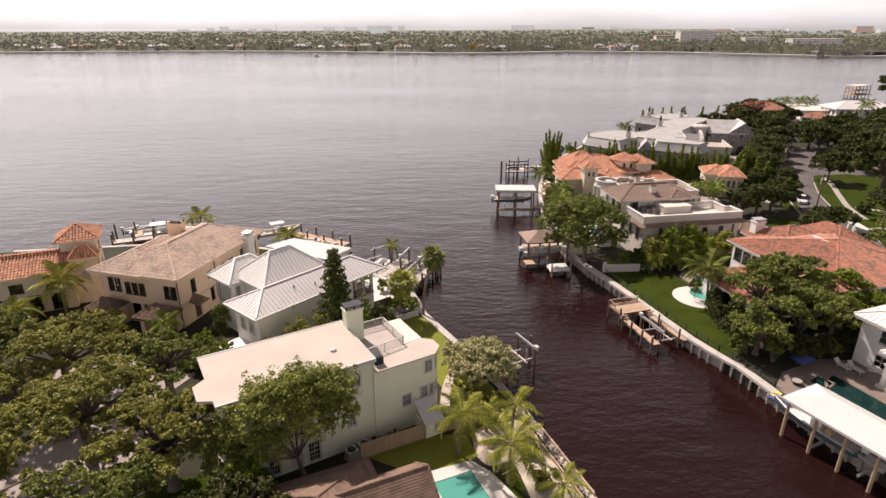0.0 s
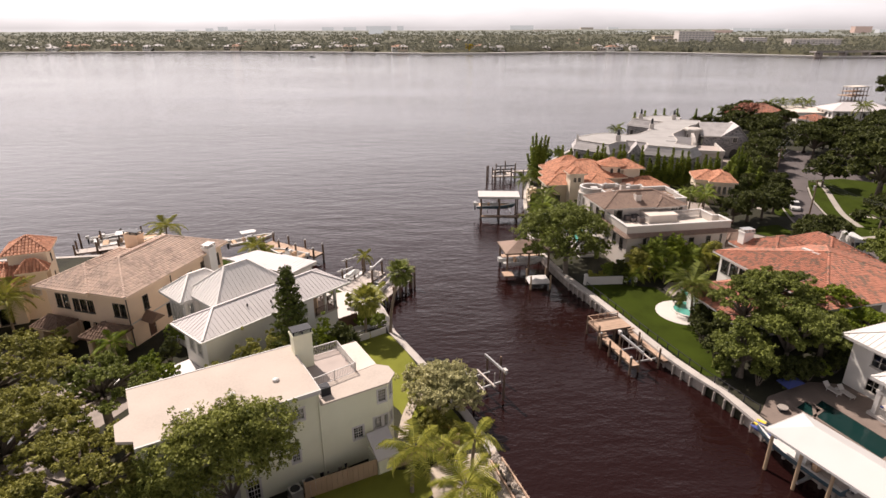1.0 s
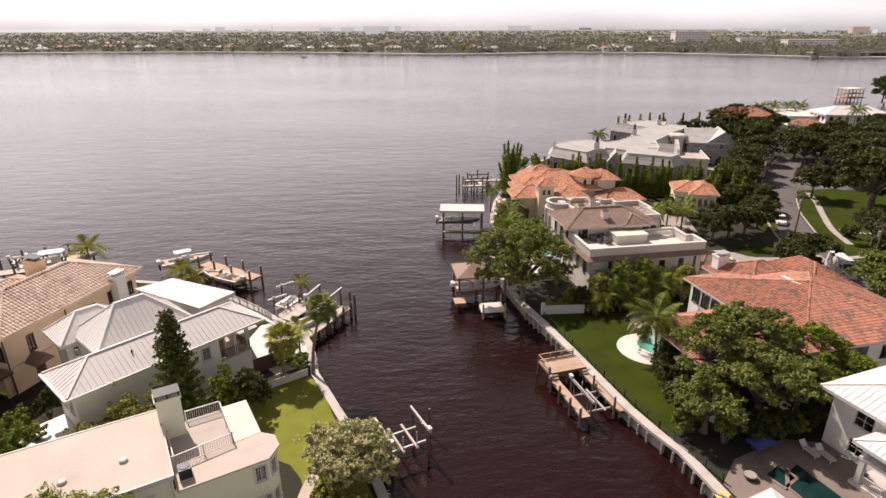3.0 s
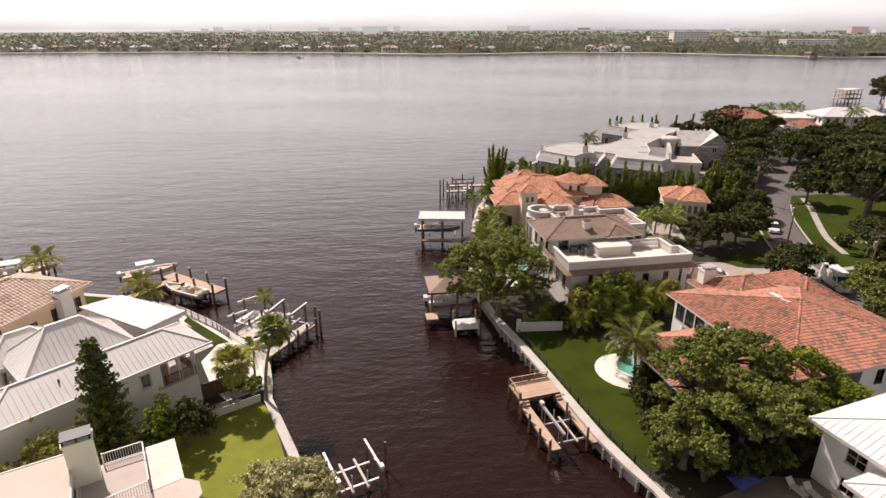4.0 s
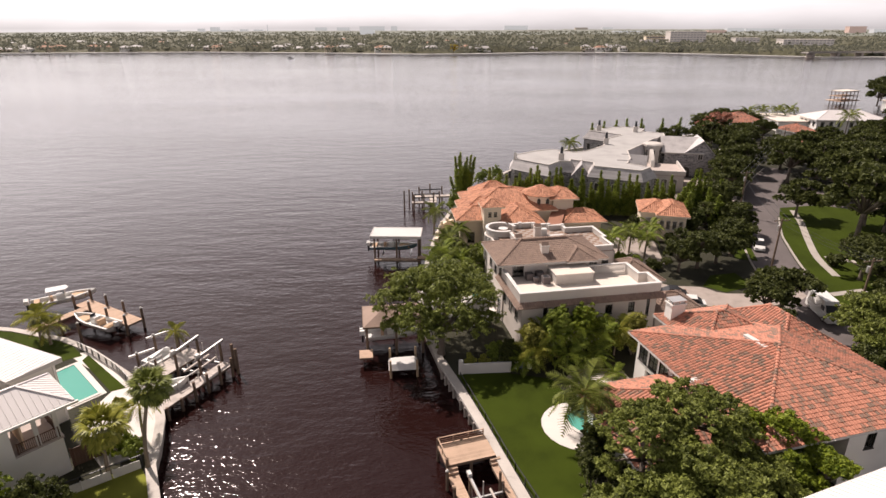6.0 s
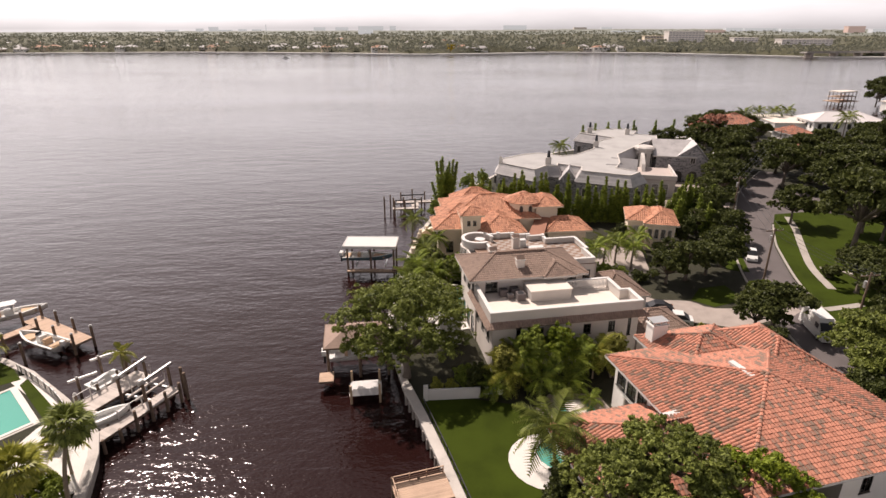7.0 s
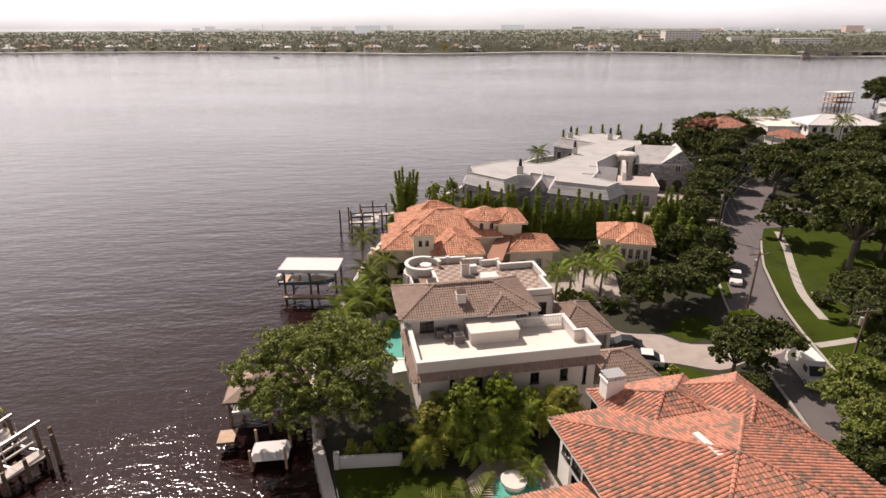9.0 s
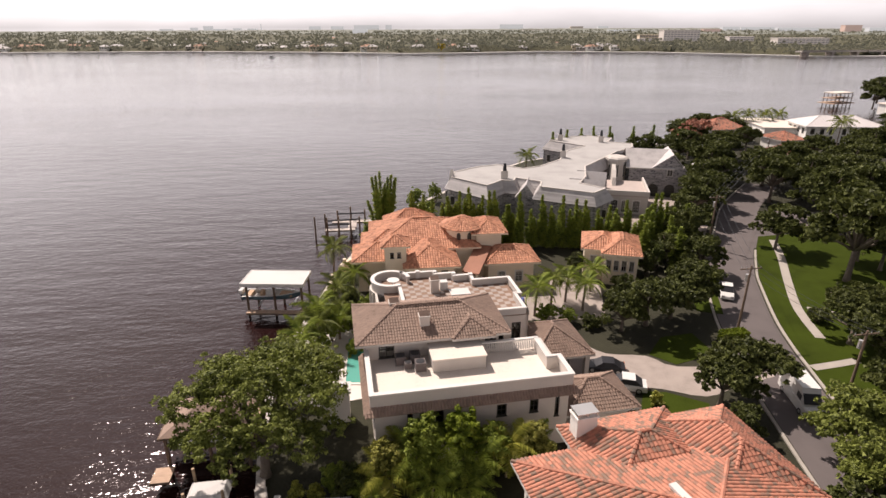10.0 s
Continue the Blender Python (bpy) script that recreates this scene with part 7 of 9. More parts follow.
land = Form().prism(SHORE + [(4600, 4940), (-4600, 4940)], -3, 1.4)
solid("ground", land, FAR_GREEN, "low wooded land across the bay", "ground", "structure")
strip_f = Form()
strip(strip_f, SHORE, 5.0, -1, 1.5)
solid("sea_wall", strip_f, WHITE_WALL, "long pale sea wall along the far shore", "sea wall", "structure")
g = np.random.default_rng(5)
rows, cols = 90, 520
V = np.zeros((rows, cols, 3))
ang = np.linspace(radians(-47), radians(47), cols)
dist = np.geomspace(1.0, 4.4, rows)
for j in range(cols):
    tx = math.tan(ang[j])
    y0 = 1000.0
    for _ in range(8):
        y0 = shore_y(tx * y0)
    for i in range(rows):
        y = (y0 + 16) * dist[i]
        if y > 4900:
            y = 4900
        V[i, j] = (tx * y, y, 0)
for i in range(rows):
    for j in range(cols):
        x, y, _ = V[i, j]
        k = noise.noise((x / 55, y / 75, 3.0)) + 0.7 * noise.noise((x / 14, y / 20, 7.0))
        clear = noise.noise((x / 130, y / 170, 11.0))
        h = 8.5 + 3.8 * k - (7.0 if clear > 0.33 else 0.0) + 22.0 * max(0.0, (y - 1500) / 3400) * min(1.3, max(0.15, 0.8 + x / y))
        V[i, j, 2] = max(1.5, h) if i else 1.4
        V[i, j, 0] += g.normal(0, 1.2)
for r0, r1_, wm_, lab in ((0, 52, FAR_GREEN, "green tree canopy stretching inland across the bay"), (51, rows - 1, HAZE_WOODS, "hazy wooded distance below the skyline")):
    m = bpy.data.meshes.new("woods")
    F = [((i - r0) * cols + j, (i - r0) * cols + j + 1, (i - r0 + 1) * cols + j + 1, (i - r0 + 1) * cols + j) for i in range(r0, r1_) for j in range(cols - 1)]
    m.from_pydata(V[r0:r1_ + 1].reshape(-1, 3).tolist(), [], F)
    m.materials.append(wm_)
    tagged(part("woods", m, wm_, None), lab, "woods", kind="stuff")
# crowns scattered inland, then those standing along the far shore
n = 5200
B = []
for a, d in zip(g.uniform(radians(-45), radians(45), n), g.uniform(60, 2300, n) ** 1.0):
    tx = math.tan(a)
    y0 = 1000.0
    for _ in range(5):
        y0 = shore_y(tx * y0)
    y = y0 + d
    x = tx * y
    B.append((x, y, 9.0 + 22.0 * max(0.0, (y - 1500) / 3400) * min(1.3, max(0.15, 0.8 + x / y)), g.uniform(6, 13), g.uniform(6, 13), g.uniform(3.5, 6)))
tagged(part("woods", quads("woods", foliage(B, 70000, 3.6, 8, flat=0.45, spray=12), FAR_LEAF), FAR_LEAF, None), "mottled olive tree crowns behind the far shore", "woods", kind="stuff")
n = 5200
q = g.uniform(radians(-45), radians(45), n)
deep = g.exponential(120, n) + 8
B = []
for a, d in zip(q, deep):
    tx = math.tan(a)
    y0 = 1000.0
    for _ in range(5):
        y0 = shore_y(tx * y0)
    B.append((tx * (y0 + d), y0 + d, g.uniform(4.5, 9.5), g.uniform(3, 6.5), g.uniform(3, 6.5), g.uniform(3, 5.5)))
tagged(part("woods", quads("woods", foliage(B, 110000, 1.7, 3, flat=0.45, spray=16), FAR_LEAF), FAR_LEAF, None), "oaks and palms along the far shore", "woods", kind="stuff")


def block(x, y, w_, d_, h, material, label, floors=0, category="building", group="", turn=0):
    """A distant building: body, roof slab, and a band of windows on each floor."""
    ob = thing("building", x, y, 1.4, turn, label, category, group)
    part("wall", Form().box(-w_ / 2, 0, 0, w_ / 2, d_, h), material, ob)
    part("roof", Form().box(-w_ / 2 - 1, -1, h, w_ / 2 + 1, d_ + 1, h + h * 0.03 + 0.4), material, ob)
    for i in range(floors):
        z = (i + 0.45) * h / floors
        k = max(3, int(w_ / 7))
        for j in range(k):
            a = -w_ / 2 + (j + 0.12) * w_ / k
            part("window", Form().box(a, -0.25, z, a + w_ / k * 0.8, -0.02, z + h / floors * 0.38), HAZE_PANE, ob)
    return ob


def at_bearing(px, dist_):
    return (px - 784) / 1085.0 * dist_


GROUP = "skyline across the bay"
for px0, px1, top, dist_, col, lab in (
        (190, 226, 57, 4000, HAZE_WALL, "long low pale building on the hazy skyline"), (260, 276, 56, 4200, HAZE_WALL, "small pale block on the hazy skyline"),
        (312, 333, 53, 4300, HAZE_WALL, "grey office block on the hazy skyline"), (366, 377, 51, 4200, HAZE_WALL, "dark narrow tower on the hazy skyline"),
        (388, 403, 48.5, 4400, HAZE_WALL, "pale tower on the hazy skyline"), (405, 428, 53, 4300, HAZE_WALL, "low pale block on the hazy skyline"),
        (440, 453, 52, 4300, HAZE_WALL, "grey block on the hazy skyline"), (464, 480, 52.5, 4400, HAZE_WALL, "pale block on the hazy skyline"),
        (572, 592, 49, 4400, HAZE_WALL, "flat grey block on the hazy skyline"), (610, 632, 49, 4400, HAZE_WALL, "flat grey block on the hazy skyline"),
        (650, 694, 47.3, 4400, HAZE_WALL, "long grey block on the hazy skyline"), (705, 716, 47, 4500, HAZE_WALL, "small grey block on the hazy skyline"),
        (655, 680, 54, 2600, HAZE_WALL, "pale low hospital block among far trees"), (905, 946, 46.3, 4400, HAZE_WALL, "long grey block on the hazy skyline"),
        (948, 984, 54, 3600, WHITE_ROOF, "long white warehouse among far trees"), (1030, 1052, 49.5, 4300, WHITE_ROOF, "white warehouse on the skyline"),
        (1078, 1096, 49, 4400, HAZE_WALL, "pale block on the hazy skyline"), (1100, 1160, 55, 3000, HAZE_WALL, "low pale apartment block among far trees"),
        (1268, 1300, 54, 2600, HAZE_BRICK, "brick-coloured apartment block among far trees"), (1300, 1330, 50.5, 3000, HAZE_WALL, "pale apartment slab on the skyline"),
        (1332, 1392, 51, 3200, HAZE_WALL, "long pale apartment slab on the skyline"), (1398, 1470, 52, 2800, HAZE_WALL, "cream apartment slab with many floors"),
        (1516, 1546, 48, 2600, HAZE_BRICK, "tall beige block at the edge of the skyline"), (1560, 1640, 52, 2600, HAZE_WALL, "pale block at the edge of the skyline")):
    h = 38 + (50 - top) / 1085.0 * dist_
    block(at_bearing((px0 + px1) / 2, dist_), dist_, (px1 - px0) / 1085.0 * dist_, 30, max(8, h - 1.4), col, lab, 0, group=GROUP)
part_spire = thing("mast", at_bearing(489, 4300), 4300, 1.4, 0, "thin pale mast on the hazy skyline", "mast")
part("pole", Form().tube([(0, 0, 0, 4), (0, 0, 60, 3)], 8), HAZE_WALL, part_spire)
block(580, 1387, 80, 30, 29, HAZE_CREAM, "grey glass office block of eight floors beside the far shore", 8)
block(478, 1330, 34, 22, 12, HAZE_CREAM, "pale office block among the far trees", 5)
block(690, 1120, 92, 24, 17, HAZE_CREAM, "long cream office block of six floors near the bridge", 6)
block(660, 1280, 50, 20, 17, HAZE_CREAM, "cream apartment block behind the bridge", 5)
block(560, 1500, 70, 20, 18, CREAM_WALL, "low cream block among the far trees", 3)
rng = random.Random(8)
for i in range(96):
    px = rng.choice((rng.uniform(20, 420), rng.uniform(420, 820), rng.uniform(820, 1160)))
    d0 = 1000.0
    for _ in range(6):
        d0 = shore_y(at_bearing(px, d0))
    d0 += rng.uniform(14, 60) if i % 2 else rng.uniform(90, 900)
    w_, d_ = rng.uniform(12, 24), rng.uniform(10, 14)
    red = rng.random() < 0.32
    h = thing("house", at_bearing(px, d0), d0, 1.4, rng.uniform(-12, 12), "distant shore house with a clay tile roof" if red else "distant pale shore house with a grey roof", "house", "houses on the far shore")
    e = rng.uniform(5, 8.5)
    part("wall", Form().box(-w_ / 2, 0, 0, w_ / 2, d_, e), rng.choice((FAR_WALL, CREAM_WALL, WHITE_WALL)), h)
    faces, _ = hip(-w_ / 2 - 0.6, -0.6, w_ / 2 + 0.6, d_ + 0.6, e, e + 3)
    f = Form()
    for face in faces:
        f.add(face, [tuple(range(len(face)))])
    part("roof", f, FAR_ROOF if red else SLATE, h)
    for j in range(3):
        a = -w_ / 2 + (j + 0.25) * w_ / 3
        part("window", Form().box(a, -0.2, e * 0.55, a + w_ / 6, -0.02, e * 0.82), FRAME, h)
yt = shore_y(46) + 16
tree("yellow_tree", 46, yt, 1.4, spread(4, 7, 6, 6, 7, 3, 3, 4.5), 1500, 1.1, YELLOW_LEAF, 19, "bright yellow-blossomed tree on the far shore", trunk=0.5)
br_ = thing("bridge", 520, 838, 0, 12, "low concrete causeway bridge on square piers", "bridge", kind="structure")
part("bridge_deck", Form().box(0, 0, 6.2, 520, 12, 7.6), CONCRETE, br_)
part("bridge_parapet", Form().box(0, -0.5, 7.6, 520, -0.02, 8.7), WALKWAY, br_)
for i in range(13):
    part("pier", Form().box(8 + i * 40, 0.5, -2, 12 + i * 40, 11.5, 6.2), STAIN, br_)
sb = thing("boat", -177, 843, 0.0, 5, "small dark motorboat far out on the bay", "boat")
part("hull", Form().prism([(-4, -1.2), (3, -1.2), (5, 0), (3, 1.2), (-4, 1.2)], 0, 1.0), HULL_WHITE, sb)
part("cabin", Form().box(-2, -0.8, 1.0, 1, 0.8, 2.2), DARK, sb)

# ---- docks, lifts and boats ----
def beam_lift(parent, x0, y0, x1, y1, top, low=0.8, ends="y"):
    """A boat lift: four pilings, two top beams with their motors, cables and a cradle. Beams run along y."""
    for x in (x0, x1):
        for y in (y0, y1):
            piling(parent, x, y, top - 0.1, 0.13)
        b = part("top_beam", Form().bar((x, y0 - 0.5, top), (x, y1 + 0.5, top), 0.2, 0.26), STEEL, parent)
        part("motor", Form().box(x - 0.18, y0 - 0.45, top + 0.14, x + 0.18, y0 + 0.1, top + 0.4), WHITE, b)
    for y in (y0 + 0.6, y1 - 0.6):
        part("cradle_beam", Form().bar((x0, y, low), (x1, y, low), 0.18, 0.24), STEEL, parent)
        for x in (x0, x1):
            part("cable", Form().tube([(x, y, low, 0.02), (x, y, top, 0.02)], 5), STEEL, parent)
    for x in (x0 * 0.68 + x1 * 0.32, x0 * 0.32 + x1 * 0.68):
        part("bunk", Form().bar((x, y0 - 0.2, low + 0.22), (x, y1 + 0.2, low + 0.22), 0.2, 0.18), PALE_DECK, parent)
        part("guide_post", Form().tube([(x, y0, low, 0.05), (x, y0, low + 1.9, 0.05)], 6), WHITE, parent)


# platform dock with a finger pier and lift on the lawn's sea wall
d = thing("dock", 24.0, 68.95, 0, 17, "tan timber platform dock with finger pier and empty boat lift", "dock")
deck(d, 0.0, 0.0, 4.75, 3.0, 1.9, DECK)
rail(d, [(0.1, 0.2), (0.1, 2.9), (4.6, 2.9)], 1.9, 0.75, DECK, 1.5, 0.0)
for y, z_ in ((2.86, 0.22), (2.86, 0.45)):
    part("rail_board", Form().bar((0.1, y, 1.9 + z_), (4.6, y, 1.9 + z_), 0.04, 0.14), BROWN_WOOD, d)
deck(d, -0.05, -7.4, 0.95, -0.62, 1.3, DECK, "x")
deck(d, 4.1, -7.6, 5.15, -0.62, 1.3, DECK, "x")
for i in range(2):
    for x in (0.0, 4.12):
        part("step", Form().box(x, -0.3 - i * 0.3, 1.3, x + 0.98, -0.02 - i * 0.3, 1.7 - i * 0.2), DECK, d)
for x, y, t in ((0.1, 0.1, 2.6), (0.1, 2.9, 2.6), (2.4, 2.9, 2.0), (2.4, 0.1, 1.8), (4.6, 0.1, 1.8), (-0.2, -0.9, 2.2), (-0.2, -2.9, 2.2), (-0.2, -5.2, 2.2), (-0.15, -7.2, 2.4), (4.1, -3.2, 1.8)):
    piling(d, x, y, t, 0.15, WHITE if y in (-7.2, -0.9) else None)
# its lift: one beam on the pier side, two posts on the wall side
for y in (-2.9, -7.0):
    piling(d, 1.15, y, 2.75, 0.12)
    piling(d, 3.95, y, 2.7, 0.13)
b = part("top_beam", Form().bar((1.15, -7.5, 2.9), (1.15, -2.5, 2.9), 0.2, 0.26), STEEL, d)
part("motor", Form().box(0.98, -3.0, 3.04, 1.32, -2.5, 3.3), WHITE, b)
for y in (-3.5, -6.4):
    part("cradle_beam", Form().bar((1.15, y, 1.0), (3.95, y, 1.0), 0.16, 0.2), STEEL, d)
    part("guide_post", Form().tube([(2.2, y + 0.1, 1.0, 0.045), (2.2, y + 0.1, 2.6, 0.045)], 6), WHITE, d)
    for x in (1.15, 3.95):
        part("cable", Form().tube([(x, y, 1.0, 0.02), (x, y, 2.8, 0.02)], 5), STEEL, d)
part("bunk", Form().bar((3.0, -3.0, 1.2), (3.0, -6.9, 1.2), 0.16, 0.16), PALE_DECK, d)

# lift beside the near lawn
d = thing("boat_lift", 5.9, 57.2, 0, 28, "empty white boat lift on dark pilings beside the canal", "boat lift")
beam_lift(d, 0.4, -2.2, 4.2, 1.2, 3.6, 1.9)
piling(d, 5.9, 1.0, 3.2, 0.13)
deck(d, -1.4, -2.6, 0.1, -0.9, 1.45, DECK)

# dock with two lifts at the near point
d = thing("dock", -11.0, 83.6, 0, 64, "pale timber dock with white lift beams and dark pilings", "dock")
deck(d, 0.0, -2.8, 7.4, -0.2, 1.45, PALE_DECK, "y")
deck(d, -1.3, -6.35, 0.4, -2.85, 1.46, PALE_DECK, "x")
deck(d, -3.0, -7.9, 6.9, -6.4, 1.45, PALE_DECK, "y")
rail(d, [(0.1, -0.25), (3.6, -0.25)], 1.45, 1.05, WHITE, 1.4, 0.0)
rail(d, [(0.5, -6.45), (3.2, -6.45)], 1.45, 1.0, WHITE, 1.4, 0.0)
for x in (-2.4, -0.6, 1.2, 3.0, 4.8, 6.6):
    piling(d, x, -8.05, 2.5 if x > 1 else 1.6, 0.17)
    piling(d, x, -6.3, 1.5, 0.15)
for x in (0.4, 2.8, 5.2, 7.4):
    piling(d, x, -0.05, 2.6, 0.16, WHITE if x < 4 else None)
piling(d, 7.3, -8.2, 3.4, 0.18)
piling(d, 7.9, -7.0, 3.4, 0.18)
for x, y in ((3.3, -3.0), (6.8, -2.6), (3.8, -6.2), (7.2, -5.9)):
    piling(d, x, y, 3.5, 0.17)
for a, b in (((2.7, -3.1), (7.3, -2.4)), ((3.3, -6.3), (7.8, -5.8))):
    m_ = part("top_beam", Form().bar((*a, 3.7), (*b, 3.7), 0.22, 0.28), STEEL, d)
    part("motor", Form().box(a[0] + 0.1, a[1] - 0.2, 3.85, a[0] + 0.6, a[1] + 0.25, 4.15), WHITE, m_)
for x in (3.9, 6.4):
    part("cradle_beam", Form().bar((x, -2.9, 1.1), (x + 0.5, -6.1, 1.1), 0.2, 0.24), STEEL, d)
for y in (-3.9, -5.1):
    part("bunk", Form().bar((3.4, y, 1.35), (7.4, y + 0.3, 1.35), 0.2, 0.18), PALE_DECK, d)
for x, y in ((4.2, -3.6), (6.9, -3.3), (4.5, -5.4), (7.2, -5.1)):
    part("guide_post", Form().tube([(x, y, 1.1, 0.045), (x, y, 3.2, 0.045)], 6), WHITE, d)
part("float_lift", Form().box(3.0, 0.5, 0.9, 6.6, 2.8, 1.25), HULL_WHITE, d, "white drive-on jet-ski float")
part("jet_ski", Form().add([(3.3, 1.0, 1.26), (6.0, 1.15, 1.26), (6.5, 1.6, 1.5), (6.0, 2.05, 1.26), (3.3, 2.2, 1.26), (3.4, 1.3, 1.75), (4.8, 1.4, 1.95), (5.4, 1.6, 2.0), (4.8, 1.8, 1.95), (3.4, 1.9, 1.75)], [(4, 3, 2, 1, 0), (0, 1, 6, 5), (1, 2, 7, 6), (2, 3, 8, 7), (3, 4, 9, 8), (4, 0, 5, 9), (5, 6, 7, 8, 9)]), HULL_WHITE, d, "white covered jet ski")
for x, y in ((1.8, 1.5), (5.6, 3.4), (7.4, 1.5)):
    piling(d, x, y, 3.3, 0.16, WHITE)
part("top_beam", Form().bar((1.0, 1.8, 3.1), (3.6, 0.8, 3.1), 0.18, 0.22), STEEL, d)
part("top_beam", Form().bar((4.8, 3.7, 3.1), (7.4, 2.7, 3.1), 0.18, 0.22), STEEL, d)
boat(-8.0, 79.9, 1.0, 38, 4.4, 1.7, HULL_WHITE, "small white open tender stowed beside the dock", top=False, engines=1, console=False)

# boat dock on the bay behind the white house
d = thing("dock", -28.6, 102.0, 0, -30, "brown timber bay dock with capped pilings between two boats", "dock")
deck(d, 0, 0, 12.2, 2.2, 1.4, DECK, "y")
deck(d, 1.6, -9.6, 3.0, -0.05, 1.4, DECK, "x")
for x in (0.2, 4.0, 8.0, 12.1):
    for y in (-0.1, 2.3):
        piling(d, x, y, 3.0, 0.18, WHITE)
for x in (4.6, 9.0):
    piling(d, x, -4.4, 3.0, 0.18, WHITE)
boat(-34.6, 101.6, 0.9, 32, 8.2, 2.6, HULL_WHITE, "white centre-console boat with a hard top and tan cushions", seats=CUSHION)
boat(-19.4, 95.4, 0.8, 157, 7.6, 2.5, HULL_WHITE, "open white bow-rider with a dark outboard beside the dock", top=False, engines=1, seats=CUSHION)
d = thing("dock", -60.2, 97.2, 0, 24, "bay dock with pilings beside a white cruiser", "dock")
deck(d, 0, 0, 14, 2.2, 1.4, PALE_DECK, "y")
for x in (0.2, 3.6, 7.0, 10.4, 13.8):
    for y in (-0.1, 2.3, 6.5):
        piling(d, x, y, 3.0, 0.18, DARK)
boat(-58.6, 102.0, 0.6, 26, 11.5, 3.6, HULL_WHITE, "white cruiser with a wide hard top at the bay dock", engines=3, seats=CUSHION)
boat(-61.9, 105.0, 0.4, 26, 5.0, 1.8, HULL_WHITE, "small grey tender moored at the bay dock", top=False, engines=1)

# roofed lift with a blue boat
d = thing("boathouse", 11.8, 120.7, 0, -2, "white flat-roofed boat shelter on dark pilings over the bay", "boathouse")
rf = part("roof", Form().prism([(-0.2, -0.2), (8.4, -0.2), (8.4, 4.5), (-0.2, 4.5)], 4.85, 5.05), CANVAS, d)
part("roof_edge", strip(Form(), [(-0.2, -0.23), (8.43, -0.23), (8.43, 4.53), (-0.23, 4.53), (-0.23, -0.23)], 0.05, 4.6, 5.1), WHITE, rf)
for x in (0.4, 4.2, 8.0):
    for y in (0.2, 4.2):
        piling(d, x, y, 4.85, 0.17)
for y in (0.2, 4.3):
    part("top_beam", Form().bar((0.2, y, 4.6), (8.2, y, 4.6), 0.2, 0.24), DARK, d)
for x in (1.8, 6.6):
    part("cradle_beam", Form().bar((x, 0.2, 1.5), (x, 4.3, 1.5), 0.2, 0.24), STEEL, d)
deck(d, 0.4, -1.0, 8.4, 0.0, 1.0, DECK, "y")
deck(d, 7.8, -0.9, 11.6, 0.6, 1.3, DECK, "y")
boat(11.3, 122.6, 1.75, -2, 8.2, 2.6, HULL_BLUE, "blue-hulled boat with white motors hanging in the shelter", top=False, engines=2, seats=CUSHION)

# far timber dock with pilings
d = thing("dock", 15.4, 151.2, 0, 6, "old timber dock with tall dark pilings and empty lifts", "dock")
deck(d, 3.0, 5.0, 13.0, 6.6, 1.7, PALE_DECK, "y")
deck(d, 2.0, 0.6, 7.6, 2.0, 1.6, PALE_DECK, "y")
deck(d, 6.2, 2.0, 7.8, 5.0, 1.65, PALE_DECK, "x")
for x, y, t in ((0.2, 0.0, 4.6), (2.4, 0.2, 3.6), (4.6, 0.0, 3.8), (6.8, 0.3, 4.0), (2.2, 2.6, 3.6), (4.4, 2.8, 3.7), (1.6, 5.6, 3.4), (4.0, 6.9, 3.6), (6.6, 7.2, 4.2), (9.4, 7.0, 3.6), (8.4, 3.2, 3.4), (11.2, 4.8, 2.2), (12.8, 6.8, 2.2)):
    piling(d, x, y, t, 0.17)
for a, b in (((2.4, 0.2), (6.8, 0.3)), ((2.2, 2.6), (8.4, 3.2)), ((4.0, 6.9), (9.4, 7.0))):
    part("top_beam", Form().bar((*a, 2.9), (*b, 2.9), 0.2, 0.25), DARK, d)

# docks under the big tree
d = thing("boathouse", 14.2, 89.4, 0, 8, "timber boat shelter with a brown roof below a big tree", "boathouse")
faces, _ = hip(0, 0.4, 7.6, 6.2, 4.3, 5.6)
shell(faces, None, 4.3, 0.2, GREY_TILE, PILE, d)
for x in (0.4, 4.0, 7.3):
    for y in (0.8, 5.8):
        piling(d, x, y, 4.3, 0.17)
deck(d, -0.6, -1.6, 1.0, 0.3, 1.3, DECK)
deck(d, 1.0, 6.4, 8.6, 7.8, 1.3, DECK, "y")
boat(13.9, 92.8, 0.9, 8, 7.0, 2.4, HULL_WHITE, "white motorboat inside the timber shelter", top=False, engines=2)
d = thing("boat_lift", 17.4, 85.6, -1.3, 6, "low lift with a white covered craft on wooden posts", "boat lift")
part("boat_cover", Form().add([(0.1, 0.0, 2.2), (3.6, 0.0, 2.2), (3.6, 2.6, 2.2), (0.1, 2.6, 2.2), (0.5, 0.5, 2.75), (3.2, 0.5, 2.7), (3.2, 2.1, 2.75), (0.5, 2.1, 2.7)], [(3, 2, 1, 0), (4, 5, 6, 7), (0, 1, 5, 4), (1, 2, 6, 5), (2, 3, 7, 6), (3, 0, 4, 7)]), CANVAS, d, "white tarpaulin cover")
for x in (0.3, 3.4):
    for y in (-0.1, 2.8):
        piling(d, x, y, 3.6, 0.14, material=FENCE)
part("cradle_beam", Form().bar((0.2, 0.5, 2.05), (3.5, 0.5, 2.05), 0.2, 0.2), STEEL, d)

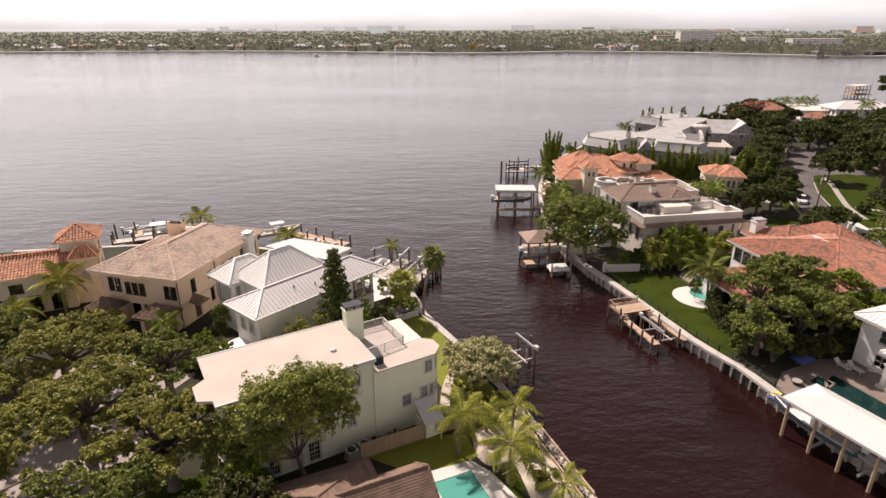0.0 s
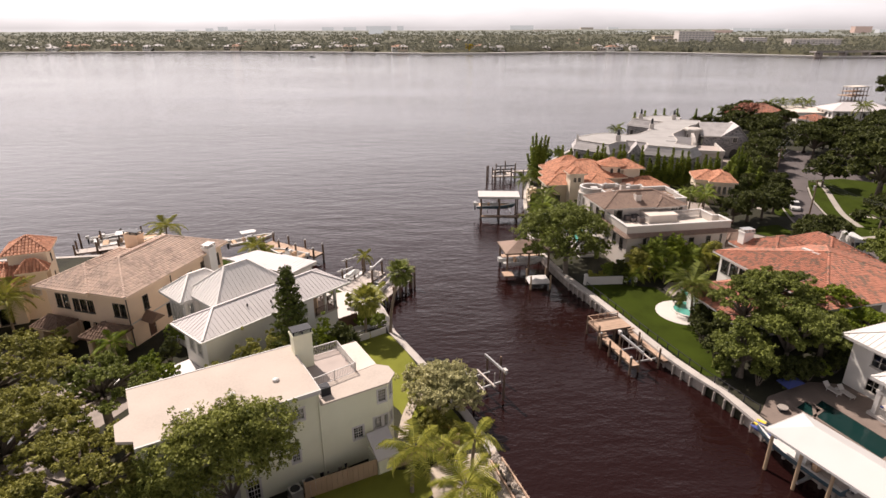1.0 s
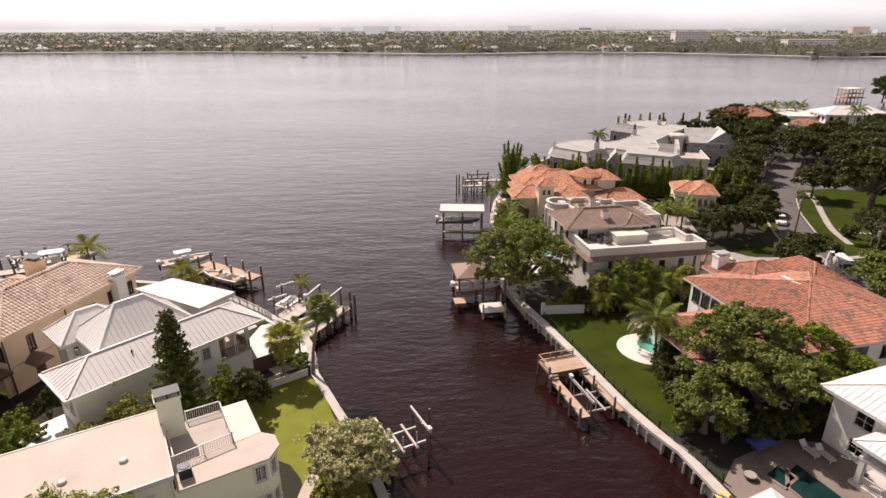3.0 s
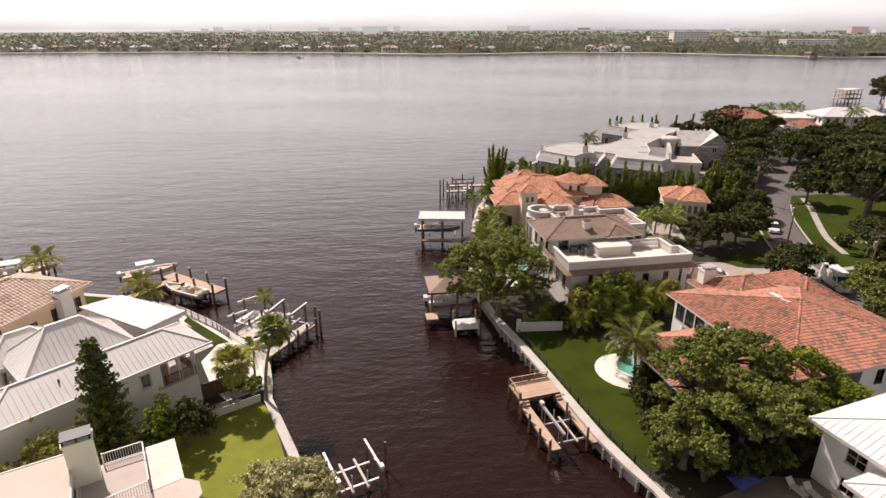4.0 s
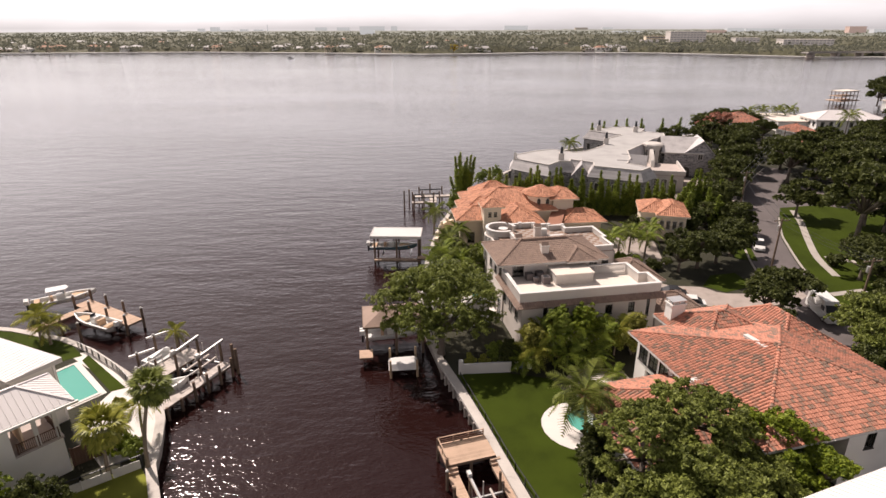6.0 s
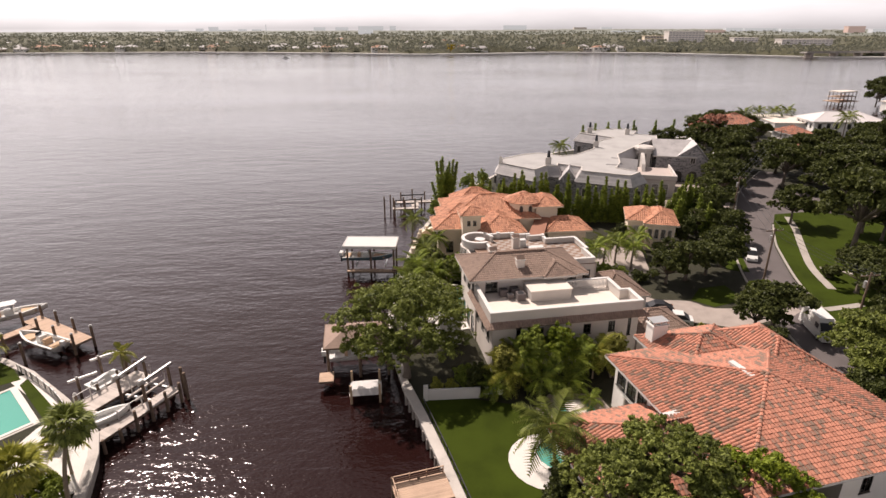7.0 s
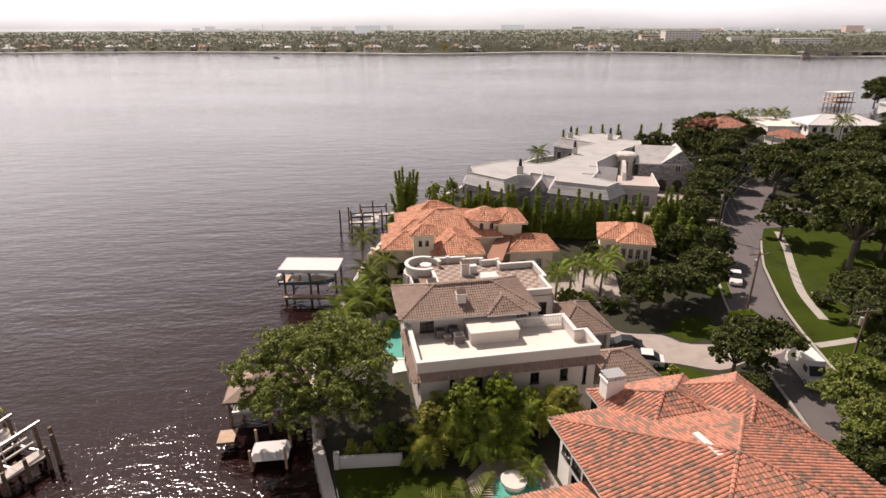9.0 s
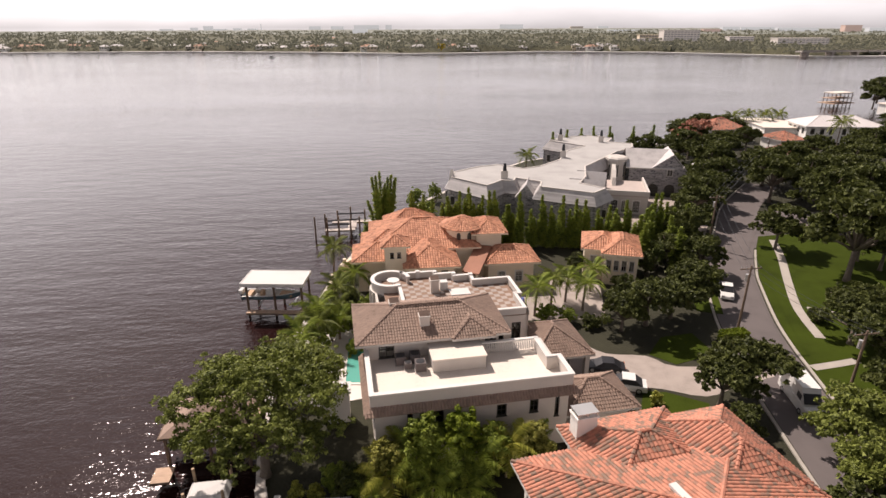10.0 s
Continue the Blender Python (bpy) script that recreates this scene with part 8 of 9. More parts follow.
# white hipped boat canopy by the villa
d = thing("boathouse", 33.3, 46.8, 0, 25, "white hipped fabric boat canopy on slanting timber pilings", "boathouse")
cf, _ = hip(0, -11.4, 5.2, 0.2, 4.3, 5.5)
shell(cf, None, 4.3, 0.22, CANVAS, CANVAS, d)
for i in range(5):
    piling(d, 0.35, -0.4 - i * 2.75, 4.3, 0.16, material=FENCE)
    piling(d, 4.9, -0.4 - i * 2.75, 4.3, 0.16, material=FENCE)
for y in (-3.4, -7.6):
    part("cradle_beam", Form().bar((0.3, y, 0.9), (4.9, y, 0.9), 0.2, 0.24), STEEL, d)
boat(38.3, 42.2, 1.0, 115, 8.8, 2.4, HULL_BLUE, "grey-green boat hanging in the canopy lift", top=False, engines=1)
for i, (x, y, mat_) in enumerate(((35.4, 50.0, YELLOW), (36.0, 50.5, YELLOW), (35.0, 49.7, BLUE), (35.7, 50.2, BLUE))):
    k = thing("kayak", x, y, GZ + 0.06, 118 + i * 3, "yellow kayak on the sea wall" if mat_ is YELLOW else "blue paddle board on the sea wall", "kayak")
    part("hull", Form().tube([(-1.3, 0, 0.16, 0.03), (-0.8, 0, 0.15, 0.2), (0, 0, 0.15, 0.26), (0.8, 0, 0.15, 0.2), (1.3, 0, 0.18, 0.03)], 9), mat_, k, smooth=True)
    part("seat_well", Form().tube([(-0.3, 0, 0.37, 0.16), (0.3, 0, 0.37, 0.15)], 8), DARK, k)

# ---- trees and planting ----
G1 = "spreading oaks behind the houses"
for i, (x, y, r, h, n, lf) in enumerate(((-39, 50.5, 7.0, 9.5, 21000, OAK), (-28.5, 50.5, 5.0, 8.4, 13000, OAK), (-31.5, 41.0, 7.0, 9.6, 23000, OAK), (-22.8, 38.0, 5.6, 9.2, 17000, OAK),
                                         (-24.5, 29.5, 5.6, 9.0, 15000, OAK), (-43.5, 40, 6.5, 9.0, 15000, OAK), (-35, 31, 6.4, 8.8, 15000, OAK), (-50, 54, 6.0, 8.4, 12000, OAK), (-15.5, 30.5, 4.6, 7.0, 10000, OAK_DARK))):
    tree("oak_tree", x, y, GZ, spread(i + 3, 22, r * 0.90, r * 0.90, h * 0.54, h * 0.24, r * 0.15, r * 0.26), int(n * 1.15), 0.19, SHADE_LEAF if i % 3 == 1 else lf, 40 + i, "broad live oak with an open olive-green crown", trunk=0.42, group=G1)
tree("oak_tree", -12.0, 39.0, GZ, [(-4.0, -1.4, 6.7, 2.2, 2.0, 2.0), (-2.2, -0.3, 7.9, 2.4, 2.1, 2.0), (0.4, 0.4, 8.7, 2.5, 2.0, 2.0), (2.4, 1.2, 8.3, 2.2, 1.9, 2.0), (1.2, -0.8, 6.7, 2.1, 1.7, 1.8), (-2.6, -1.6, 4.4, 2.0, 1.6, 1.9), (-5.6, -2.2, 4.2, 1.9, 1.7, 1.7), (3.2, 0.6, 6.5, 1.6, 1.4, 1.5)], 34000, 0.15, FRESH, 61, "green-leaved tree standing close to the pale green wall", trunk=0.22)
tree("vine_tree", -15.2, 35.0, GZ, [(0, 0, 3.0, 1.5, 1.4, 2.2), (-1.4, 0.4, 2.4, 1.3, 1.2, 1.6)], 4500, 0.2, LIME, 62, "yellow-green leafy vine below the oak", trunk=0.12)
tree("frangipani_tree", 3.6, 53.6, GZ, [(0.2, 0.6, 3.1, 2.2, 2.1, 1.5), (-1.8, 1.2, 2.6, 1.8, 1.8, 1.3), (2.0, 0.2, 2.9, 1.9, 1.9, 1.3), (0.6, -1.6, 2.4, 2.0, 1.6, 1.3), (2.9, -1.2, 2.0, 1.3, 1.3, 1.1), (-1.2, -1.0, 2.2, 1.7, 1.5, 1.2), (0.8, 2.4, 2.4, 1.7, 1.4, 1.2)], 16000, 0.19, DUSTY, 63, "low rounded tree with greyish-green leaves and pale blossom by the canal", trunk=0.2)
# Norfolk pine
np_ = thing("pine_tree", -12.0, 58.0, GZ, 0, "tall dark Norfolk pine with tiered branches", "tree")
part("trunk", Form().tube([(0, 0, -0.1, 0.26), (0, 0, 7, 0.17), (0, 0, 14.3, 0.04)], 9), BARK, np_, smooth=True)
g = np.random.default_rng(77)
C, N, lim = [], [], Form()
for k in range(22):
    z = 1.8 + k * 0.565
    reach = 2.7 * (1 - (k / 23.5) ** 1.1) + 0.35
    for j in range(7):
        a = j * 2 * math.pi / 7 + k * 0.45 + g.normal(0, 0.08)
        L_ = reach * g.uniform(0.8, 1.08)
        lim.tube([(0, 0, z, 0.05), (math.cos(a) * L_ * 0.6, math.sin(a) * L_ * 0.6, z + 0.1 * L_, 0.035), (math.cos(a) * L_, math.sin(a) * L_, z + 0.28 * L_, 0.015)], 4)
        m_ = int(26 * L_) + 6
        s = g.uniform(0.12, 1.0, m_)
        C.append(np.stack([math.cos(a) * L_ * s, math.sin(a) * L_ * s, z + 0.28 * L_ * s * s], 1) + g.normal(0, 0.10, (m_, 3)))
C = np.concatenate(C)
nr = g.normal(0, 1, C.shape) + np.array([0, 0, 0.6])
nr /= np.linalg.norm(nr, axis=1)[:, None]
t_ = np.cross(nr, g.normal(size=nr.shape))
t_ /= np.linalg.norm(t_, axis=1)[:, None]
b_ = np.cross(nr, t_)
t_, b_ = t_ * 0.22, b_ * 0.10
part("branchwork", lim, BARK, np_)
part("crown", quads("crown", np.stack([C - t_, C - b_, C + t_, C + b_], 1), PINE), PINE, np_)

# palms
FAN = "fan palm with a rounded grey-green crown by the sea wall"
COCO = "coconut palm with long yellow-green feather fronds"
palm(-2.7, 69.4, GZ, 8.2, (1.4, 0.5), "fan", "tall leaning fan palm at the canal point", 1, 44, 2.0, SHADE_LEAF, 0.17)
palm(-5.8, 68.6, GZ, 4.9, (0.3, 0.2), "fan", FAN, 2, 44, 2.3, PALM_LEAF, 0.17)
palm(-5.2, 73.7, GZ, 3.6, (0.2, 0.1), "coco", "young palm beside the patio", 3, 13, 2.2, None, 0.12)
palm(1.4, 42.3, GZ, 4.2, (0.3, 0.3), "coco", COCO, 4, 19, 3.3)
palm(5.6, 38.6, GZ, 4.2, (0.1, -0.1), "coco", COCO, 5, 19, 3.4)
palm(6.6, 44.9, GZ, 3.4, (0.2, 0.1), "coco", COCO, 6, 14, 2.5)
palm(4.2, 45.4, GZ, 2.2, (0.1, 0.0), "coco", "low young coconut palm in the sandy bed", 7, 12, 2.2)
palm(9.4, 35.2, GZ, 3.0, (0.1, 0.0), "coco", COCO, 8, 13, 2.5)
palm(37.2, 72.6, GZ, 5.0, (-0.3, 0.6), "coco", "feather palm leaning over the round pool", 9, 28, 4.0, SHADE_LEAF)
palm(-51.5, 69.8, GZ, 4.8, (0.1, 0.1), "coco", "feather palm before the orange-roofed house", 10, 20, 4.1)
palm(-54.6, 65.0, GZ, 3.0, (0.1, 0.1), "coco", "feather palm before the orange-roofed house", 31, 16, 3.2)
palm(-43.4, 96.6, GZ, 5.0, (0.2, 0.4), "coco", "feather palm at the bay wall", 11, 18, 3.4)
palm(-27.0, 92.2, GZ, 3.2, (0.2, 0.2), "coco", "bushy palm beside the bay dock", 12, 20, 2.9)
palm(-25.0, 91.0, GZ, 2.4, (0.0, 0.2), "coco", "bushy palm beside the bay dock", 13, 16, 2.4)
palm(-33.6, 61.0, GZ, 3.4, (0.1, 0.1), "coco", "lime-green palm before the beige house", 14, 14, 2.5, LIME)
palm(-8.6, 89.6, GZ - 0.05, 2.6, (0.0, 0.0), "coco", "small palm in a tub on the dock", 15, 14, 1.7)
for i, (x, y, h, s) in enumerate(((22.4, 131.5, 4.6, 3.0), (23.6, 112.2, 4.0, 3.2), (22.8, 106.4, 3.4, 3.2), (24.8, 119.0, 3.6, 3.2), (56.6, 121.6, 3.8, 2.8), (61.0, 125.0, 3.6, 2.8), (54.4, 120.6, 4.0, 2.8), (58.4, 118.9, 4.0, 2.8), (51.6, 117.4, 4.2, 3.0), (25.6, 114.6, 3.0, 2.6), (26.5, 124, 3.6, 2.8), (22.8, 102.6, 3.4, 2.8), (24.2, 108.9, 3.8, 2.8), (26.4, 111.6, 3.0, 2.6), (23.4, 99.6, 2.6, 2.4))):
    palm(x, y, GZ, h, (0.2, 0.1), "coco", "feather palm in the gardens by the villas", 50 + i, 18, s, HEDGE if i % 3 else SHADE_LEAF)
for i, (x, y, h, s) in enumerate(((162, 224, 9.0, 4.6), (147.5, 262, 5.5, 4), (153, 262, 6, 4), (160, 263, 6, 4), (167, 266, 5.5, 4), (118, 240, 6, 3.8), (62, 197, 5, 3.6))):
    palm(x, y, GZ, h, (0.2, 0.1), "coco", "distant feather palm by white houses", 80 + i, 20, s, SHADE_LEAF)
TROP = "clump of arching tropical palms between the villas"
for i, (x, y, h, s) in enumerate(((34.2, 85.6, 2.4, 3.0), (36.6, 86.8, 3.4, 3.2), (39.2, 87.4, 3.8, 3.2), (41.6, 87.0, 3.0, 3.0), (44.4, 88.0, 3.4, 3.0), (38.0, 84.9, 1.9, 2.8), (41.0, 85.0, 1.6, 2.6), (46.6, 89.0, 2.6, 2.6), (35.2, 88.0, 3.0, 2.8), (33.0, 84.6, 1.4, 2.2), (42.6, 82.4, 1.2, 1.5))):
    palm(x, y, GZ, h, (0.15, 0.1), "coco", TROP, 100 + i, 18, s, HEDGE if i % 4 else PALM_LEAF, 0.1)
for i, (x, y, rx, h, lf) in enumerate(((37.4, 87.6, 2.4, 5.6, HEDGE), (43.4, 88.6, 2.0, 5.0, HEDGE), (40.6, 88.4, 2.2, 6.2, LIME), (34.6, 86.6, 1.8, 4.4, OAK), (46.6, 88.2, 1.8, 4.6, OAK), (31.6, 85.8, 1.7, 2.6, OAK_DARK), (30.2, 86.6, 1.4, 2.2, HEDGE))):
    shrub(x, y, GZ, rx, rx, h, 4200, lf, 130 + i, "dense broad-leaved shrubbery between the villas", 0.22)

# oaks before the red-roofed house
G2 = "oaks before the red-roofed house"
for i, (x, y, rx, ry, h, n, lf, airy) in enumerate(((39.4, 64.4, 5.0, 5.0, 10.2, 15000, SHADE_LEAF, 1), (43.8, 66.4, 5.2, 4.6, 11.6, 16000, SHADE_LEAF, 1), (42.8, 60.4, 5.2, 4.4, 9.4, 26000, SHADE_LEAF, 0), (37.4, 59.4, 3.6, 3.6, 6.6, 15000, SHADE_LEAF, 0), (50.6, 66.0, 4.2, 3.8, 8.4, 17000, LIME, 0), (47.6, 61.8, 3.8, 3.6, 8.4, 17000, SHADE_LEAF, 0), (53.2, 63.6, 2.8, 3.0, 7.0, 10000, LIME, 0))):
    crown = spread(i + 30, 17, rx * 0.80, ry * 0.80, h * 0.56, h * 0.26, rx * 0.17, rx * 0.28) if airy else spread(i + 30, 12, rx * 0.72, ry * 0.72, h * 0.50, h * 0.22, rx * 0.27, rx * 0.40)
    tree("oak_tree", x, y, GZ, crown, n, 0.20, lf, 140 + i, "open-crowned oak with bare limbs before the red roofs" if airy else ("dense oak shading the garden before the red roofs" if lf is not LIME else "brighter green tree among the oaks"), trunk=0.3, group=G2)
for i, (x, y, rx, h) in enumerate(((36.8, 69.4, 1.3, 2.6), (37.4, 71.4, 1.2, 2.2), (36.2, 66.8, 1.4, 2.6), (37.6, 77.4, 1.0, 1.6), (39.0, 72.8, 1.2, 2.2), (38.6, 71.2, 1.1, 1.8), (39.6, 75.0, 1.1, 2.6))):
    shrub(x, y, GZ, rx, rx, h, 2200, OAK_DARK, 150 + i, "dark shrub bordering the back lawn")
for i, (x, y, rx, h, lf) in enumerate(((35.6, 59.6, 1.5, 3.0, SHADE_LEAF), (36.0, 62.4, 1.6, 3.4, OAK_DARK), (38.6, 57.8, 1.8, 3.2, SHADE_LEAF), (41.6, 58.0, 1.8, 3.2, OAK_DARK), (44.6, 58.6, 1.6, 2.8, OAK_DARK), (38.0, 66.2, 1.6, 3.6, OAK_DARK), (40.4, 62.2, 2.0, 3.4, OAK_DARK), (48.6, 60.2, 1.5, 2.8, OAK_DARK), (51.6, 61.6, 1.5, 3.0, SHADE_LEAF))):
    shrub(x, y, GZ, rx, rx, h, 2600, lf, 157 + i, "dark undergrowth filling in below the oaks", 0.24)
# big tree over the docks
tree("shade_tree", 23.6, 88.4, GZ, [(-5.6, 0.6, 6.2, 2.4, 2.4, 1.9), (-3.6, 3.2, 7.2, 2.6, 2.6, 2.0), (-1.0, 1.2, 8.0, 2.8, 2.8, 2.1), (1.8, 3.6, 8.0, 2.7, 2.7, 2.0), (4.2, 1.4, 7.0, 2.6, 2.5, 2.0), (0.2, 6.4, 7.2, 2.8, 2.8, 2.0), (-2.8, -1.8, 5.6, 2.3, 2.2, 1.9), (1.2, -2.0, 6.2, 2.4, 2.2, 1.9), (4.6, 4.6, 6.6, 2.3, 2.3, 1.8), (-4.4, 5.8, 6.2, 2.2, 2.2, 1.7), (2.6, 8.2, 6.0, 2.3, 2.3, 1.7), (-0.8, -3.6, 4.4, 1.8, 1.6, 1.6), (3.8, -1.6, 4.6, 1.9, 1.8, 1.6), (5.6, 0.0, 4.4, 1.6, 1.6, 1.5), (-5.4, -1.0, 4.2, 1.6, 1.6, 1.5)], 32000, 0.21, SHADE_LEAF, 160, "wide leafy tree overhanging the docks", trunk=0.4)
# bamboo clump and clipped screen before the mansion
bb = thing("bamboo_clump", 28.6, 151.5, GZ, 0, "tall feathery bamboo clump at the water's edge", "bamboo")
rb = random.Random(4)
stalks = []
for i in range(26):
    a, r = rb.uniform(0, 6.28), rb.uniform(0.2, 2.2)
    x0, y0 = math.cos(a) * r * 0.6, math.sin(a) * r * 0.6
    ex, ey, h = math.cos(a) * r * 1.5, math.sin(a) * r * 1.5, rb.uniform(6.0, 12.0)
    part("cane", Form().tube([(x0, y0, 0, 0.06), ((x0 + ex) / 2, (y0 + ey) / 2, h * 0.5, 0.05), (ex, ey, h, 0.02)], 5), LIME, bb)
    stalks.append((x0, y0, ex, ey, h))
part("leaves", quads("leaves", feathery(stalks, 15000, 0.62, 9, 1.15), HEDGE), HEDGE, bb)
col = thing("screen_tree", 34.0, 147.5, GZ, 0, "narrow feathery screen tree in a row before the mansion", "tree", "screen row before the mansion")
stalks, canes = [], Form()
for k in range(9):
    a, r = rb.uniform(0, 6.28), rb.uniform(0.1, 0.6)
    x0, y0, h = math.cos(a) * r, math.sin(a) * r, rb.uniform(5.0, 9.6)
    lx, ly = x0 * rb.uniform(1.2, 2.2), y0 * rb.uniform(1.2, 2.2)
    canes.tube([(x0, y0, -0.1, 0.05), ((x0 + lx) / 2, (y0 + ly) / 2, h * 0.5, 0.035), (lx, ly, h, 0.015)], 5)
    stalks.append((x0, y0, lx, ly, h))
part("branchwork", canes, BARK, col)
part("crown", quads("crown", feathery(stalks, 4600, 0.60, 12, 1.1), HEDGE), HEDGE, col)
ROW = curve([(34.0, 147.5), (42, 146.5), (50, 144.6), (60, 143.2), (70, 142.6), (80, 143.0)], 6)
for i in range(1, 31):
    x, y = ROW[min(len(ROW) - 1, i)]
    k = rb.uniform(0.75, 1.1)
    copy_thing(col, pose(x + rb.uniform(-0.5, 0.5), y + rb.uniform(-0.6, 0.6), GZ, 0, 0, rb.uniform(0, 360)) @ Matrix.Diagonal((1, 1, k, 1)))
for i, (x, y) in enumerate(((36, 150), (40, 149), (72, 139.5), (75, 141), (78, 138.6), (84, 146), (77.5, 134), (72, 136), (68, 141))):
    copy_thing(col, pose(x, y, GZ, 0, 0, i * 50) @ Matrix.Diagonal((1.3, 1.3, 0.75, 1)))
for i, (x, y) in enumerate(((70, 205), (74, 208), (79, 210), (84, 213), (89, 214), (95, 214), (101, 216))):
    copy_thing(col, pose(x, y, GZ, 0, 0, i * 70) @ Matrix.Diagonal((1.2, 1.2, 1.05, 1)))
# street oaks: a few grown ones, then copies
protos = []
for i, (x, y, r, h, lf) in enumerate(((65.6, 114.6, 5.2, 6.6, OAK_DARK), (73.6, 119.8, 4.4, 6.4, OAK_DARK), (71.0, 99.6, 4.4, 6.8, OAK_DARK), (75.6, 90.0, 4.2, 6.6, SHADE_LEAF), (91.0, 159.0, 5.6, 8.4, OAK_DARK), (108.0, 136.0, 5.0, 8.0, OAK_DARK))):
    protos.append(tree("oak_tree", x, y, GZ, spread(i + 60, 11, r * 0.74, r * 0.74, h * 0.55, h * 0.25, r * 0.28, r * 0.42), (5600, 5600, 7000, 8600, 6600, 6600)[i], 0.34 if i < 3 else (0.27 if i == 3 else 0.46), lf, 170 + i, "rounded dark-green street oak" if lf is OAK_DARK else "leafy mid-green street tree", trunk=0.28, group="street oaks", spray=14))
for i, (k, x, y, s) in enumerate(((0, 69.6, 116.6, 0.9), (1, 62.0, 113.2, 0.8), (2, 67.4, 97.6, 0.8), (4, 96.5, 169, 0.95), (4, 99.5, 177.0, 0.9), (4, 85.5, 151.0, 0.9), (5, 81.0, 142.5, 0.85), (5, 101.0, 128.0, 1.6), (5, 104.5, 114.5, 1.3), (4, 97.5, 141.5, 0.9), (1, 89.0, 109.6, 1.1), (2, 92.0, 113.0, 1.0), (4, 80.2, 131.6, 0.7), (1, 76.5, 136.5, 0.8),
                                  (4, 114.5, 156.0, 1.25), (5, 117.0, 154.0, 1.3), (4, 126.0, 160.0, 1.3), (5, 112.0, 170.0, 1.2), (4, 122.0, 174.0, 1.25), (5, 104.0, 178.0, 1.0), (4, 134.0, 172.0, 1.3), (5, 140.0, 160.0, 1.3),
                                  (4, 108.0, 190.0, 1.15), (5, 114.0, 203.0, 1.2), (4, 106.0, 206.0, 1.15), (5, 122.0, 215.0, 1.1), (4, 115.0, 222.0, 1.2), (5, 128.0, 190.0, 1.1), (4, 140.0, 186.0, 1.25), (5, 150.0, 178.0, 1.3),
                                  (4, 152.0, 196.0, 1.2), (5, 145.0, 208.0, 1.0), (4, 160.0, 206.0, 1.2), (5, 172.0, 198.0, 1.3), (4, 176.0, 214.0, 1.2), (5, 190.0, 222.0, 1.2), (4, 166.0, 185.0, 1.3), (5, 184.0, 190.0, 1.3),
                                  (4, 98.0, 212.0, 0.95), (5, 128.0, 244.0, 1.1), (4, 138.0, 245.0, 1.1), (5, 119.0, 236.0, 1.05), (4, 262.0, 344.0, 1.5), (5, 275.0, 352.0, 1.4), (4, 290.0, 362.0, 1.5), (5, 252.0, 318.0, 1.2), (4, 275.0, 330, 1.4),
                                  (0, 109.0, 132.0, 1.0), (1, 112.0, 124.0, 1.1), (2, 119.0, 135.0, 1.2), (0, 104.0, 119.0, 0.9), (2, 99.0, 114.5, 0.8), (1, 92.5, 108.0, 0.9), (0, 88.5, 103.0, 1.0), (1, 84.0, 95.0, 1.0), (3, 79.0, 85.0, 1.0), (2, 85.0, 86.0, 1.1),
                                  (3, 72.5, 84.0, 0.85), (1, 69.0, 79.0, 0.9), (2, 74.5, 76.0, 1.1), (0, 92.0, 94.0, 1.2), (4, 96.0, 104.0, 0.9), (1, 66.6, 92.4, 0.55), (2, 76.0, 127.0, 0.6), (4, 132.0, 147.0, 1.2), (5, 125.0, 140.0, 1.1), (4, 118.0, 184.0, 1.2), (5, 134.0, 224, 0.9), (4, 94.0, 165.0, 0.85), (5, 98.0, 191.0, 0.8), (4, 132.0, 173.0, 1.3), (5, 129.0, 161.0, 1.25), (4, 156.0, 201.0, 1.3), (5, 145.0, 150.0, 1.35), (4, 158.0, 165.0, 1.35), (5, 176.0, 178.0, 1.4), (4, 200.0, 208.0, 1.4), (5, 206.0, 236.0, 1.4), (4, 215.0, 256.0, 1.4), (5, 234.0, 280.0, 1.5), (4, 258.0, 300.0, 1.5), (5, 244.0, 322.0, 1.3), (4, 268.0, 325.0, 1.6), (5, 225.0, 232.0, 1.4), (4, 196.0, 246.0, 1.0))):
    copy_thing(protos[k], pose(x, y, GZ, 0, 0, i * 73) @ Matrix.Diagonal((s, s, s * (0.9 + 0.2 * ((i * 7) % 5) / 5), 1)))
# red-flowering tree among the oaks by the mansion
tree("flowering_tree", 112.0, 214.0, GZ, spread(5, 6, 4, 4, 7, 2, 2, 3), 5000, 0.35, CLAY, 210, "tree crowned with red blossom", trunk=0.3)

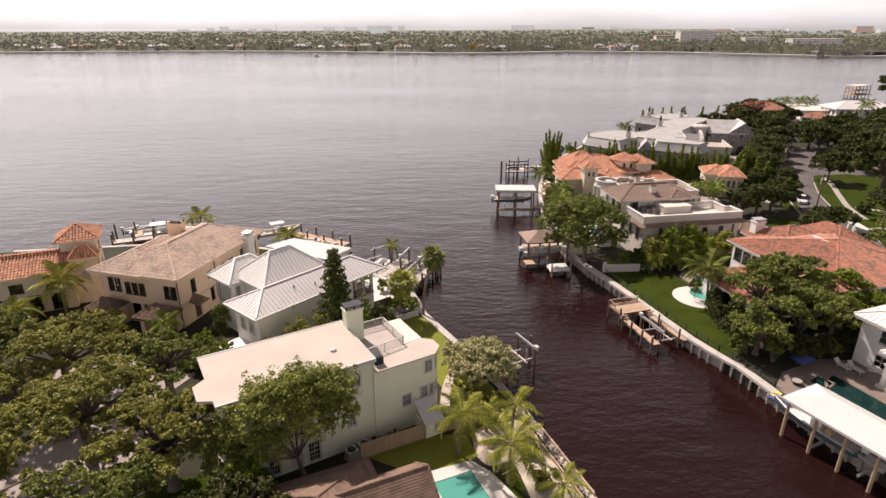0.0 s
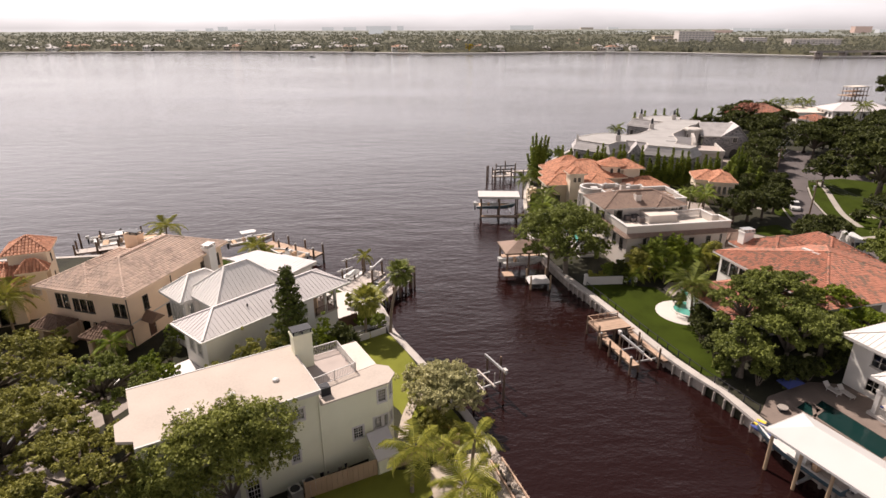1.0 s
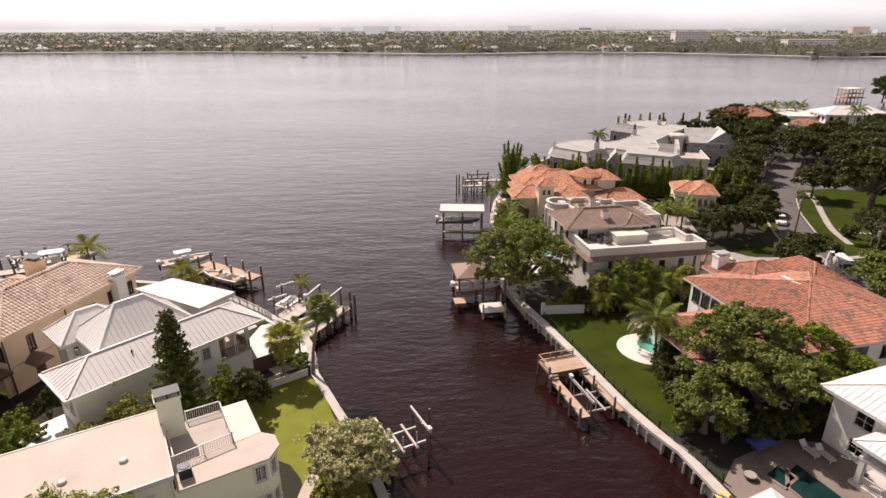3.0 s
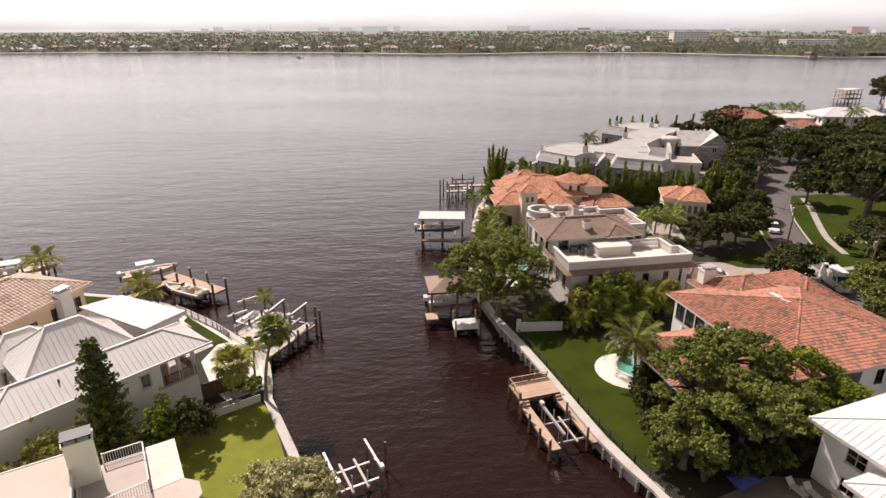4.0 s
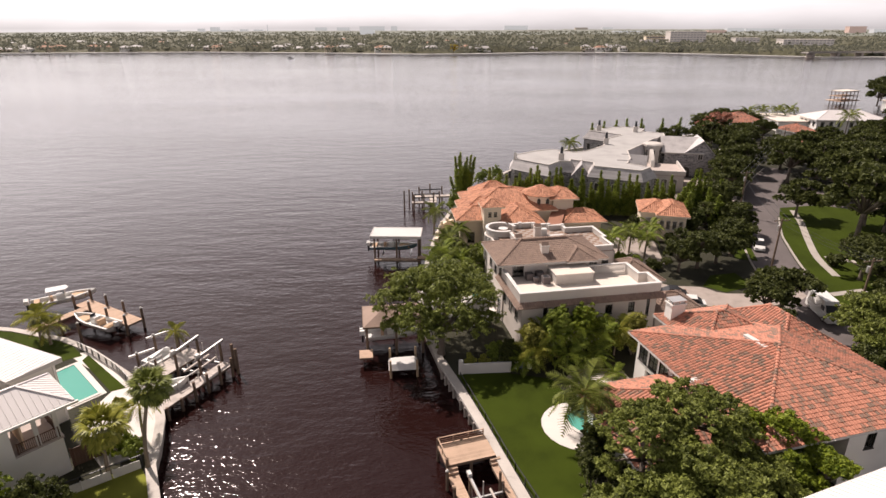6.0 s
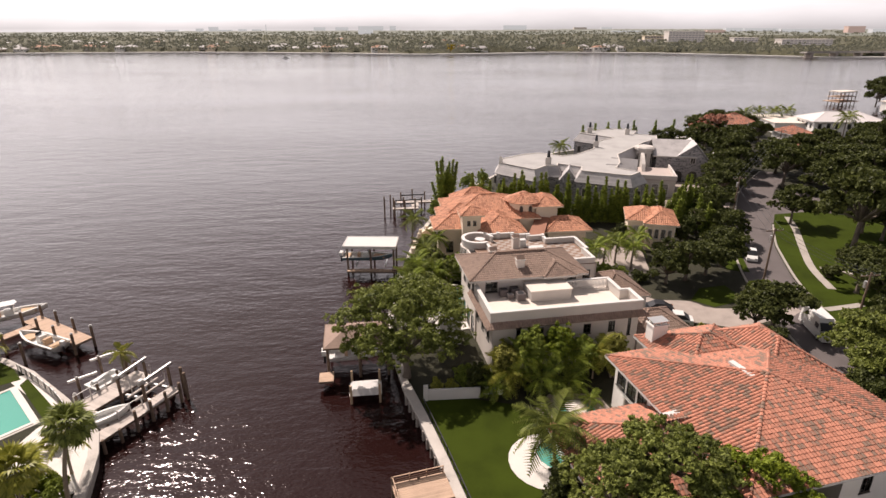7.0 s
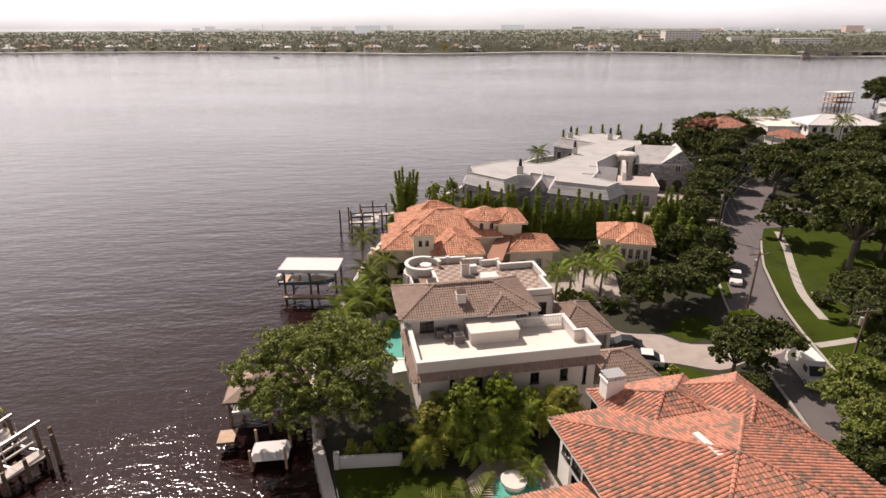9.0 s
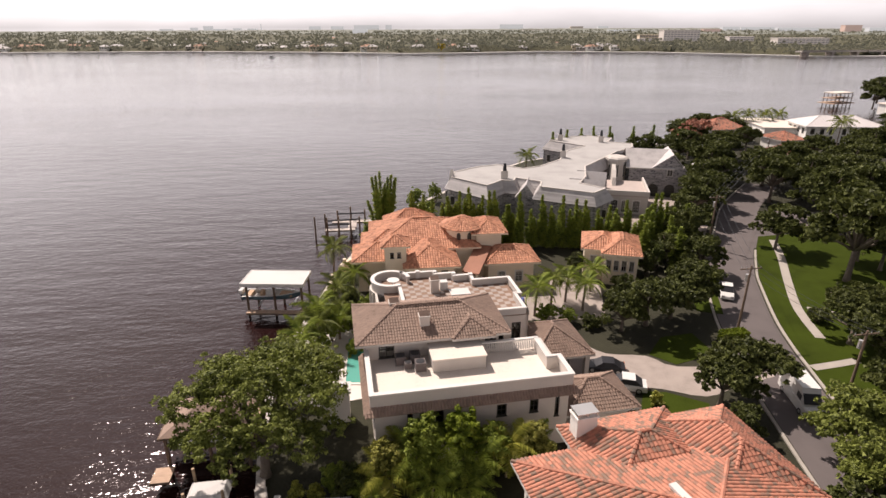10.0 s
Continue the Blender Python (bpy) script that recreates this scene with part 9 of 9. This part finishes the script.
# shrubs and clipped hedges
for i, (x, y, rx, h, lf) in enumerate(((-27.6, 57.0, 2.4, 3.2, LIME), (-25.0, 54.8, 2.3, 3.2, LIME), (-22.4, 52.6, 2.0, 3.0, LIME), (-18.6, 53.2, 2.2, 5.4, OAK), (-15.9, 55.6, 2.4, 6.8, OAK), (-13.9, 57.0, 2.2, 6.6, OAK), (-21.0, 51.2, 2.0, 4.2, OAK), (-12.2, 58.0, 2.0, 5.6, OAK_DARK), (-9.6, 61.2, 1.9, 5.6, LIME), (-8.2, 62.4, 1.9, 4.6, OAK_DARK), (-10.4, 59.8, 1.7, 3.2, OAK_DARK), (-34.0, 58.0, 2.4, 2.6, OAK), (-6.8, 63.9, 1.5, 2.8, OAK_DARK), (-27.4, 61.4, 1.4, 3.2, OAK_DARK), (-28.6, 66.0, 1.3, 3.0, HEDGE),
                                       (2.6, 50.4, 1.6, 1.4, OAK), (5.0, 49.6, 1.2, 1.1, OAK), (-4.4, 70.6, 1.3, 1.4, HEDGE), (-6.4, 71.6, 1.5, 1.8, LIME), (-9.0, 77.0, 1.0, 1.6, PALM_LEAF),
                                       (8.6, 38.6, 1.0, 0.8, OAK), (8.0, 42.0, 0.9, 0.7, PALM_LEAF), (-54.5, 66.4, 2.2, 2.2, PALM_LEAF), (-57.0, 63.0, 2.4, 2.4, OAK), (-46.6, 64.4, 2.0, 2.6, OAK), (-41.5, 63.5, 2.2, 2.6, OAK),
                                       (24.2, 108.8, 1.8, 3.0, HEDGE), (23.6, 105.4, 1.6, 2.6, LIME), (25.6, 110.8, 2.0, 3.2, HEDGE), (28.4, 113.0, 2.2, 3.6, SHADE_LEAF), (23.0, 101.2, 1.5, 2.4, HEDGE), (31.0, 113.6, 2.0, 3.2, HEDGE), (23.0, 116.4, 1.8, 2.8, HEDGE), (26.8, 118.8, 2.0, 3.0, OAK_DARK), (29.6, 116.6, 2.2, 3.6, HEDGE), (32.4, 116.8, 2.2, 3.8, OAK_DARK), (36.4, 116.2, 2.0, 3.2, HEDGE), (24.6, 126.6, 1.4, 2.2, HEDGE), (28.8, 108.2, 1.2, 1.6, HEDGE),
                                       (26.6, 145.0, 2.2, 3.4, HEDGE), (31.0, 145.5, 2.0, 3.6, HEDGE), (36.4, 158.8, 2.0, 4.0, HEDGE), (34.2, 166.0, 2.2, 4.4, HEDGE), (38.2, 171.0, 2.0, 3.6, HEDGE),
                                       (52.8, 116.4, 1.6, 1.6, HEDGE), (55.4, 115.4, 1.6, 1.5, HEDGE), (58.4, 114.6, 1.6, 1.5, OAK_DARK), (61.0, 98.0, 0.9, 1.0, PALM_LEAF), (57.6, 94.4, 1.2, 1.4, HEDGE), (59.6, 93.4, 1.2, 1.4, PALM_LEAF), (65.4, 125.0, 1.6, 2.0, OAK_DARK), (60.2, 131.0, 2.0, 3.0, OAK_DARK), (66.0, 139, 2.0, 3.4, OAK_DARK), (71.0, 130.0, 1.8, 3.6, OAK_DARK), (73.4, 133.0, 1.8, 4.2, PINE),
                                       (88.5, 115.4, 1.6, 1.8, OAK_DARK), (27.0, 85.6, 0.9, 1.2, PALM_LEAF), (28.6, 85.4, 0.9, 1.4, PALM_LEAF), (49.6, 58.8, 1.2, 2.6, OAK_DARK), (46.6, 59.2, 0.9, 1.8, HEDGE))):
    shrub(x, y, GZ, rx, rx, h, int(1500 * rx), lf, 230 + i, "leafy garden shrub in mixed greens", 0.2)
for x, y, w_, d_, h in ((78.6, 126.6, 2.2, 3.0, 2.8), (75.0, 110.4, 3.2, 1.4, 1.4)):
    hd = thing("hedge", x, y, GZ, 10, "box-clipped bright green hedge beside the street", "hedge")
    part("core", Form().box(-w_ / 2 + 0.2, -d_ / 2 + 0.2, 0, w_ / 2 - 0.2, d_ / 2 - 0.2, h - 0.2), OAK_DARK, hd)
    gg = np.random.default_rng(int(x))
    n = 5000
    p = gg.uniform(-1, 1, (n, 3))
    ax = gg.integers(0, 3, n)
    p[np.arange(n), ax] = np.where(ax == 2, 1, np.sign(p[np.arange(n), ax]))
    Cc = p * np.array([w_ / 2, d_ / 2, h / 2]) + np.array([0, 0, h / 2]) + gg.normal(0, 0.05, (n, 3))
    nn = gg.normal(0, 1, (n, 3))
    nn /= np.linalg.norm(nn, axis=1)[:, None]
    tt_ = np.cross(nn, gg.normal(0, 1, (n, 3)))
    tt_ /= np.linalg.norm(tt_, axis=1)[:, None]
    b2 = np.cross(nn, tt_) * 0.07
    tt_ *= 0.11
    part("leaves", quads("leaves", np.stack([Cc - tt_, Cc - b2, Cc + tt_, Cc + b2], 1), LIME), LIME, hd)

# ---- vehicles, poles, fences and garden things ----
def car(x, y, turn, paint, label, length=4.6, width=1.85, height=1.5, van=False):
    """A vehicle: lofted body, cabin glass, wheels with rims, lamps; nose to +x."""
    ob = thing("van" if van else "car", x, y, GZ + 0.015, turn, label, "van" if van else "car", "parked vehicles")
    L_, W_ = length / 2, width / 2
    b = Form()
    belt = height * (0.62 if not van else 0.5)
    prof = [(-L_, 0.42, 0.90), (-L_ + 0.05, belt - 0.08, 0.96), (-L_ * 0.6, belt, 1.0), (0, belt, 1.0), (L_ * 0.55, belt - 0.05, 1.0), (L_ - 0.12, belt - 0.26, 0.94), (L_, 0.5, 0.88)]
    v, f = [], []
    for px, pz, k in prof:
        v += [(px, -W_ * k, 0.28), (px, -W_ * k, pz - 0.12), (px, -W_ * k * 0.93, pz), (px, W_ * k * 0.93, pz), (px, W_ * k, pz - 0.12), (px, W_ * k, 0.28)]
    n = len(prof)
    for i in range(n - 1):
        for j in range(5):
            f.append((i * 6 + j, i * 6 + j + 1, (i + 1) * 6 + j + 1, (i + 1) * 6 + j))
        f.append((i * 6 + 5, i * 6, (i + 1) * 6, (i + 1) * 6 + 5))
    f += [(5, 4, 3, 2, 1, 0), tuple((n - 1) * 6 + j for j in range(6))]
    b.add(v, f)
    part("body", b, paint, ob, smooth=False)
    x0, x1, x2, x3 = (-L_ * 0.78, -L_ * 0.42, L_ * 0.12, L_ * 0.5) if not van else (-L_ * 0.97, -L_ * 0.93, L_ * 0.42, L_ * 0.72)
    w1 = W_ * 0.76 if not van else W_ * 0.88
    cab = Form().add([(x0, -W_ * 0.92, belt - 0.02), (x3, -W_ * 0.92, belt - 0.06), (x3, W_ * 0.92, belt - 0.06), (x0, W_ * 0.92, belt - 0.02), (x1, -w1, height - 0.03), (x2, -w1, height - 0.03), (x2, w1, height - 0.03), (x1, w1, height - 0.03)], [(0, 1, 5, 4), (1, 2, 6, 5), (2, 3, 7, 6), (3, 0, 4, 7), (4, 5, 6, 7)])
    c = part("cabin", cab, DARK if not van else paint, ob, "dark tinted windows" if not van else "")
    part("roof_panel", Form().box(x1 - 0.06, -w1 - 0.02, height - 0.03, x2 + 0.06, w1 + 0.02, height + 0.03), paint, c)
    if van:
        part("windscreen", Form().add([(x3 + 0.03, -W_ * 0.84, belt + 0.05), (x3 + 0.03, W_ * 0.84, belt + 0.05), (x2 + 0.12, w1 * 0.95, height - 0.25), (x2 + 0.12, -w1 * 0.95, height - 0.25), (x3, -W_ * 0.84, belt), (x3, W_ * 0.84, belt), (x2 + 0.05, w1 * 0.95, height - 0.25), (x2 + 0.05, -w1 * 0.95, height - 0.25)], [(0, 1, 2, 3), (7, 6, 5, 4)]), DARK, c)
        for s in (-1, 1):
            part("side_window", Form().bar((x3 - 0.6, s * W_ * 0.93, belt + 0.35), (x2 - 0.5, s * W_ * 0.91, belt + 0.4), 0.06, 0.6), DARK, c)
    for wx in (-L_ * 0.62, L_ * 0.62):
        for s in (-1, 1):
            wh_ = part("wheel", Form().tube([(wx, s * W_ * 0.80, 0.33, 0.33), (wx, s * W_ * 1.01, 0.33, 0.33)], 14), RUBBER, ob)
            part("rim", Form().tube([(wx, s * W_ * 1.0, 0.33, 0.21), (wx, s * W_ * 1.03, 0.33, 0.18)], 12), STEEL, wh_)
    for s in (-1, 1):
        part("headlight", Form().box(L_ - 0.2, s * W_ * 0.62 - 0.2, 0.58, L_ - 0.03, s * W_ * 0.62 + 0.2, 0.74), STEEL, ob)
        part("tail_light", Form().box(-L_ - 0.01, s * W_ * 0.66 - 0.16, 0.66, -L_ + 0.06, s * W_ * 0.66 + 0.16, 0.82), CLAY, ob)
    return ob


car(80.4, 123.6, -112, HULL_WHITE, "white sedan parked at the kerb", 4.7)
car(75.9, 98.0, -97, HULL_WHITE, "white high-roofed delivery van parked in the street", 6.2, 2.0, 2.7, True)
car(57.4, 104.4, 170, DARK, "dark grey coupe on the paved forecourt", 4.5, 1.85, 1.3)
car(58.6, 100.9, 165, HULL_WHITE, "white car beside the low garage", 4.6)
car(49.6, 119.8, 80, BLUE, "blue car in the courtyard", 4.2)
car(-30.6, 56.0, 30, HULL_WHITE, "pale car under the oaks in the drive", 4.5)
car(-36.2, 46.0, 75, HULL_WHITE, "pale car under the oaks", 4.5)


def pole(x, y, h, turn, label, arms=1):
    ob = thing("utility_pole", x, y, GZ, turn, label, "utility pole", "utility poles")
    part("mast", Form().tube([(0, 0, -0.2, 0.17), (0.08, 0, h * 0.5, 0.15), (0.12, 0, h, 0.11)], 9), PILE, ob)
    for i in range(arms):
        a = part("crossarm", Form().bar((-1.3, 0, h - 0.4 - i * 1.0), (1.5, 0, h - 0.4 - i * 1.0), 0.1, 0.12), PILE, ob)
        for k in (-1.2, -0.5, 0.6, 1.4):
            part("insulator", Form().tube([(k, 0, h - 0.34 - i, 0.05), (k, 0, h - 0.16 - i, 0.04)], 7), STEEL, a)
    part("transformer", Form().tube([(0.12, 0.35, h - 2.2, 0.24), (0.12, 0.35, h - 1.3, 0.24)], 10), STEEL, ob)
    return ob


POLES = [(76.6, 112.6, 9.2), (86.4, 143.0, 9.4), (81.0, 98.4, 8.2), (128.6, 203.0, 8.6)]
for x, y, h in POLES:
    pole(x, y, h, 8, "grey-brown wooden utility pole with crossarm and wires")
wires = thing("power_lines", 0, 0, 0, 0, "thin dark overhead wires along the street", "wires")
for (a, b) in ((2, 0), (0, 1), (1, 3)):
    for k in (-1.0, 0.2, 1.2):
        p, q = Vector((POLES[a][0] + k, POLES[a][1], GZ + POLES[a][2] - 0.2)), Vector((POLES[b][0] + k, POLES[b][1], GZ + POLES[b][2] - 0.2))
        rows_ = [(*(p.lerp(q, i / 10) - Vector((0, 0, 4 * 0.5 * (i / 10) * (1 - i / 10)))), 0.018) for i in range(11)]
        part("wire", Form().tube(rows_, 5), DARK, wires)


def fence(pts, h, material, label, board=0.3):
    ob = thing("fence", 0, 0, 0, 0, label, "fence")
    for a, b in zip(pts[:-1], pts[1:]):
        a, b = Vector(a), Vector(b)
        n = max(1, round((b - a).length / board))
        for i in range(n):
            p, q = a.lerp(b, i / n), a.lerp(b, (i + 0.95) / n)
            part("board", Form().bar((*p, GZ + h / 2), (*q, GZ + h / 2), 0.05, h * random.uniform(0.98, 1.0)), material, ob)
        for i in range(0, n + 1, 8):
            p = a.lerp(b, i / n)
            part("post", Form().box(p.x - 0.06, p.y - 0.06, GZ, p.x + 0.06, p.y + 0.06, GZ + h + 0.1), material, ob)
    return ob


fence([(-7.4, 41.5), (-0.8, 44.8), (3.2, 46.7), (5.6, 47.7)], 1.7, FENCE, "tan timber boundary fence behind the pool lawn", 0.45)
fence([(-9.6, 65.0), (-7.0, 66.7), (-3.2, 69.4)], 0.9, WHITE, "low white fence with dark posts across the lawn", 1.9)
fence([(-9.4, 69.6), (-7.2, 71.4)], 1.9, BROWN_WOOD, "reddish-brown timber screen beside the balcony", 0.25)
fence([(63.9, 90.2), (65.6, 84.0), (66.0, 78.0), (64.8, 70.0)], 1.6, DARK, "dark iron fence beside the red-roofed house", 1.6)
br_rail = thing("railing", 0, 0, 0, 0, "white slatted railing curving along the bayside walkway", "railing")
rail(br_rail, curve([(-20.9, 89.9), (-18.2, 88.2), (-14.3, 85.4), (-12.2, 83.6), (-11.0, 82.4)], 3), GZ, 0.95, WHITE, 1.5, 0.22)
lawn_rail = thing("railing", 0, 0, 0, 0, "thin black rail above the low white fence", "railing")
rail(lawn_rail, [(-9.7, 65.15), (-7.1, 66.85), (-3.3, 69.55)], GZ, 1.25, DARK, 1.7, 0.0)
hw = thing("railing", 0, 0, 0, 0, "thin dark wire rail along the white sea wall", "railing")
rail(hw, [(25.7, 82.9), (28.0, 75.6), (30.1, 68.6), (33.2, 59.8), (36.2, 52.8)], GZ, 0.95, DARK, 2.0, 0.0)
gw = thing("garden_wall", 25.8, 84.0, GZ, 4, "low white garden wall at the end of the lawn", "garden wall")
part("wall_panel", Form().box(0.3, 0, 0, 5.8, 0.25, 1.25), WHITE, gw)
part("gate_post", Form().box(-0.2, -0.1, 0, 0.28, 0.38, 1.7), WHITE, gw)
ww = thing("garden_wall", 27.4, 95.2, GZ, 8, "white square garden pier with a flat cap beside the tree", "garden wall")
part("pier", Form().box(0, 0, 0, 2.6, 1.4, 3.4), WHITE_WALL, ww)
part("pier_cap", Form().box(-0.2, -0.2, 3.4, 2.8, 1.6, 3.6), WHITE, ww)
cw = thing("garden_wall", 24.2, 113.6, GZ, 3, "curved cream retaining wall beside the villa terrace", "garden wall")
part("wall_panel", strip(Form(), curve([(0, 0), (2.2, 1.2), (4.6, 1.0), (7.4, 0.4)], 5), 0.15, 0, 1.4), CREAM_WALL, cw)
tv = thing("terrace", 22.6, 127.0, 0, 6, "cream stepped waterfront terrace with small urns", "terrace")
part("terrace_wall", strip(Form(), curve([(0, -2), (1.2, 2.0), (1.8, 6.0), (4.4, 9.0)], 5), 0.3, 0, 2.9), CREAM_WALL, tv)
for x, y in ((0.4, 0.0), (1.4, 3.2), (1.9, 6.0), (3.2, 7.8)):
    part("urn", Form().tube([(x, y, 2.9, 0.12), (x, y, 3.2, 0.3), (x, y, 3.5, 0.34), (x, y, 3.55, 0.1)], 9), CREAM_WALL, tv)
ub = thing("umbrella", 41.6, 57.0, GZ, 30, "large folded blue garden umbrella lying low over the terrace edge", "umbrella")
part("canopy", Form().add([(-1.5, -0.7, 0.9), (1.3, -0.9, 0.8), (1.6, 0.8, 0.95), (-1.2, 0.9, 1.0), (0.05, 0.0, 1.35)], [(0, 1, 4), (1, 2, 4), (2, 3, 4), (3, 0, 4), (3, 2, 1, 0)]), BLUE, ub)
part("pole", Form().tube([(0, 0, 0, 0.05), (0.0, 0.0, 1.3, 0.04)], 7), WHITE, ub)
part("arm", Form().tube([(0.8, 0.3, 1.0, 0.05), (3.6, 1.5, 1.5, 0.05)], 7), WHITE, ub)
for i, (x, y, a) in enumerate(((45.9, 56.4, 108), (47.0, 55.8, 104))):
    lg = thing("sun_lounger", x, y, GZ + 0.05, a, "grey-white slatted sun lounger on the pool terrace", "sun lounger", "loungers by the pool")
    part("frame", Form().box(-0.9, -0.33, 0.26, 0.5, 0.33, 0.33), WHITE, lg)
    part("backrest", Form().add([(0.5, -0.33, 0.28), (0.5, 0.33, 0.28), (1.0, 0.33, 0.75), (1.0, -0.33, 0.75), (0.5, -0.33, 0.34), (0.5, 0.33, 0.34), (0.97, 0.33, 0.8), (0.97, -0.33, 0.8)], [(3, 2, 1, 0), (4, 5, 6, 7), (0, 1, 5, 4), (2, 3, 7, 6), (0, 4, 7, 3), (1, 2, 6, 5)]), WHITE, lg)
    part("mattress", Form().box(-0.88, -0.3, 0.334, 0.48, 0.3, 0.40), TRIM, lg)
    for px in (-0.8, 0.4):
        for py in (-0.28, 0.28):
            part("leg", Form().box(px - 0.03, py - 0.03, 0, px + 0.03, py + 0.03, 0.26), WHITE, lg)
st_ = thing("side_table", 46.4, 56.4, GZ + 0.05, 10, "small white side table between the loungers", "table")
part("tabletop", Form().tube([(0, 0, 0.42, 0.25), (0, 0, 0.46, 0.25)], 12), WHITE, st_)
part("pedestal", Form().tube([(0, 0, 0, 0.16), (0, 0, 0.42, 0.05)], 8), WHITE, st_)
fb = thing("fire_bowl", 38.8, 53.2, GZ + 0.05, 0, "dark round fire bowl on the pool terrace", "fire bowl")
part("bowl", Form().tube([(0, 0, 0, 0.35), (0, 0, 0.25, 0.55), (0, 0, 0.4, 0.5)], 14), DARK, fb)
part("rim", Form().tube([(0, 0, 0.4, 0.55), (0, 0, 0.46, 0.5)], 14), STAIN, fb)
bt = thing("storage_bin", 48.6, 53.2, GZ + 0.05, 20, "blue storage bin beside the porch steps", "bin")
part("bin_body", Form().box(-0.3, -0.25, 0, 0.3, 0.25, 0.45), BLUE, bt)
part("bin_lid", Form().box(-0.33, -0.28, 0.45, 0.33, 0.28, 0.52), BLUE, bt)
pl = thing("planter", 41.2, 82.0, GZ + 0.05, 0, "low round planted tub beside the small pool", "planter")
part("tub", Form().tube([(0, 0, 0, 1.0), (0, 0, 0.6, 1.15), (0, 0, 0.62, 0.95)], 18), GREY_WALL, pl)
for i, (x, y) in enumerate(((32.3, 85.2), (33.0, 85.2), (33.8, 85.2))):
    cn = thing("pool_float", x, y, GZ + 0.02, i * 20, "small pale and blue pool toy leaning on the garden wall", "pool toy", "pool toys")
    part("body", Form().tube([(0, 0, 0, 0.3), (0, 0, 0.7, 0.32), (0, 0, 0.8, 0.2)], 10), WHITE if i != 1 else BLUE, cn)
sg = thing("wash_basin_bench", -8.6, 41.9, GZ, 30, "row of dark pots and garden clutter along the green wall", "garden clutter")
for i in range(9):
    part("pot", Form().tube([(1.2 + i * 0.55, 0.9 + 0.1 * (i % 3), 0, 0.16), (1.2 + i * 0.55, 0.9 + 0.1 * (i % 3), 0.35 + 0.1 * (i % 2), 0.22)], 9), DARK if i % 2 else STAIN, sg)
